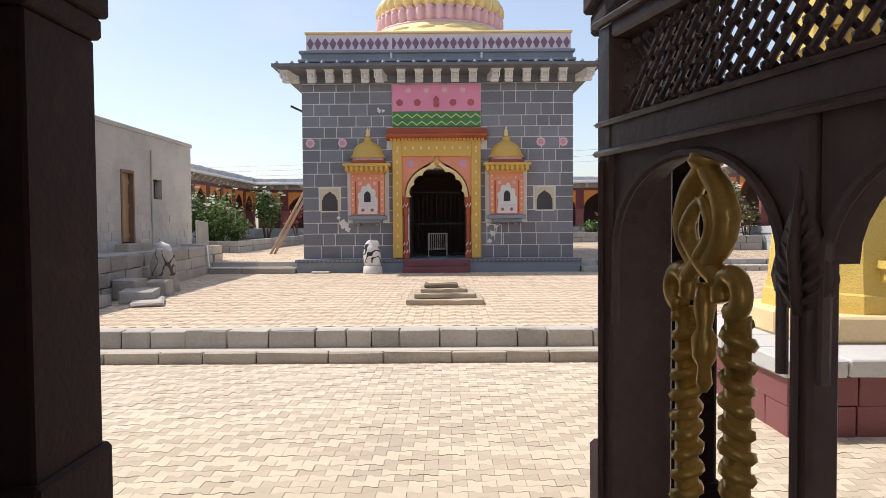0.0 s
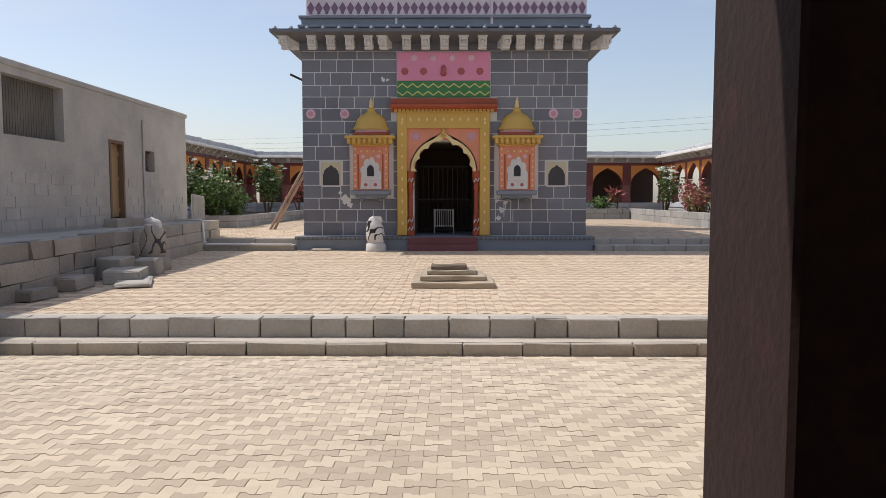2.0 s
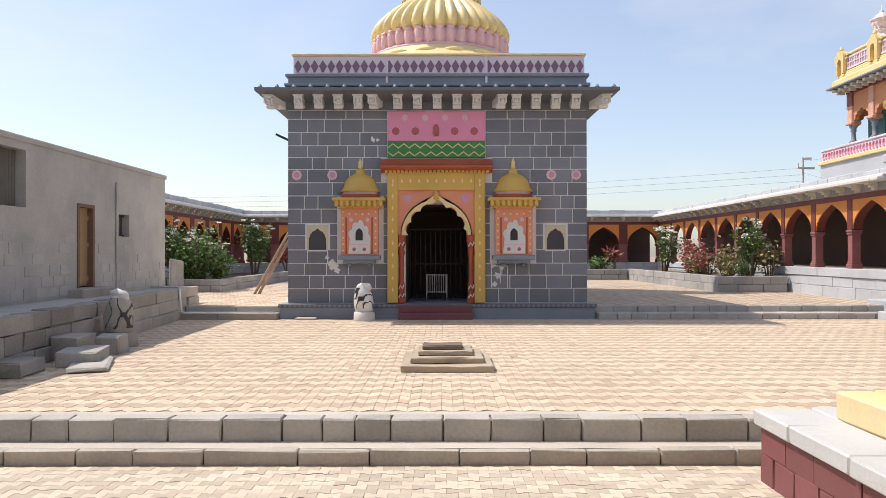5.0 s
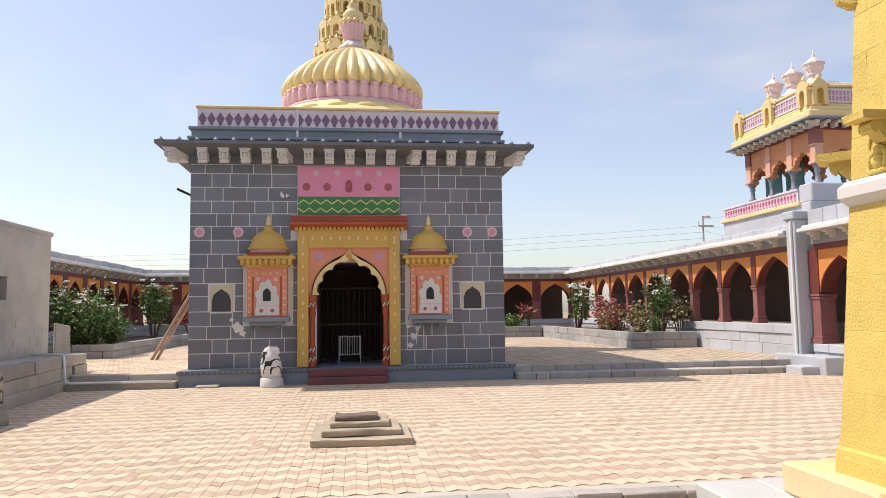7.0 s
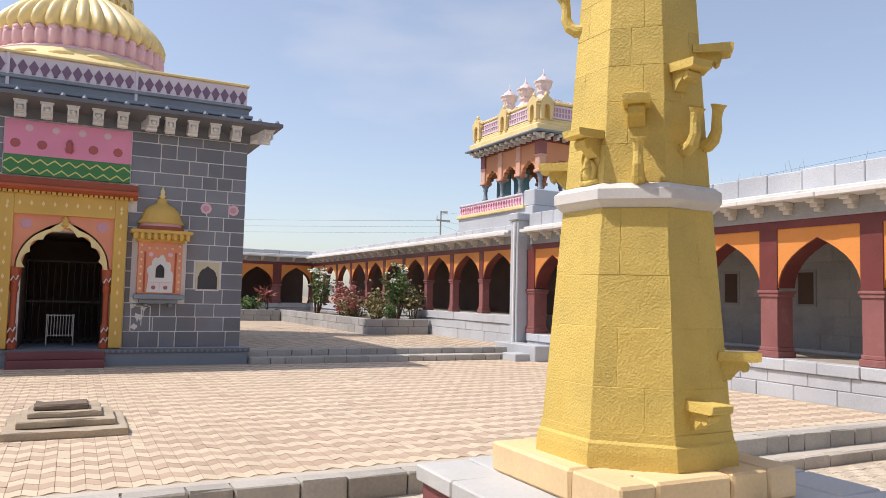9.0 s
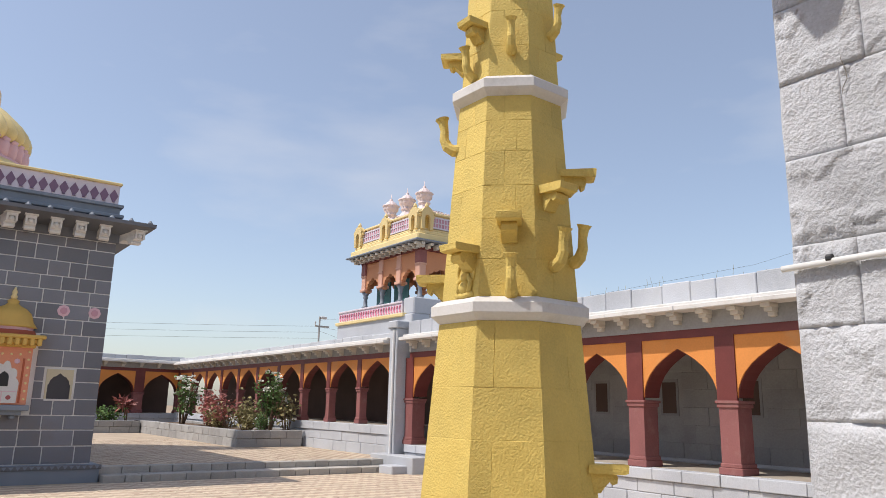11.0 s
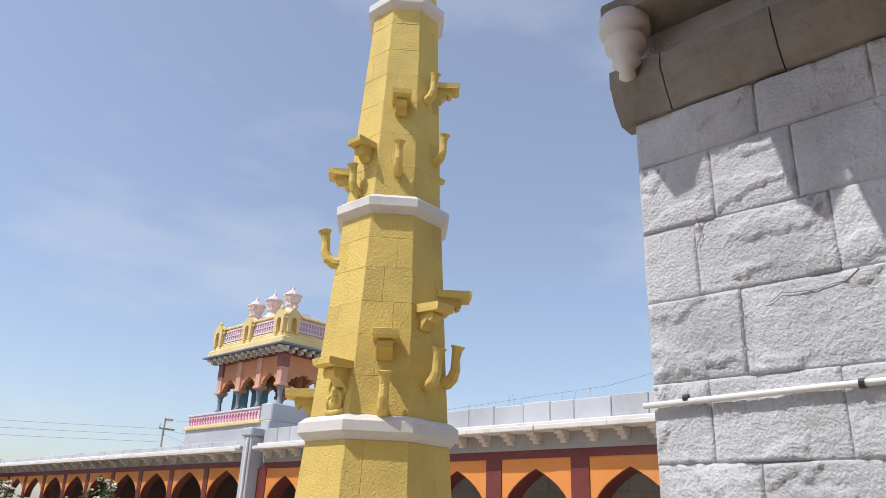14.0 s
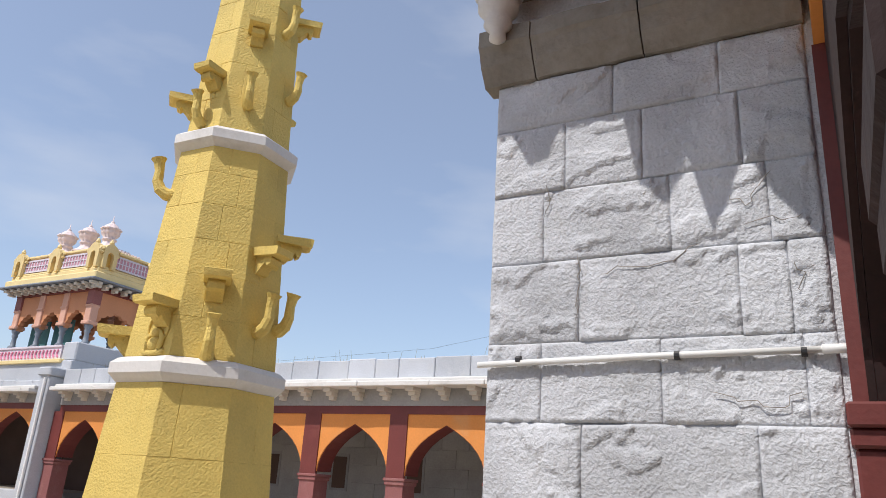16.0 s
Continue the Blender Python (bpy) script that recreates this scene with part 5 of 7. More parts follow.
def wing_stone(s, x, y0, y1, z0, z1, proud, seed):
    """One rough-dressed wall stone: a worn joint all round, a hollowed margin and flaked ledges on its face."""
    step = 0.013 if z0 > 1.6 and s > 0 else 0.05
    ny, nz = max(5, int((y1 - y0) / step)), max(5, int((z1 - z0) / step))
    bm = bmesh.new()
    grid = []
    for i in range(nz + 1):
        line = []
        for k in range(ny + 1):
            y, z = y0 + (y1 - y0) * k / ny, z0 + (z1 - z0) * i / nz
            p = Vector((seed, y, z))
            wav = 0.012 * noise.noise(p * 7)
            m_ = min(y - y0, y1 - y, z - z0, z1 - z) + wav
            h = 0.6 * proud + 0.006 * noise.noise(p * 5) + 0.0035 * noise.noise(p * 22) + 0.0035 * noise.noise(p * 48)
            h += 0.012 * min(1, max(0, (noise.noise(Vector((seed * 3, y * 3.2 + 0.3 * noise.noise(p * 14), z * 6.0 + 0.3 * noise.noise(p * 17)))) - 0.12) * 30))
            h += 0.006 * min(1, max(0, (m_ - 0.05) * 60)) * (0.5 + 0.5 * math.sin(seed * 7))
            if k in (0, ny) or i in (0, nz):
                h = -0.005 + 0.008 * noise.noise(p * 4)
            elif m_ < 0.006:
                h -= 0.004
            line.append(bm.verts.new((x - s * h, y, z)))
        grid.append(line)
    for g0, g1 in zip(grid, grid[1:]):
        for k in range(ny):
            q = (g0[k], g0[k + 1], g1[k + 1], g1[k])
            bm.faces.new(q[::-1] if s > 0 else q)
    rim = grid[0] + [g[-1] for g in grid[1:]] + grid[-1][-2::-1] + [g[0] for g in grid[-2:0:-1]]
    back = [bm.verts.new(v_.co + Vector((s * 0.1, 0, 0))) for v_ in rim]
    for i in range(len(rim)):
        i2 = (i + 1) % len(rim)
        bm.faces.new((rim[i], rim[i2], back[i2], back[i]))
    bmesh.ops.recalc_face_normals(bm, faces=bm.faces)
    return bm


for s in (1, -1):
    fb = thing("gate_wing", (s * (WX + 0.6), 2.2, LOW), "pale grey rough stone wing wall of the gate house", "wall", "gate wings", "structure")
    x0, x1 = (WX, WX + 1.25) if s > 0 else (-WX - 1.25, -WX)
    part("core", cube(x0 + 0.014, FY1 + 0.0, LOW - 0.2, x1 - 0.03, 3.03, 5.6), M["stone_rough"], fb)
    rw = random.Random(21 + s)
    for (za, zb), cuts in zip(zip(COURSES, COURSES[1:]), JOINTS):
        ys_ = [FY1 + 0.06, *cuts, 3.04]
        for ya, yb in zip(ys_, ys_[1:]):
            part("stone", wing_stone(s, x0 if s > 0 else x1, ya, yb, za, zb, rw.uniform(0, 0.009), rw.uniform(0, 50)), M["stone_rough"], fb, "", True)
    y = FY1 + 0.05
    for w in (0.78, 0.62, 0.33):
        bm = bmesh.new()
        prof = [(0.1, 0.0), (-0.03, 0.0), (-0.05, 0.03), (-0.10, 0.10), (-0.13, 0.18), (-0.15, 0.21), (-0.15, 0.32), (0.1, 0.32)]
        extrude(bm, [(s * p if s > 0 else -s * -p, q) for p, q in prof], (x0 if s > 0 else x1, y + w - 0.004, 4.07), (1, 0, 0), (0, 0, 1), w - 0.008)
        bmesh.ops.recalc_face_normals(bm, faces=bm.faces)
        bmesh.ops.subdivide_edges(bm, edges=[e for e in bm.edges if abs(e.verts[0].co.y - e.verts[1].co.y) > 0.2], cuts=9)
        for v_ in bm.verts:
            v_.co += Vector((noise.noise(v_.co * 6), 0, noise.noise(v_.co * 6 + Vector((3, 0, 0))))) * 0.012
        part("cornice_stone", bm, M["stone_brown"], fb)
        y += w
    part("upper_wall", cube(x0 + 0.02, FY1 + 0.05, 4.39, x1 - 0.02, 3.02, 5.9), M["stone_grey"], fb)
    # pendant capital at the corner
    bm = bmesh.new()
    px_ = WX - 0.2 if s > 0 else -WX + 0.2
    lathe(bm, [(0.01, -0.3), (0.05, -0.27), (0.045, -0.22), (0.085, -0.18), (0.075, -0.13), (0.12, -0.08), (0.125, -0.03), (0.10, 0.0), (0.15, 0.03), (0.15, 0.12)], px_, 2.97, 20, z0=4.54)
    part("pendant", bm, M["white"], fb, "white turned stone pendant", True)
    part("eave", cube(min(x0, px_ - 0.12), FY1 + 0.3, 4.655, max(x1, px_ + 0.2), 3.07, 4.76, bevel=0.02), M["stone_brown"], fb)
    if s > 0:
        pipe = thing("conduit_pipe", (WX - 0.03, 2.2, 2.42), "white plastic conduit clipped along the stone wall", "pipe")
        part("pipe", tube(bmesh.new(), [(WX - 0.03, FY1 - 0.02, 2.43), (WX - 0.03, 2.2, 2.42), (WX - 0.032, 3.08, 2.40)], 0.016, 10), M["pvc"], pipe, "", True)
        part("pipe_elbow", tube(bmesh.new(), [(WX - 0.03, FY1 - 0.02, 2.43), (WX - 0.03, FY1 + 0.12, 2.43)], 0.021, 10), M["pvc"], pipe, "", True)
        for pts in (((2.42, 2.86), (2.3, 2.88), (2.16, 2.86), (2.0, 2.91), (1.95, 2.98)), ((2.55, 2.62), (2.56, 2.74), (2.53, 2.86), (2.545, 2.97)), ((1.92, 2.24), (1.8, 2.23), (1.7, 2.19), (1.6, 2.21), (1.56, 2.27)),
                    ((2.36, 3.29), (2.28, 3.25), (2.2, 3.26), (2.15, 3.3)), ((1.8, 3.18), (1.72, 3.14), (1.66, 3.2), (1.6, 3.29)), ((2.72, 3.2), (2.71, 3.33), (2.74, 3.42)), ((1.72, 3.03), (1.6, 3.05), (1.48, 3.06)), ((1.52, 2.68), (1.5, 2.76), (1.53, 2.84)), ((2.75, 4.02), (2.73, 4.1), (2.74, 4.2))):
            bm = bmesh.new()
            dd = 0.012 if pts[0][1] < 4 else 0.2
            tube(bm, [(WX - 0.004 - dd, a0 + (a1 - a0) * q + rw.uniform(-0.02, 0.02), b0 + (b1 - b0) * q + rw.uniform(-0.02, 0.02)) for (a0, b0), (a1, b1) in zip(pts, pts[1:]) for q in (0, 0.33, 0.66)] + [(WX - 0.004 - dd, *pts[-1])], [0.001] + [0.0024] * (3 * len(pts) - 4) + [0.001], 5)
            part("crack", bm, M["stone_dark"], fb, "dark crack in the stone")
        for y in (1.53, 2.06, 2.85):
            part("clip", tube(bmesh.new(), [(WX - 0.03, y - 0.012, 2.42), (WX - 0.03, y + 0.012, 2.42)], 0.022, 10), M["black"], pipe, "black pipe clip")



# ---- building on the left with its stone platform ----
LX = -7.15
lb = thing("side_building", (LX, 14, 0.75), "plain grey cement rendered building on a stone platform", "building", kind="structure")
D0, D1 = 15.05, 15.75      # door
W0, W1 = 16.9, 17.45       # small window
V0, V1 = 11.4, 13.28       # large opening
for a, b, z0, z1 in ((2.0, V0, 0.7, 3.55), (V0, V1, 0.7, 2.42), (V0, V1, 3.42, 3.55), (V1, D0, 0.7, 3.55), (D0, D1, 2.62, 3.55), (D1, W0, 0.7, 3.55), (W0, W1, 0.7, 2.0), (W0, W1, 2.5, 3.55), (W1, 19.6, 0.7, 3.55)):
    part("wall_panel", cube(LX - 0.25, a, z0, LX, b, z1), M["concrete"], lb)
part("end_wall", box(cube(-12.5, 19.35, 0.2, LX - 0.25, 19.6, 3.55), -12.5, 2.0, 0.2, LX - 0.25, 2.25, 3.55), M["concrete"], lb)
part("roof_slab", cube(-12.5, 1.95, 3.55, LX + 0.03, 19.66, 3.66, bevel=0.015), M["concrete"], lb)
part("inner_wall", cube(-9.6, 2.2, 0.5, -9.4, 19.3, 3.5), M["dark"], lb)
part("inner_floor", cube(-9.6, 2.2, 0.5, LX - 0.25, 19.3, 0.74), M["dark"], lb)
dr = part("door", cube(LX - 0.16, D0 + 0.07, 0.95, LX - 0.1, D1 - 0.07, 2.56, bevel=0.006), M["wood_door"], lb, "closed bare wooden door")
part("door_frame", box(box(cube(LX - 0.2, D0, 0.9, LX + 0.02, D0 + 0.07, 2.62), LX - 0.2, D1 - 0.07, 0.9, LX + 0.02, D1, 2.62), LX - 0.2, D0 + 0.07, 2.55, LX + 0.02, D1 - 0.07, 2.62), M["wood_old"], lb)
for zz in (1.05, 1.75, 2.3):
    part("door_ledge", cube(LX - 0.1, D0 + 0.07, zz, LX - 0.08, D1 - 0.07, zz + 0.09), M["wood_door"], dr)
part("door_step", cube(LX - 0.25, D0 - 0.35, 0.70, LX + 0.3, D1 + 0.3, 0.92, bevel=0.02), M["slab"], lb)
wn = part("window", box(cube(LX - 0.2, W0, 2.0, LX - 0.12, W1, 2.04), LX - 0.2, W0, 2.46, LX - 0.12, W1, 2.5), M["iron"], lb)
for i in range(5):
    y = W0 + 0.06 + i * 0.107
    part("window_bar", cube(LX - 0.17, y - 0.006, 2.03, LX - 0.155, y + 0.006, 2.47), M["iron"], wn)
bm = cube(LX - 0.2, V0, 2.42, LX - 0.185, V1, 3.42)
for i in range(24):
    box(bm, LX - 0.186, V0 + i * 0.08, 2.42, LX - 0.178, V0 + i * 0.08 + 0.02, 3.42)
part("opening_screen", bm, M["dusty_mesh"], lb, "dusty grey brown screen in the large opening")
part("wall_pipe", tube(bmesh.new(), [(LX + 0.025, 16.75, 0.75), (LX + 0.025, 16.75, 2.6), (LX + 0.025, 16.75, 3.2)], 0.022, 8), M["concrete"], lb)
# block courses showing through the render
rc = random.Random(4)
for k in range(6):
    zz = 0.80 + k * 0.205
    y = 8.0 + 0.2 * (k % 2)
    while y < 19.3:
        w = 0.4 + rc.uniform(-0.02, 0.02)
        if (y + w < D0 - 0.02 or y > D1 + 0.02) and rc.random() < (0.9, 0.85, 0.8, 0.6, 0.45, 0.25)[k] and not (W0 - w < y < W1 and zz > 1.75):
            part("bare_block", cube(LX - 0.02, y, zz, LX + rc.uniform(0.004, 0.014), min(19.5, y + w) - rc.uniform(0.012, 0.03), zz + 0.205 - rc.uniform(0.012, 0.028), bevel=0.003), M["concrete"], lb, "cement block showing through thin render")
        y += w

plat = thing("stone_platform", (-6.2, 13, 0), "dark weathered stone platform before the grey building", "platform", kind="structure")
rp = random.Random(9)


def plat_x(y):
    return -6.45 + (20.2 - y) * 0.075


bm = bmesh.new()
extrude(bm, [(-7.4, 3.0), (plat_x(3.0) - 0.12, 3.0), (plat_x(20.0) - 0.12, 20.0), (-7.4, 20.0)], (0, 0, -0.3), (1, 0, 0), (0, 1, 0), 1.04)
part("fill", bm, M["concrete"], plat)
for k, (za, zb) in enumerate(((-0.05, 0.24), (0.24, 0.5), (0.5, 0.755))):
    y = 3.0
    while y < 20.0:
        w = min(rp.uniform(0.45, 1.0) if y < 14 else rp.uniform(1.3, 2.6), 20.0 - y)
        j = rp.uniform(-0.03, 0.03) + 0.03 * (2 - k)
        bm = cube(-0.3, 0.004, za, j, w - 0.004, zb - rp.uniform(0, 0.012), bevel=0.012)
        chip(bm, rp, 0.006 if y > 14 else 0.018)
        bmesh.ops.transform(bm, matrix=Matrix.Translation((plat_x(y), y, 0)) @ Matrix.Rotation(0.075, 4, "Z"), verts=bm.verts)
        part("platform_stone", bm, M["tread"] if y > 14 else M["stone_dark"], plat)
        y += w
# loose stones along its foot
for i, (x, y, a, sx, sy, sz) in enumerate(((-5.15, 11.3, 14, 0.55, 0.9, 0.22), (-4.85, 10.9, 20, 0.5, 1.1, 0.07), (-5.25, 12.4, 8, 0.4, 0.5, 0.28), (-5.5, 10.3, 5, 0.35, 0.7, 0.2), (-5.5, 9.2, -4, 0.4, 0.6, 0.15), (-5.55, 11.8, 4, 0.4, 0.7, 0.36))):
    bm = cube(-sx / 2, -sy / 2, 0, sx / 2, sy / 2, sz, bevel=0.018)
    chip(bm, rp, 0.018)
    bmesh.ops.transform(bm, matrix=pose(x, y, 0, 0, 0, a), verts=bm.verts)
    solid("loose_stone", bm, M["kerb"] if i < 3 else M["stone_dark"], "loose rough cut stone by the platform foot", "stone", "loose stones")
# thin pipe that runs down and along the steps
solid("water_pipe", tube(bmesh.new(), [(-7.1, 18.6, 0.79), (-6.42, 18.5, 0.79), (-6.28, 18.25, 0.78), (-6.22, 18.22, 0.2), (-6.1, 18.2, 0.17), (-3.95, 18.2, 0.17)], 0.028, 8), M["pvc"], "thin white water pipe along the steps", "pipe", smooth=True)
bm = cube(-0.22, -0.04, 0, 0.22, 0.04, 0.75, bevel=0.02)
bmesh.ops.transform(bm, matrix=pose(-6.9, 19.75, 0.72, -12, 10, 60), verts=bm.verts)
solid("leaning_slab", bm, M["stone_dark"], "dark stone slab leaning on the platform end", "stone slab")


# ---- guardian statues, stepped stone ----
def statue(name, x, y, z, s, label, rz, mats, drum, lean):
    """A rough squat guardian stone: drum foot, hunched egg-shaped body, beaked crown, painted markings."""
    bm = bmesh.new()
    lathe(bm, [(0.0, 0), (0.31 * drum, 0), (0.32 * drum, 0.04), (0.30 * drum, 0.24), (0.22, 0.27)], 0, 0, 28, sy=0.92)
    body = bmesh.new()
    lathe(body, [(0.20, 0.24), (0.25, 0.30), (0.265, 0.40), (0.275, 0.52), (0.265, 0.64), (0.24, 0.75), (0.20, 0.84), (0.165, 0.91), (0.12, 0.97), (0.05, 1.01)], 0, 0, 40, sy=0.85)
    bmesh.ops.subdivide_edges(body, edges=body.edges, cuts=3, use_grid_fill=True)
    for v_ in body.verts:
        h = max(0, v_.co.z - 0.25)
        v_.co.x += lean * h * h
        n_ = noise.noise(v_.co * 6 + Vector((x, y, 0)))
        v_.co += Vector((v_.co.x, v_.co.y, 0)).normalized() * 0.03 * n_
    for f in body.faces:
        c = f.calc_center_median()
        w1 = noise.noise(Vector((c.x * 5.0 + x, c.y * 5.0, c.z * 4.0)))
        f.material_index = 1 if 0.04 < w1 < 0.22 and 0.36 < c.z < 0.9 else (2 if c.z > 0.9 else 0)
    tube(bm, [(-0.16 * (1 if lean > 0 else -1), 0, 0.98), (-0.02, -0.02, 0.97), (0.12, -0.04, 0.90), (0.19, -0.06, 0.83)], [0.03, 0.09, 0.10, 0.05], 10)
    for f in bm.faces:
        f.material_index = 2 if f.calc_center_median().z > 0.8 else 3
    tmp = bpy.data.meshes.new("tmp")
    body.to_mesh(tmp)
    body.free()
    bm.from_mesh(tmp)
    bpy.data.meshes.remove(tmp)
    bmesh.ops.recalc_face_normals(bm, faces=bm.faces)
    for f in bm.faces:
        f.smooth = True
    bmesh.ops.transform(bm, matrix=pose(x, y, z, 0, 0, rz) @ Matrix.Scale(s, 4) @ Matrix.Diagonal((1.0, 0.95, 1.06, 1)), verts=bm.verts)
    return solid(name, bm, [M[m] for m in mats], label, "statue", "guardian statues")


statue("stone_statue", -1.75, TY - 0.75, -0.02, 0.86, "squat white painted guardian stone with black markings", 0, ("white", "black", "white", "white"), 0.95, -0.12)
statue("stone_statue", -5.52, 13.25, -0.02, 0.92, "squat grey painted guardian stone with a white crown", 0, ("tread", "slate_deep", "white", "slab"), 1.15, 0.1)

# flat stepped stone in the court
pyr = thing("stepped_stone", (0.2, 10.9, 0), "low stepped stone platform of three worn tiers", "stepped stone")
for x0, x1, y0, y1, z0, z1 in ((-0.44, 0.83, 10.40, 11.75, -0.01, 0.09), (-0.31, 0.70, 10.62, 11.6, 0.09, 0.17), (-0.21, 0.56, 10.78, 11.45, 0.17, 0.24), (-0.15, 0.42, 10.92, 11.3, 0.24, 0.30)):
    bm = cube(x0, y0, z0, x1, y1, z1, bevel=0.012)
    bmesh.ops.subdivide_edges(bm, edges=[e for e in bm.edges if e.calc_length() > 0.3], cuts=5)
    chip(bm, rp, 0.009)
    part("tier", bm, M["slab_top"] if z1 > 0.29 else M["slab_brown"], pyr)
bm = cube(-3.45, TY - 0.6, -0.01, -2.95, TY - 0.32, 0.05, bevel=0.02)
solid("flat_stone", bm, M["slab"], "flat stone lying at the temple foot", "stone")


# ---- paved fields ----
nx_low, y_low = 100, 1.95
ny_low = int((KY - 0.34 - y_low) / PY)
part_zone = lambda i, j: 0 <= i - 36 < 17 and 0 <= j - 13 < 17
pave("lower_paving", -8.0, y_low, 102, ny_low, LOW, part_zone, M["paver_cream_low"], M["paver_grey_low"], "interlocking cream and grey concrete pavers of the lower court", 0.1)
solid("kerb_backing", cube(-8.2, KY + 0.215, -0.3, 11.6, KY + 0.36, 0.002), M["cement"], "rough cement strip behind the kerb stones", "cement strip", kind="structure")
pave("upper_paving", -6.6, KY + 0.37, int((SY - KY - 0.40) / PX), int(18.2 / 0.118), 0.0, lambda i, j: False, M["paver_cream"], M["paver_pink"], "interlocking cream and pink concrete pavers laid in zigzags", 0.02, turned=True, py=0.118)
pave("terrace_paving", -9.4, SY + 0.76, 30, 110, TER, lambda i, j: -9.4 + i * PX > -4.0, M["paver_cream"], M["paver_pink"], "pinkish pavers of the rear terrace", 0.1)
pave("terrace_paving", 3.92, SY + 0.76, 42, 110, TER, lambda i, j: False, M["paver_cream"], M["paver_pink"], "pinkish pavers of the rear terrace", 0.1)


# ---- planting beds ----
def bed(name, x0, x1, y0, y1, ztop, label, wall=0.24, west=True, east=True):
    ob = thing(name, ((x0 + x1) / 2, y0, TER), label, "planter")
    r = random.Random(int(abs(x0 * 10)))
    part("soil", cube(x0 + 0.1, y0 + 0.1, TER - 0.1, x1 - 0.1, y1, ztop - 0.1), M["soil"], ob, "dark dry soil")
    rows = ((TER - 0.03, TER + (ztop - TER) * 0.5), (TER + (ztop - TER) * 0.5, ztop))
    for za, zb in rows:
        stone_row("wall_stone", ob, x0, x1, y0, y0 + wall, za + 0.003, zb - 0.001, r, 0.5, 0.9, M["stone_grey"], 0.012, "x")
        if west:
            stone_row("wall_stone", ob, y0 + wall, y1, x0, x0 + wall, za + 0.003, zb - 0.001, r, 0.6, 1.1, M["stone_grey"], 0.012, "y")
        if east:
            stone_row("wall_stone", ob, y0 + wall, y1, x1 - wall, x1, za + 0.003, zb - 0.001, r, 0.6, 1.1, M["stone_grey"], 0.012, "y")
    return ob


bed("planting_bed", 9.24, 11.55, 24.63, 37.5, 0.84, "long raised stone planting bed with shrubs")
bed("planting_bed", 3.9, 9.2, 36.2, 38.2, 0.82, "low stone planting bed before the rear arcade", west=False, east=False)
bed("planting_bed", -10.4, -7.42, 25.2, 37.5, 0.74, "raised stone planting bed beside the arcade")


def leaf_at(verts, faces, p, d, size, width, rng_):
    """A small folded leaf from p along d."""
    d = d.normalized()
    s = d.cross(Vector((rng_.uniform(-1, 1), rng_.uniform(-1, 1), rng_.uniform(0.2, 1)))).normalized() * width
    n = s.cross(d).normalized() * width * 0.5
    k = len(verts)
    verts += [p[:], (p + d * size * 0.5 + s + n)[:], (p + d * size)[:], (p + d * size * 0.5 - s + n)[:]]
    faces += [(k, k + 1, k + 2), (k, k + 2, k + 3)]


def shrub(name, x, y, z, h, w, stems, leaves, size, leaf_m, label, seed, flowers=0, low=0.15, width=0.35, category="shrub", droop=0.2):
    r = random.Random(seed)
    ob = thing(name, (x, y, z), label, category)
    bm = bmesh.new()
    tips = []
    for i in range(stems):
        a = r.uniform(0, 2 * math.pi)
        rad = w * math.sqrt(r.random())
        top = Vector((x + rad * math.cos(a), y + rad * math.sin(a), z + h * r.uniform(0.55, 1.0) * (1 - 0.25 * (rad / max(w, 0.01)) ** 2)))
        b0 = Vector((x + 0.15 * w * math.cos(a), y + 0.15 * w * math.sin(a), z - 0.05))
        mid = b0.lerp(top, 0.5) + Vector((r.uniform(-1, 1), r.uniform(-1, 1), 0.3)) * 0.12 * w
        r0 = 0.012 + 0.010 * h
        tube(bm, [b0, mid, top], [r0, r0 * 0.7, r0 * 0.25], 5)
        tips.append((b0, mid, top))
    tagged(part("stem", bm, M["bark"], ob), kind="stuff")
    verts, faces = [], []
    fl_v, fl_f = [], []
    for i in range(leaves):
        b0, mid, top = r.choice(tips)
        t = low + (1 - low) * r.random() ** 0.7
        p = b0.lerp(mid, t * 2) if t < 0.5 else mid.lerp(top, t * 2 - 1)
        spread = 0.28 * w * (0.5 + t)
        p = p + Vector((r.gauss(0, 1), r.gauss(0, 1), r.gauss(0, 0.7))) * spread * 0.6
        if p.z < z:
            p.z = z + r.random() * 0.1
        d = Vector((r.gauss(0, 1), r.gauss(0, 1), r.gauss(0.25 - droop, 0.6)))
        leaf_at(verts, faces, p, d, size * r.uniform(0.6, 1.2), size * width * r.uniform(0.7, 1.2), r)
    me = bpy.data.meshes.new("leaves")
    base = Vector((x, y, z))
    me.from_pydata([(Vector(v) - base)[:] for v in verts], [], faces)
    me.materials.append(leaf_m)
    lv = new("leaves", me)
    lv.parent = ob
    tagged(lv, kind="stuff")
    for i in range(flowers):
        b0, mid, top = r.choice(tips)
        p = top + Vector((r.gauss(0, 1), r.gauss(0, 1), r.gauss(0.2, 0.5))) * 0.2 * w
        for k in range(5):
            d = Vector((math.cos(k * 1.256), math.sin(k * 1.256), r.uniform(0.2, 0.7)))
            leaf_at(fl_v, fl_f, p, d, size * 0.75, size * 0.32, r)
    if flowers:
        me = bpy.data.meshes.new("blossom")
        me.from_pydata([(Vector(v) - base)[:] for v in fl_v], [], fl_f)
        me.materials.append(M["petal"])
        fo = new("blossom", me)
        fo.parent = ob
        tagged(fo, "white five-petalled flowers", kind="stuff")
    return ob


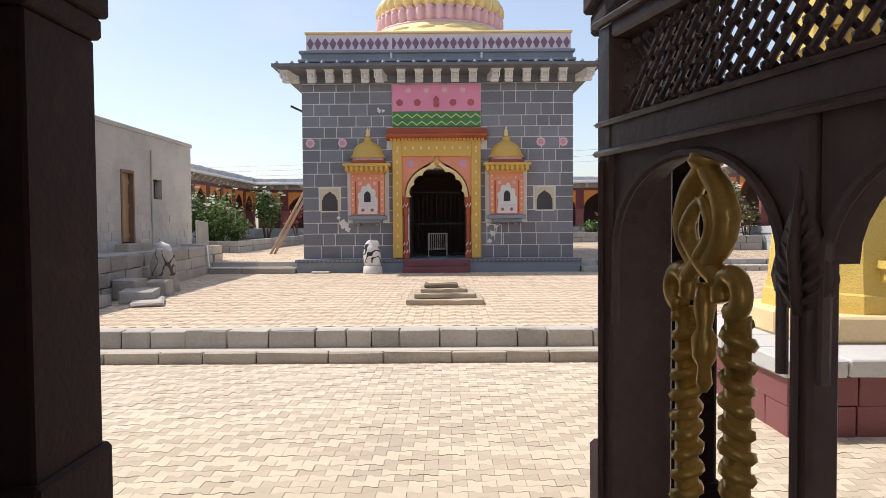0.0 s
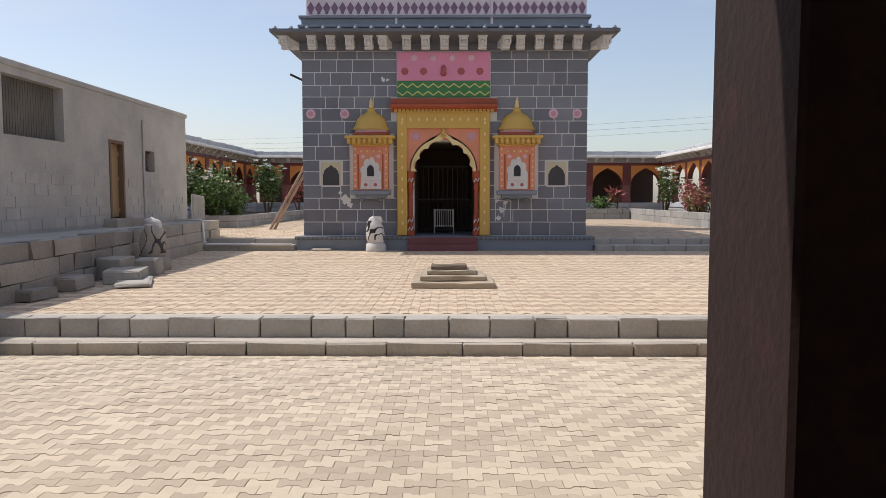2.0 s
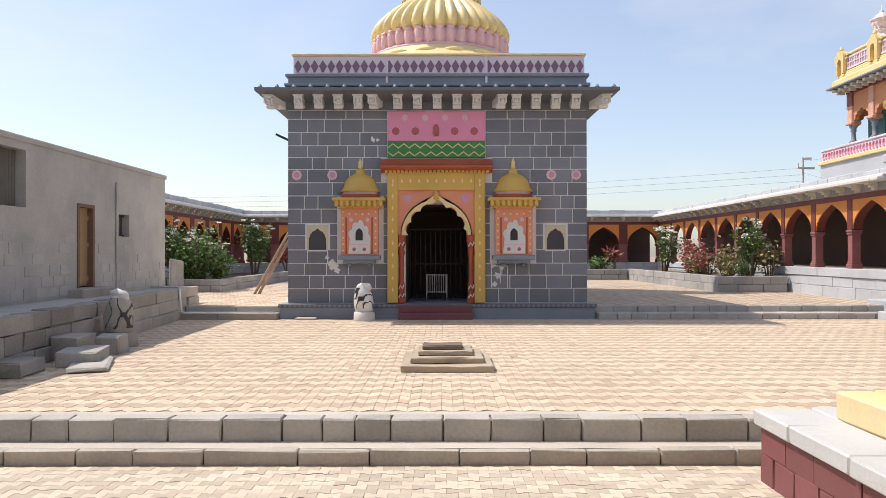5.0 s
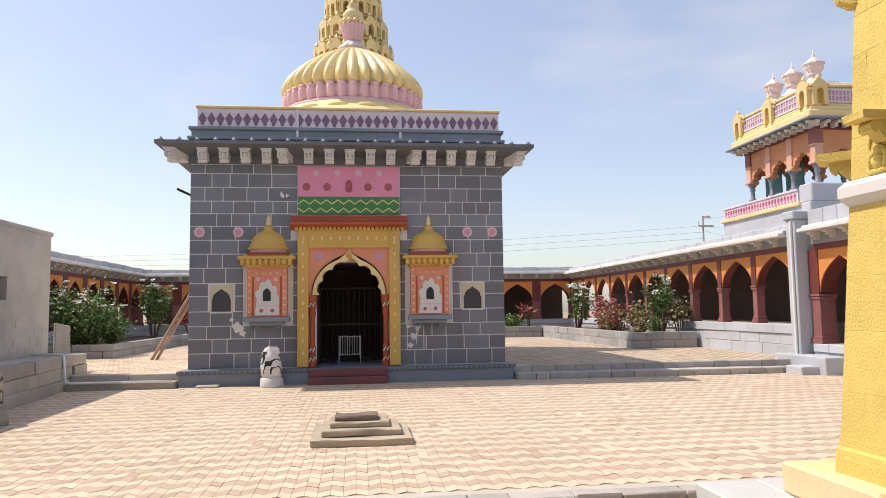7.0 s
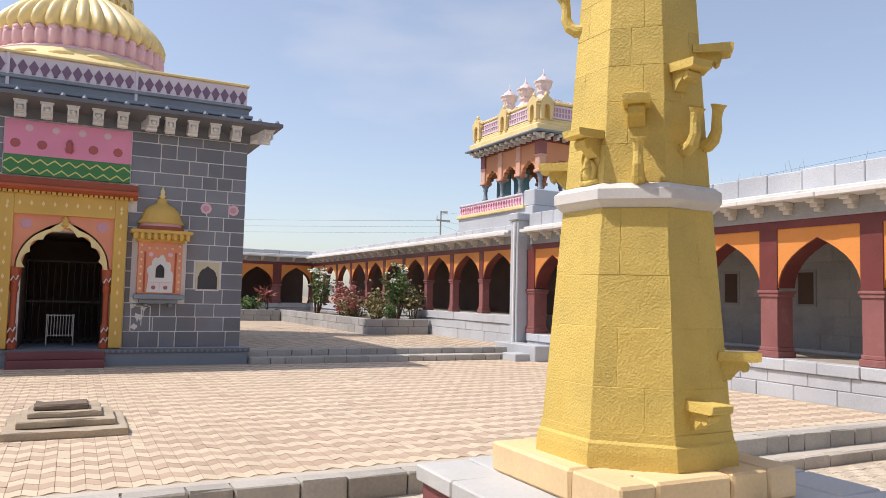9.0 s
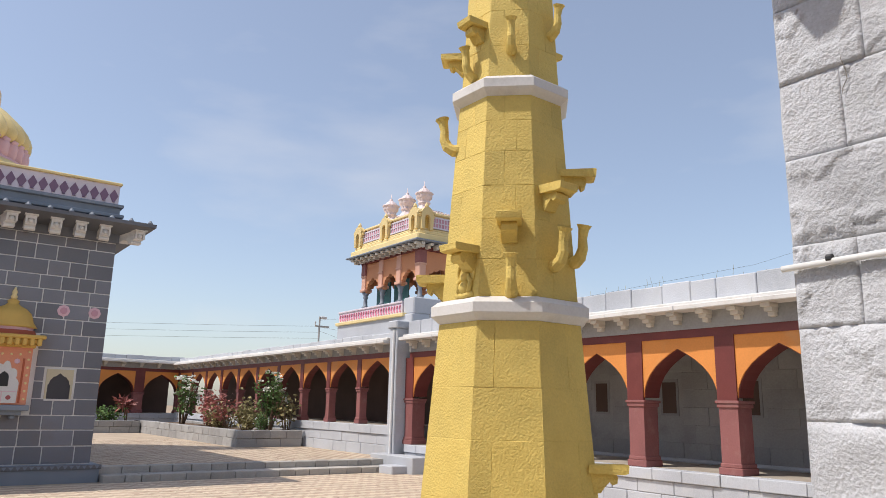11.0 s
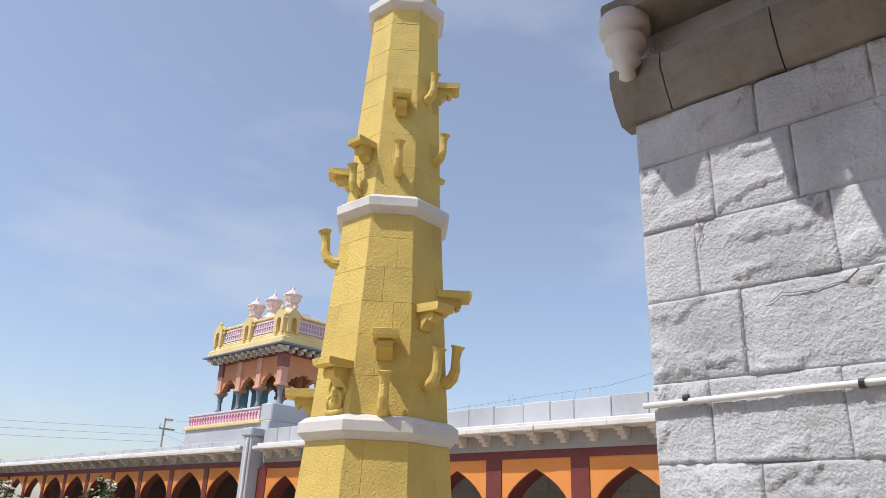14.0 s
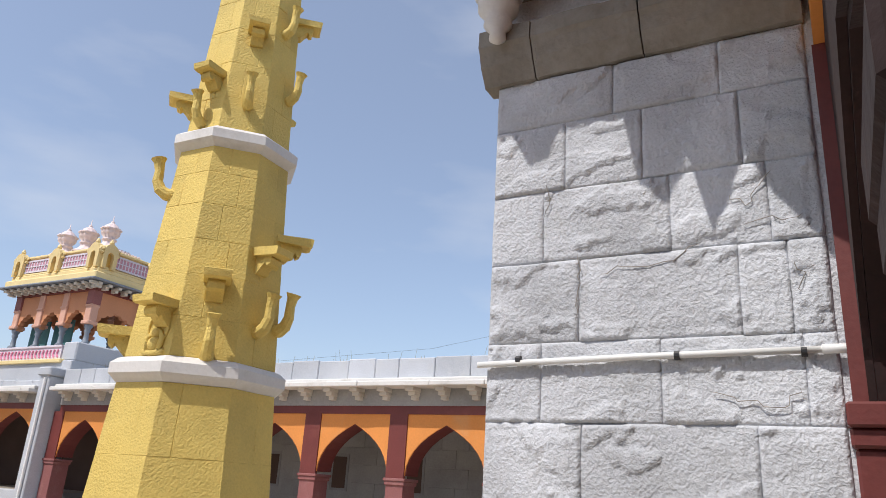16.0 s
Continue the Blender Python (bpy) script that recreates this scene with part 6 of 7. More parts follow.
shrub("flowering_tree", 10.75, 25.7, 0.74, 2.15, 0.5, 9, 620, 0.15, M["leaf"], "leafy green frangipani with white flower heads", 1, 46, low=0.35, category="tree")
shrub("flowering_tree", 9.95, 32.8, 0.74, 2.55, 0.55, 8, 520, 0.16, M["leaf"], "tall green frangipani with white flower heads", 2, 40, low=0.25, category="tree")
shrub("red_shrub", 10.3, 30.6, 0.74, 1.4, 0.7, 9, 620, 0.17, M["leaf_red"], "reddish leaved shrub in the planting bed", 3, low=0.2)
shrub("green_shrub", 10.1, 28.3, 0.74, 0.95, 0.7, 12, 380, 0.15, M["leaf_dry"], "olive green low shrub in the planting bed", 4, low=0.05)
shrub("green_shrub", 10.5, 27.1, 0.74, 1.15, 0.75, 12, 330, 0.17, M["leaf_dry"], "mixed olive and green shrub in the planting bed", 5, low=0.05)
shrub("green_shrub", 10.2, 26.2, 0.74, 0.85, 0.5, 10, 240, 0.14, M["leaf_dry"], "small olive shrub in the planting bed", 15, low=0.05)
shrub("red_shrub", 10.05, 27.6, 0.74, 1.25, 0.45, 6, 90, 0.26, M["leaf_red"], "sparse brownish red leaved plant in the planting bed", 25, low=0.5, width=0.2)
shrub("round_bush", 10.28, 25.25, 0.74, 0.72, 0.26, 14, 900, 0.05, M["leaf"], "small clipped dark green bush", 6, low=0.0, width=0.45)
shrub("sparse_shrub", 11.25, 25.3, 0.74, 1.25, 0.6, 9, 190, 0.17, M["leaf_dry"], "sparse olive leaved shrub with bare stems", 7, low=0.3)
shrub("red_shrub", 8.75, 36.9, 0.72, 1.7, 0.35, 3, 130, 0.42, M["leaf_red"], "slim plant with a tuft of reddish leaves", 8, low=0.9, width=0.14)
shrub("green_shrub", 8.0, 36.9, 0.72, 0.9, 0.6, 8, 300, 0.18, M["leaf"], "small dark green shrub before the arcade", 9)
shrub("flowering_bush", -8.75, 26.4, 0.64, 2.25, 1.15, 24, 3000, 0.15, M["leaf"], "large dense green bush with white flowers", 10, 45, low=0.05)
shrub("green_shrub", -7.95, 26.9, 0.64, 1.15, 0.55, 12, 800, 0.13, M["leaf"], "green side bush in the planting bed", 13, low=0.0)
shrub("flowering_tree", -8.6, 34.2, 0.64, 2.9, 0.6, 8, 800, 0.18, M["leaf"], "tall green shrub with white flowers near the corner", 11, 26, low=0.3, category="tree")
shrub("red_shrub", -7.6, 36.6, 0.64, 1.6, 0.4, 4, 160, 0.36, M["leaf_red"], "tuft of reddish leaves beside the rear arcade", 12, low=0.7, width=0.16)

# pole leaning on the temple wall
for k, dx in enumerate((0.0, 0.13)):
    solid("leaning_plank", tube(bmesh.new(), [(-5.95 + dx, 24.0 + 0.05 * k, 0.3), (-4.9 + dx, 24.05 + 0.05 * k, 2.2), (-3.82 + dx * 0.3, 24.1 + 0.05 * k, 4.2)], 0.045, 6), M["timber_pale"], "long weathered timber leaning on the temple wall", "plank", "leaning timbers")


# ---- roof pavilion over the east gallery ----
pv = thing("roof_pavilion", (13.8, 20.9, 3.7), "orange arcaded roof pavilion with a yellow moulded roof", "pavilion")
VX0, VX1, VY0, VY1 = 12.40, 14.2, 19.10, 22.6
BY1 = 23.1         # north end of the podium
part("podium", cube(VX0 - 0.55, VY0 - 0.5, 3.6, VX1 + 0.4, BY1, 4.36, bevel=0.02), M["stone_blue"], pv, "pale grey podium")
part("podium_band", cube(VX0 - 0.62, VY0 - 0.1, 4.3, VX1 + 0.4, BY1 + 0.04, 4.40, bevel=0.015), M["cream"], pv, "cream band")
rail = part("balustrade", cube(VX0 - 0.50, VY0 + 0.1, 4.40, VX0 - 0.44, BY1, 4.74), M["lilac"], pv, "pale lilac pierced balustrade")
for i in range(25):
    y = VY0 + 0.2 + i * 0.152
    bm = bmesh.new()
    tube(bm, [(VX0 - 0.515, y, 4.46), (VX0 - 0.515, y + 0.05, 4.56), (VX0 - 0.515, y + 0.01, 4.66)], 0.026, 6)
    part("scroll", bm, M["pink"], rail)
part("rail_cap", cube(VX0 - 0.53, VY0 + 0.1, 4.72, VX0 - 0.4, BY1 + 0.02, 4.78, bevel=0.01), M["lilac"], pv)
part("south_block", cube(VX0 - 0.5, VY0 - 0.5, 4.36, VX1, VY0 + 0.05, 4.85, bevel=0.03), M["stone_blue"], pv)
part("floor", cube(VX0 - 0.4, VY0 - 0.3, 4.36, VX1 + 0.3, BY1 - 0.1, 4.46), M["stone_grey"], pv)


def pav_column(x, y):
    ob = part("column", cube(x - 0.12, y - 0.12, 5.55, x + 0.12, y + 0.12, 6.42, bevel=0.015), M["salmon_pale"], pv, "pale salmon square pier on a turned shaft")
    part("impost", cube(x - 0.16, y - 0.16, 5.46, x + 0.16, y + 0.16, 5.56, bevel=0.02), M["salmon_pale"], ob)
    part("upper_band", cube(x - 0.14, y - 0.14, 5.95, x + 0.14, y + 0.14, 6.02, bevel=0.015), M["salmon_pale"], ob)
    bm = bmesh.new()
    lathe(bm, [(0.17, 0), (0.17, 0.06), (0.10, 0.13), (0.13, 0.18), (0.075, 0.24), (0.06, 0.46), (0.09, 0.52), (0.07, 0.57), (0.11, 0.63), (0.12, 0.68), (0.10, 0.72)], x, y, 14, z0=4.76)
    part("shaft", bm, M["grey_mid"], ob, "grey turned shaft", True)
    part("foot", cube(x - 0.17, y - 0.17, 4.44, x + 0.17, y + 0.17, 4.77, bevel=0.02), M["lilac"], ob)
    return ob


nW = 3
ys = [VY0 + 0.13 + (VY1 - VY0 - 0.26) * i / nW for i in range(nW + 1)]
for y in ys:
    for x in (VX0 + 0.13, VX1 - 0.13):
        pav_column(x, y)
pav_column((VX0 + VX1) / 2, VY1 - 0.13)


def lobed(half, rise, n=9):
    pts = []
    for k in range(4 * n + 1):
        a = math.pi * k / (4 * n)
        rr = 1 - 0.10 * abs(math.sin(a * n))
        pts.append((-half * rr * math.cos(a), rise * (0.95 * rr * math.sin(a) + 0.12 * max(0, 1 - abs(k - 2 * n) / 3))))
    return pts


def pav_arch(origin, u, a, b, nm):
    half = (b - a) / 2 - 0.12
    c = (a + b) / 2
    ar = [(c + p, 5.42 + q) for p, q in lobed(half, 0.48)]
    bm = bmesh.new()
    extrude(bm, [(a, 5.42), *ar, (b, 5.42), (b, 6.42), (a, 6.42)], origin, u, (0, 0, 1), 0.14)
    bmesh.ops.recalc_face_normals(bm, faces=bm.faces)
    part(nm, bm, M["terracotta"], pv, "pale terracotta wall over a lobed arch")


for a, b in zip(ys, ys[1:]):
    pav_arch((VX0 + 0.06, 0, 0), (0, 1, 0), a, b, "arch_wall")
    pav_arch((VX1 - 0.2, 0, 0), (0, 1, 0), a, b, "arch_wall")
for y in (VY0 + 0.2, VY1 - 0.06):
    pav_arch((0, y, 0), (1, 0, 0), VX0 + 0.13, VX1 - 0.13, "arch_wall")
for x, y in ((VX0 + 0.13, VY0 + 0.13), (VX0 + 0.13, VY1 - 0.13), (VX1 - 0.13, VY0 + 0.13)):
    part("corner_pier", cube(x - 0.135, y - 0.135, 6.02, x + 0.135, y + 0.135, 6.42, bevel=0.01), M["rose_maroon"], pv, "dusty maroon corner pier")
for a, b in ((ys[1] + 0.12, ys[2] - 0.12), (ys[2] + 0.12, ys[3] - 0.12)):
    part("screen", cube(VX0 + 0.5, a, 4.46, VX0 + 0.54, b, 5.75), M["teal"], pv, "teal painted screen")
part("beam", cube(VX0 - 0.02, VY0 - 0.02, 6.40, VX1 + 0.02, VY1 + 0.02, 6.52, bevel=0.01), M["maroon"], pv)
part("eave", cube(VX0 - 0.42, VY0 - 0.42, 6.60, VX1 + 0.42, VY1 + 0.42, 6.65, bevel=0.01), M["grey_mid"], pv, "grey projecting eave")
for i in range(13):
    y = VY0 - 0.2 + i * 0.32
    part("eave_bracket", box(cube(VX0 - 0.34, y - 0.06, 6.5, VX0, y + 0.06, 6.58, bevel=0.01), VX0 - 0.2, y - 0.05, 6.43, VX0, y + 0.05, 6.5), M["bracket"], pv)
for i in range(7):
    x = VX0 - 0.1 + i * 0.315
    part("eave_bracket", box(cube(x - 0.06, VY0 - 0.34, 6.5, x + 0.06, VY0, 6.58, bevel=0.01), x - 0.05, VY0 - 0.2, 6.43, x + 0.05, VY0, 6.5), M["bracket"], pv)
part("roof_foot", box(cube(VX0 - 0.3, VY0 - 0.3, 6.66, VX1 + 0.3, VY1 + 0.3, 6.86, bevel=0.03), VX0 - 0.2, VY0 - 0.2, 6.86, VX1 + 0.2, VY1 + 0.2, 7.0, 0.03), M["cream"], pv, "cream stepped roof base")
part("attic", cube(VX0 - 0.1, VY0 - 0.1, 7.0, VX1 + 0.1, VY1 + 0.1, 7.55, bevel=0.02), M["pale_gold"], pv, "golden attic")
part("attic_cap", cube(VX0 - 0.16, VY0 - 0.16, 7.52, VX1 + 0.16, VY1 + 0.16, 7.60, bevel=0.02), M["cream"], pv)
part("attic_roll", tube(bmesh.new(), [(VX0 - 0.12, VY1 + 0.1, 7.02), (VX0 - 0.12, VY0 - 0.12, 7.02), (VX1 + 0.1, VY0 - 0.12, 7.02)], 0.06, 8), M["pale_gold"], pv)
VM = (VY0 + VY1) / 2
for a, b in ((VY0 + 0.28, VM - 0.26), (VM + 0.26, VY1 - 0.28)):
    pn = part("attic_panel", cube(VX0 - 0.14, a, 7.1, VX0 - 0.09, b, 7.46, bevel=0.01), M["rose_pale"], pv, "faded rose panel of pale bars")
    part("panel_frame", box(box(cube(VX0 - 0.16, a, 7.42, VX0 - 0.13, b, 7.47), VX0 - 0.16, a, 7.09, VX0 - 0.13, b, 7.14), VX0 - 0.16, a, 7.26, VX0 - 0.138, b, 7.285), M["lilac"], pn)
    for i in range(10):
        y = a + 0.04 + i * (b - a - 0.08) / 9
        part("bar", cube(VX0 - 0.155, y - 0.016, 7.13, VX0 - 0.137, y + 0.016, 7.43), M["lilac"], pn)
pn = part("attic_panel", cube(VX0 + 0.3, VY0 - 0.14, 7.1, VX1 - 0.3, VY0 - 0.09, 7.46, bevel=0.01), M["rose_pale"], pv, "faded rose panel of pale bars")
part("panel_frame", box(box(cube(VX0 + 0.3, VY0 - 0.16, 7.42, VX1 - 0.3, VY0 - 0.13, 7.47), VX0 + 0.3, VY0 - 0.16, 7.09, VX1 - 0.3, VY0 - 0.13, 7.14), VX0 + 0.3, VY0 - 0.16, 7.26, VX1 - 0.3, VY0 - 0.138, 7.285), M["lilac"], pn)
for i in range(11):
    x = VX0 + 0.35 + i * (VX1 - VX0 - 0.7) / 10
    part("bar", cube(x - 0.016, VY0 - 0.155, 7.13, x + 0.016, VY0 - 0.137, 7.43), M["lilac"], pn)


def niche_turret(x, y, u):
    """A golden niche on the attic under a round arched hood with side volutes; u runs along its face."""
    u = Vector(u)
    out = Vector((u.y, -u.x, 0))
    o_ = Vector((x, y, 7.0))
    bm = bmesh.new()
    arc = [(-0.10 * math.cos(math.pi * k / 8), 0.34 + 0.12 * math.sin(math.pi * k / 8)) for k in range(9)]
    hood = [(0.23 * math.cos(math.pi * k / 10), 0.44 + 0.27 * math.sin(math.pi * k / 10)) for k in range(11)]
    extrude(bm, [(-0.21, 0), (-0.10, 0), *arc, (0.10, 0), (0.21, 0), *hood], o_, u, (0, 0, 1), 0.16)
    for sd in (-1, 1):
        c_ = o_ + u * 0.25 * sd + out * 0.08 + Vector((0, 0, 0.5))
        tube(bm, [c_ + u * 0.07 * math.cos(t_ * 0.8) + Vector((0, 0, 0.08 * math.sin(t_ * 0.8))) for t_ in range(8)], 0.045, 6)
    top = o_ + out * 0.08 + Vector((0, 0, 0.7))
    tube(bm, [top, top + Vector((0, 0, 0.05)), top + Vector((0, 0, 0.1)), top + Vector((0, 0, 0.16))], [0.05, 0.07, 0.05, 0.01], 8)
    bmesh.ops.recalc_face_normals(bm, faces=bm.faces)
    tr = part("turret", bm, M["pale_gold"], pv, "golden arched niche turret")
    bm = bmesh.new()
    extrude(bm, [(-0.1, 0), (0.1, 0), *arc[::-1]], o_ + out * 0.01, u, (0, 0, 1), 0.02)
    bmesh.ops.recalc_face_normals(bm, faces=bm.faces)
    part("niche", bm, M["yellow"], tr)


for y in (VY0 + 0.06, VM, VY1 - 0.06):
    niche_turret(VX0 - 0.10, y, (0, -1, 0))
for x in (VX0 + 0.08, VX1 - 0.06):
    niche_turret(x, VY0 - 0.10, (1, 0, 0))
# vaulted cream roof with beaded ridges
bm = bmesh.new()
XM = (VX0 + VX1) / 2 - 0.28
loops = []
for inset, z in ((0.0, 7.52), (0.1, 7.64), (0.28, 7.76), (0.5, 7.84), (0.68, 7.88)):
    loops.append([bm.verts.new(p) for p in ((VX0 + inset, VY0 + inset, z), (VX1 - inset - 0.1, VY0 + inset, z), (VX1 - inset - 0.1, VY1 - inset, z), (VX0 + inset, VY1 - inset, z))])
for p, q in zip(loops, loops[1:]):
    for i in range(4):
        bm.faces.new((p[i], p[(i + 1) % 4], q[(i + 1) % 4], q[i]))
bm.faces.new(loops[-1])
bmesh.ops.recalc_face_normals(bm, faces=bm.faces)
part("roof", bm, M["pale_gold"], pv, "cream vaulted roof")
for inset, z in ((0.06, 7.6), (0.24, 7.74), (0.46, 7.84)):
    bm = bmesh.new()
    n_ = int((VY1 - VY0 - 2 * inset) / 0.11)
    for i in range(n_ + 1):
        bmesh.ops.create_icosphere(bm, subdivisions=1, radius=0.05, matrix=Matrix.Translation((VX0 + inset, VY0 + inset + i * 0.11, z)))
    for i in range(int((VX1 - VX0 - 2 * inset) / 0.11)):
        bmesh.ops.create_icosphere(bm, subdivisions=1, radius=0.05, matrix=Matrix.Translation((VX0 + inset + i * 0.11, VY0 + inset, z)))
    tagged(part("roof_beading", bm, M["blush"], pv, "pale pink beading"), kind="stuff")
for y in (VY0 + 0.75, VM, VY1 - 0.75):
    bm = bmesh.new()
    lathe(bm, [(0.38, 0), (0.36, 0.05), (0.25, 0.12), (0.17, 0.22), (0.16, 0.28), (0.20, 0.31), (0.20, 0.35), (0.16, 0.38), (0.24, 0.48), (0.26, 0.56), (0.25, 0.6), (0.29, 0.63), (0.29, 0.67), (0.20, 0.70), (0.18, 0.76), (0.09, 0.83), (0.05, 0.86), (0.06, 0.89), (0.015, 0.93), (0.008, 1.08)], XM, y, 40, 10, 0.10, z0=7.80)
    part("finial", bm, M["blush"], pv, "pale pink ringed pot finial", True)


# ---- utility pole and wires beyond the roofs ----
pole = thing("utility_pole", (22.2, 45, 0), "thin grey utility pole with cross arm and lamp", "utility pole")
part("post", tube(bmesh.new(), [(22.2, 45, -0.5), (22.2, 45, 7.45)], 0.06, 8), M["concrete"], pole)
part("cross_arm", cube(21.9, 44.95, 6.75, 22.9, 45.05, 6.85), M["concrete"], pole)
part("lamp", cube(22.25, 44.9, 7.3, 22.7, 45.1, 7.47, bevel=0.03), M["white"], pole, "small white lamp")
part("insulator", tube(bmesh.new(), [(21.9, 45, 6.85), (21.9, 45, 7.1)], 0.05, 6), M["white"], pole)
for z0 in (6.8, 6.4, 6.0):
    pts = [Vector((22.2, 45, z0)).lerp(Vector((-60, 75, z0 + 1.2)), t) - Vector((0, 0, 1.2 * 4 * t * (1 - t))) for t in [i / 14 for i in range(15)]]
    solid("overhead_wire", tube(bmesh.new(), pts, 0.006, 4), M["iron"], "thin overhead electric wire from the pole", "wire", "overhead wires")
for z0, dz in ((6.75, -0.9), (6.5, -1.7)):
    solid("overhead_wire", tube(bmesh.new(), [(22.2, 45, z0), (24, 40, z0 + dz), (27, 32, z0 + dz - 0.2)], 0.006, 4), M["iron"], "thin overhead electric wire from the pole", "wire", "overhead wires")
solid("overhead_wire", tube(bmesh.new(), [(22.2, 45, 7.2), (24, 26, 6.5), (24, 15, 6.9), (24, 0, 9.2), (24, -60, 20), (24, -70, -0.5)], 0.004, 4), M["iron"], "thin overhead electric wire behind the gallery", "wire", "overhead wires")
bm = bmesh.new()
rg = random.Random(17)
for i in range(90):
    y = rg.uniform(2, 18)
    x = XG + 0.25 + rg.uniform(0, 0.4)
    tube(bm, [(x, y, 4.0), (x + rg.uniform(-0.05, 0.05), y + rg.uniform(-0.1, 0.1), 4.1 + rg.uniform(0.05, 0.28))], 0.003, 3)
tagged(solid("dry_grass", bm, M["leaf_dry"], "thin dry grass on the gallery roof", "grass"), kind="stuff")


# ---- carved gate leaf ----
HX, HY = 0.47, -0.36
U = Vector((0.236, -0.972, 0)).normalized()
N_ = U.cross(Vector((0, 0, 1)))
leafT = thing("gate_leaf", (HX + 0.1, HY - 0.4, -0.05), "open dark brown wooden gate leaf with arches and lattice", "gate")


def lp(s, z, d=0.0):
    return Vector((HX, HY, 0)) + U * s + N_ * d + Vector((0, 0, z))


def bar(s0, s1, z0, z1, d0=-0.022, d1=0.022, bevel=0.004):
    bm = cube(s0, d0, z0, s1, d1, z1, bevel=bevel)
    mt = Matrix.Translation((HX, HY, 0)) @ Matrix(((U.x, N_.x, 0, 0), (U.y, N_.y, 0, 0), (0, 0, 1, 0), (0, 0, 0, 1)))
    bmesh.ops.transform(bm, matrix=mt, verts=bm.verts)
    bmesh.ops.recalc_face_normals(bm, faces=bm.faces)
    return bm


LW = 0.84
MID = 0.388
part("stile", bar(-0.004, 0.034, 0.0, 1.6, -0.072), M["wood_paint"], leafT)
part("stile", bar(LW - 0.045, LW, 0.0, 1.6), M["wood_paint"], leafT)
part("stile_bead", bar(0.010, 0.018, 0.02, 1.42, 0.02, 0.030), M["wood_paint"], leafT)
for z0, z1 in ((0.0, 0.12), (1.43, 1.468), (1.578, 1.602)):
    part("rail", bar(0.034, LW - 0.045, z0, z1), M["wood_paint"], leafT)
part("rail_bead", bar(-0.004, LW, 1.424, 1.432, 0.02, 0.032), M["wood_paint"], leafT)
part("rail_bead", bar(-0.004, LW, 1.464, 1.471, 0.02, 0.030), M["wood_paint"], leafT)
part("rail_bead", bar(-0.004, LW, 1.597, 1.606, 0.02, 0.034), M["wood_paint"], leafT)
part("mullion", bar(MID - 0.014, MID + 0.014, 0.12, 1.432, -0.010), M["wood_paint"], leafT)
part("mullion_bead", bar(MID - 0.003, MID + 0.003, 0.12, 1.27, 0.02, 0.028), M["wood_paint"], leafT)
for a, b in ((0.034, MID - 0.017), (MID + 0.017, LW - 0.045)):
    half, c = (b - a) / 2, (a + b) / 2
    out = [(a, 1.30)] + [(c - half * 0.95 * math.cos(math.pi * k / 20), 1.30 + 0.112 * math.sin(math.pi * k / 20)) for k in range(21)] + [(b, 1.30), (b, 1.431), (a, 1.431)]
    bm = bmesh.new()
    extrude(bm, out, lp(0, 0, -0.015), U, (0, 0, 1), 0.03)
    bmesh.ops.recalc_face_normals(bm, faces=bm.faces)
    part("arch_panel", bm, M["wood_paint"], leafT)
    part("arch_bead", tube(bmesh.new(), [lp(a + 0.008, 1.2, 0.018)] + [lp(p, q, 0.018) for p, q in out[1:22]] + [lp(b - 0.008, 1.2, 0.018)], 0.0055, 6), M["wood_paint"], leafT)
# lattice of crossing bars with knobs at the crossings
zl0, zl1 = 1.468, 1.578
for i in range(-5, 34):
    for sgn in (1, -1):
        s0 = 0.034 + i * 0.0275
        s1 = s0 + sgn * 0.11
        if min(s0, s1) < 0.034 or max(s0, s1) > LW - 0.045:
            continue
        part("lattice_bar", tube(bmesh.new(), [lp(s0, zl0, 0.004 * sgn), lp(s1, zl1, 0.004 * sgn)], 0.0044, 6), M["wood_paint"], leafT)
bm = bmesh.new()
for i in range(28):
    for j in range(4):
        s = 0.048 + i * 0.0275
        if s < LW - 0.05:
            bmesh.ops.create_icosphere(bm, subdivisions=1, radius=0.0065, matrix=Matrix.Translation(lp(s, zl0 + 0.014 + j * 0.0275, 0.006)))
tagged(part("lattice_knob", bm, M["wood_paint"], leafT), kind="stuff")
# leaf ornament on the mullion
bm = bmesh.new()
half_leaf = [(0.0, 1.256), (0.018, 1.262), (0.036, 1.274), (0.042, 1.288), (0.037, 1.302), (0.028, 1.318), (0.018, 1.336), (0.009, 1.352), (0.004, 1.366), (0.0, 1.384)]
extrude(bm, [(MID + 0.85 * a, b) for a, b in half_leaf] + [(MID - 0.85 * a, b) for a, b in half_leaf[-2:0:-1]], lp(0, 0, 0.022), U, (0, 0, 1), -0.010)
for k in range(7):
    z0, w = 1.270 + 0.012 * k, (0.027, 0.030, 0.026, 0.021, 0.016, 0.011, 0.006)[k]
    for sgn in (-1, 1):
        tube(bm, [lp(MID, z0 - 0.006, 0.022), lp(MID + sgn * w * 0.6, z0 + 0.003, 0.022), lp(MID + sgn * w, z0 + 0.011, 0.021)], [0.003, 0.0032, 0.002], 6)
tube(bm, [lp(MID, 1.256, 0.022), lp(MID, 1.31, 0.028), lp(MID, 1.384, 0.02)], [0.006, 0.006, 0.002], 6)
bmesh.ops.recalc_face_normals(bm, faces=bm.faces)
part("leaf_ornament", bm, M["wood_paint"], leafT, "carved leaf ornament", True)
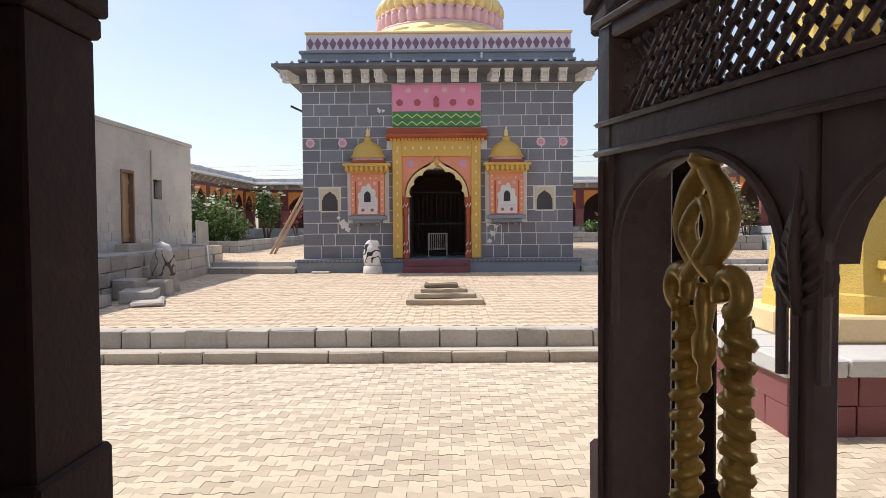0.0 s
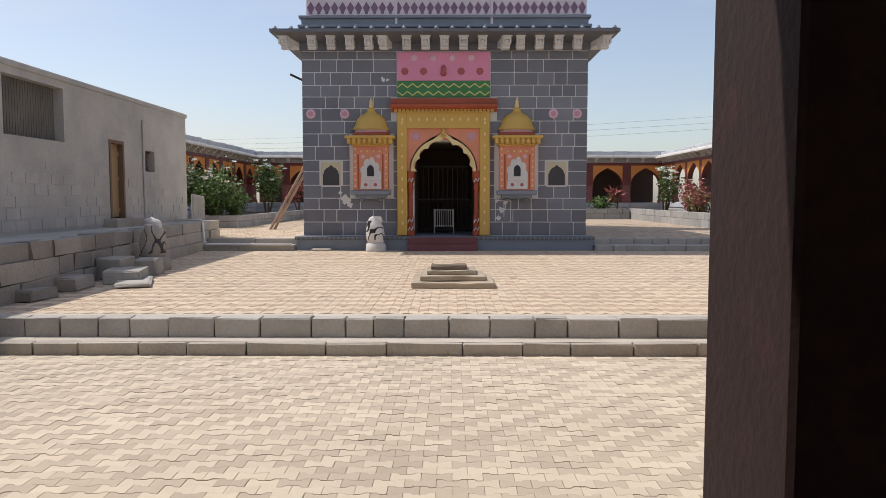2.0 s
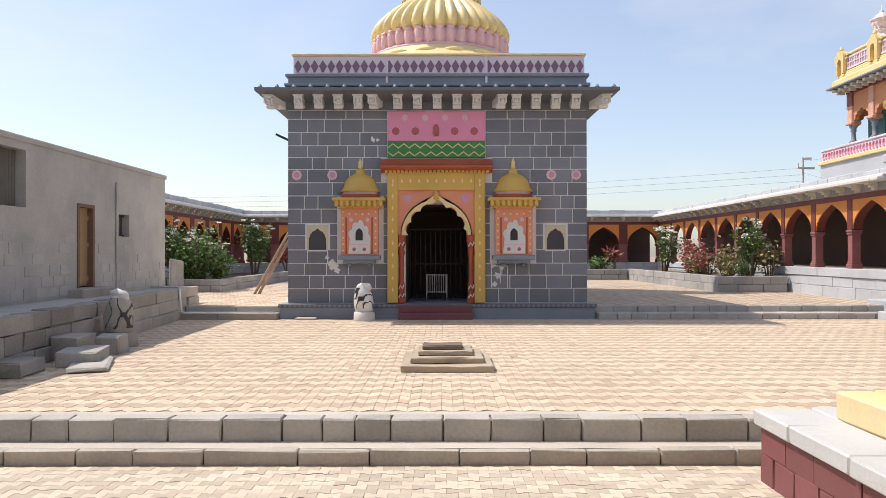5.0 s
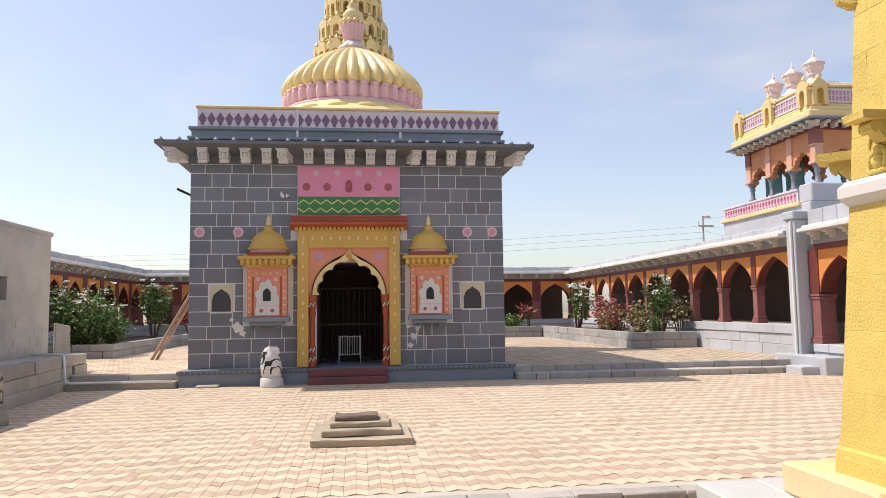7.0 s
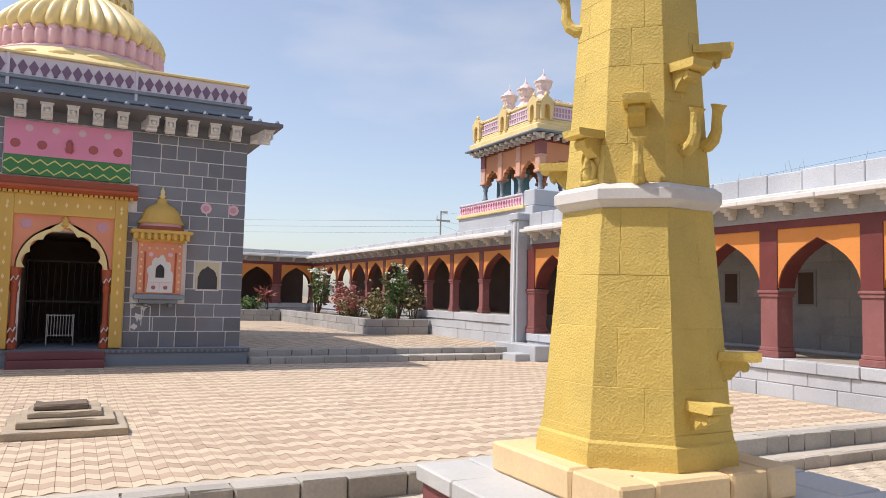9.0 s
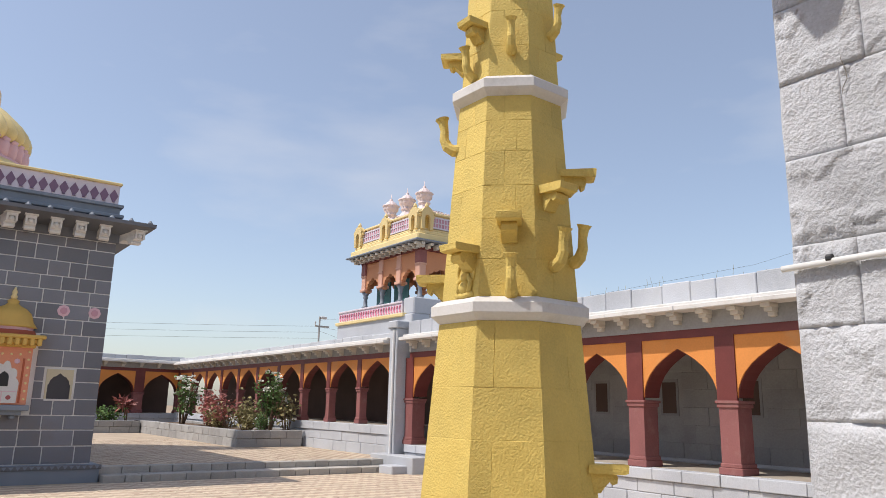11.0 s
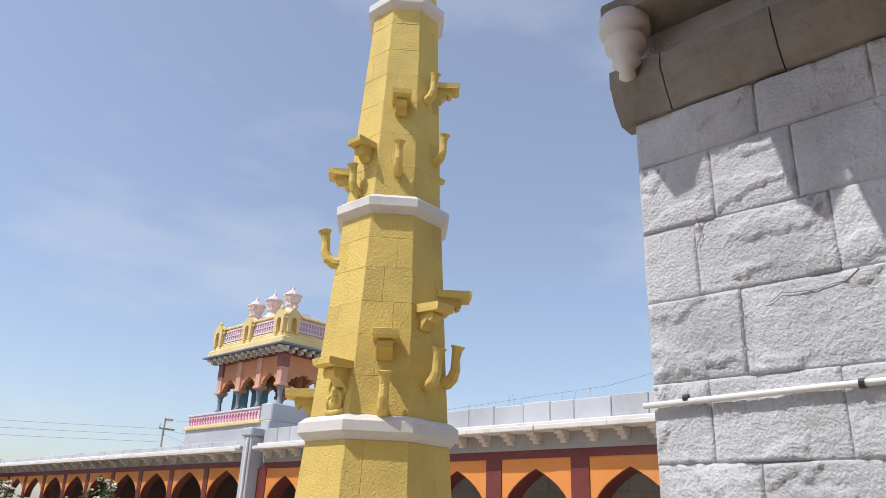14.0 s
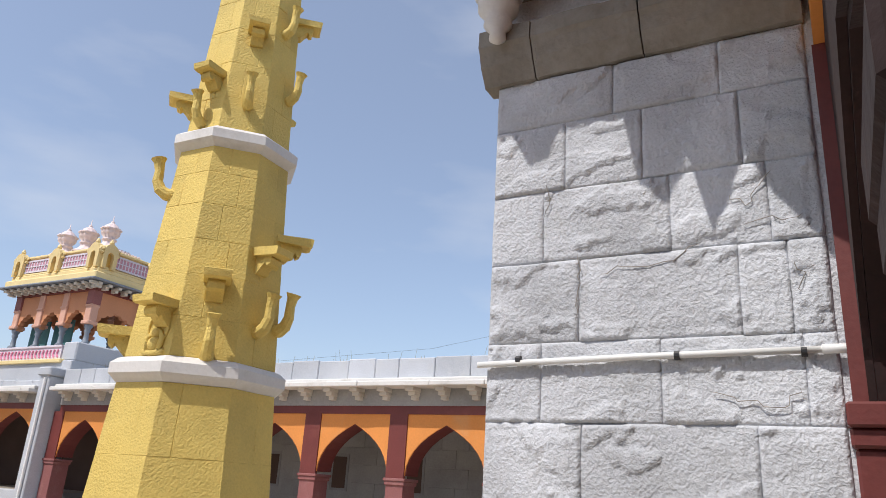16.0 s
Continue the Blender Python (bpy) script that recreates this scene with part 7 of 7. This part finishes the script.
# gilt twin column with intertwined serpents
def flowing(pts, radii, n=5):
    """Points and radii of a rounded line through the given ones."""
    p = [pts[0] * 2 - pts[1], *pts, pts[-1] * 2 - pts[-2]]
    out, rad = [], []
    for i in range(1, len(p) - 2):
        for k in range(n):
            t = k / n
            out.append(0.5 * (2 * p[i] + (p[i + 1] - p[i - 1]) * t + (2 * p[i - 1] - 5 * p[i] + 4 * p[i + 1] - p[i + 2]) * t * t + (3 * p[i] - p[i - 1] - 3 * p[i + 1] + p[i + 2]) * t ** 3))
            rad.append(radii[i - 1] + (radii[i] - radii[i - 1]) * t)
    return out + [pts[-1]], rad + [radii[-1]]


c = 0.229
for sgn in (-1, 1):
    s = c + sgn * 0.046
    bm = bmesh.new()
    tube(bm, [lp(s, 0.15), lp(s, 1.24)], 0.0135, 12)
    wind = [lp(s + 0.0125 * math.cos(t_ * 0.6), 0.2 + t_ * 0.0022, 0.0125 * math.sin(t_ * 0.6) * sgn) for t_ in range(470)]
    tube(bm, wind, [0.0072 + 0.0012 * math.sin(t_ * 1.7) for t_ in range(470)], 6)
    part("twisted_shaft", bm, M["gold_wood"], leafT, "dull gold ringed shaft", True)
    bm = bmesh.new()
    pts = [lp(s + 0.017 * math.cos(t_), 1.262 + 0.019 * math.sin(t_), 0.008) for t_ in [math.pi * 1.5 + sgn * k * math.pi / 6 for k in range(11)]]
    tube(bm, *flowing(pts, [0.0115] * len(pts), 3), 10)
    part("scroll", bm, M["gold_wood"], leafT, "dull gold scroll", True)
    bm = bmesh.new()
    tube(bm, *flowing([lp(s - sgn * 0.006, 1.278, 0.008), lp(c + sgn * 0.012, 1.29, 0.01), lp(c + sgn * 0.032, 1.315, 0.009), lp(c + sgn * 0.037, 1.342, 0.008), lp(c + sgn * 0.026, 1.37, 0.008), lp(c + sgn * 0.008, 1.388, 0.008), lp(c, 1.404, 0.007)],
         [0.010, 0.012, 0.0135, 0.0145, 0.0135, 0.012, 0.013]), 12)
    part("serpent", bm, M["gold_wood"], leafT, "dull gold intertwined serpent", True)
    bm = bmesh.new()
    tube(bm, *flowing([lp(c - sgn * 0.03, 1.272, 0.013), lp(c, 1.296, 0.015), lp(c + sgn * 0.024, 1.325, 0.015), lp(c + sgn * 0.01, 1.352, 0.013), lp(c - sgn * 0.009, 1.362, 0.012)], [0.008, 0.0095, 0.0095, 0.0075, 0.004]), 12)
    part("serpent", bm, M["gold_wood"], leafT, "dull gold intertwined serpent", True)
bm = bmesh.new()
p = lp(c, 0, 0.008)
lathe(bm, [(0.003, 1.152), (0.009, 1.162), (0.007, 1.18), (0.013, 1.19), (0.014, 1.21), (0.008, 1.222), (0.012, 1.245), (0.009, 1.27)], p.x, p.y, 12)
part("pendant", bm, M["gold_wood"], leafT, "dull gold pendant", True)
bm = bmesh.new()
bmesh.ops.create_icosphere(bm, subdivisions=2, radius=0.02, matrix=Matrix.Translation(lp(c, 1.402, 0.007)) @ Matrix.Diagonal((1, 1, 0.7, 1)))
part("bud", bm, M["gold_wood"], leafT, "dull gold bud", True)
# the other leaf, folded back against the far side
lf2 = thing("gate_leaf", (-0.6, -0.8, -0.05), "open grey brown gate leaf folded back in the porch", "gate")
part("leaf_board", cube(-0.66, -1.2, 0.0, -0.62, -0.4, 2.1, bevel=0.006), M["wood_old"], lf2)
for zz in (0.2, 1.0, 1.8):
    part("ledge", cube(-0.62, -1.18, zz, -0.6, -0.42, zz + 0.1, bevel=0.004), M["wood_old"], lf2)


# ---- single pavers before the gate ----
field = thing("paver_field", (0, 3.5, LOW), "interlocking cream and grey pavers before the gate", "paving", kind="structure")
light_me = paver_mesh("paver", M["paver_cream_low"])
dark_me = paver_mesh("paver", M["paver_grey_low"])
rv = random.Random(2)
for j in range(13, 30):
    for i in range(36, 53):
        ob = new("paver", light_me if is_light(i, j, 0.1, rv.random()) else dark_me)
        ob.parent = field
        ob.location = Vector((-8.0 + (i + 0.5 * (j % 2)) * PX, y_low + j * PY, LOW + rv.gauss(0, 0.0012))) - field.location
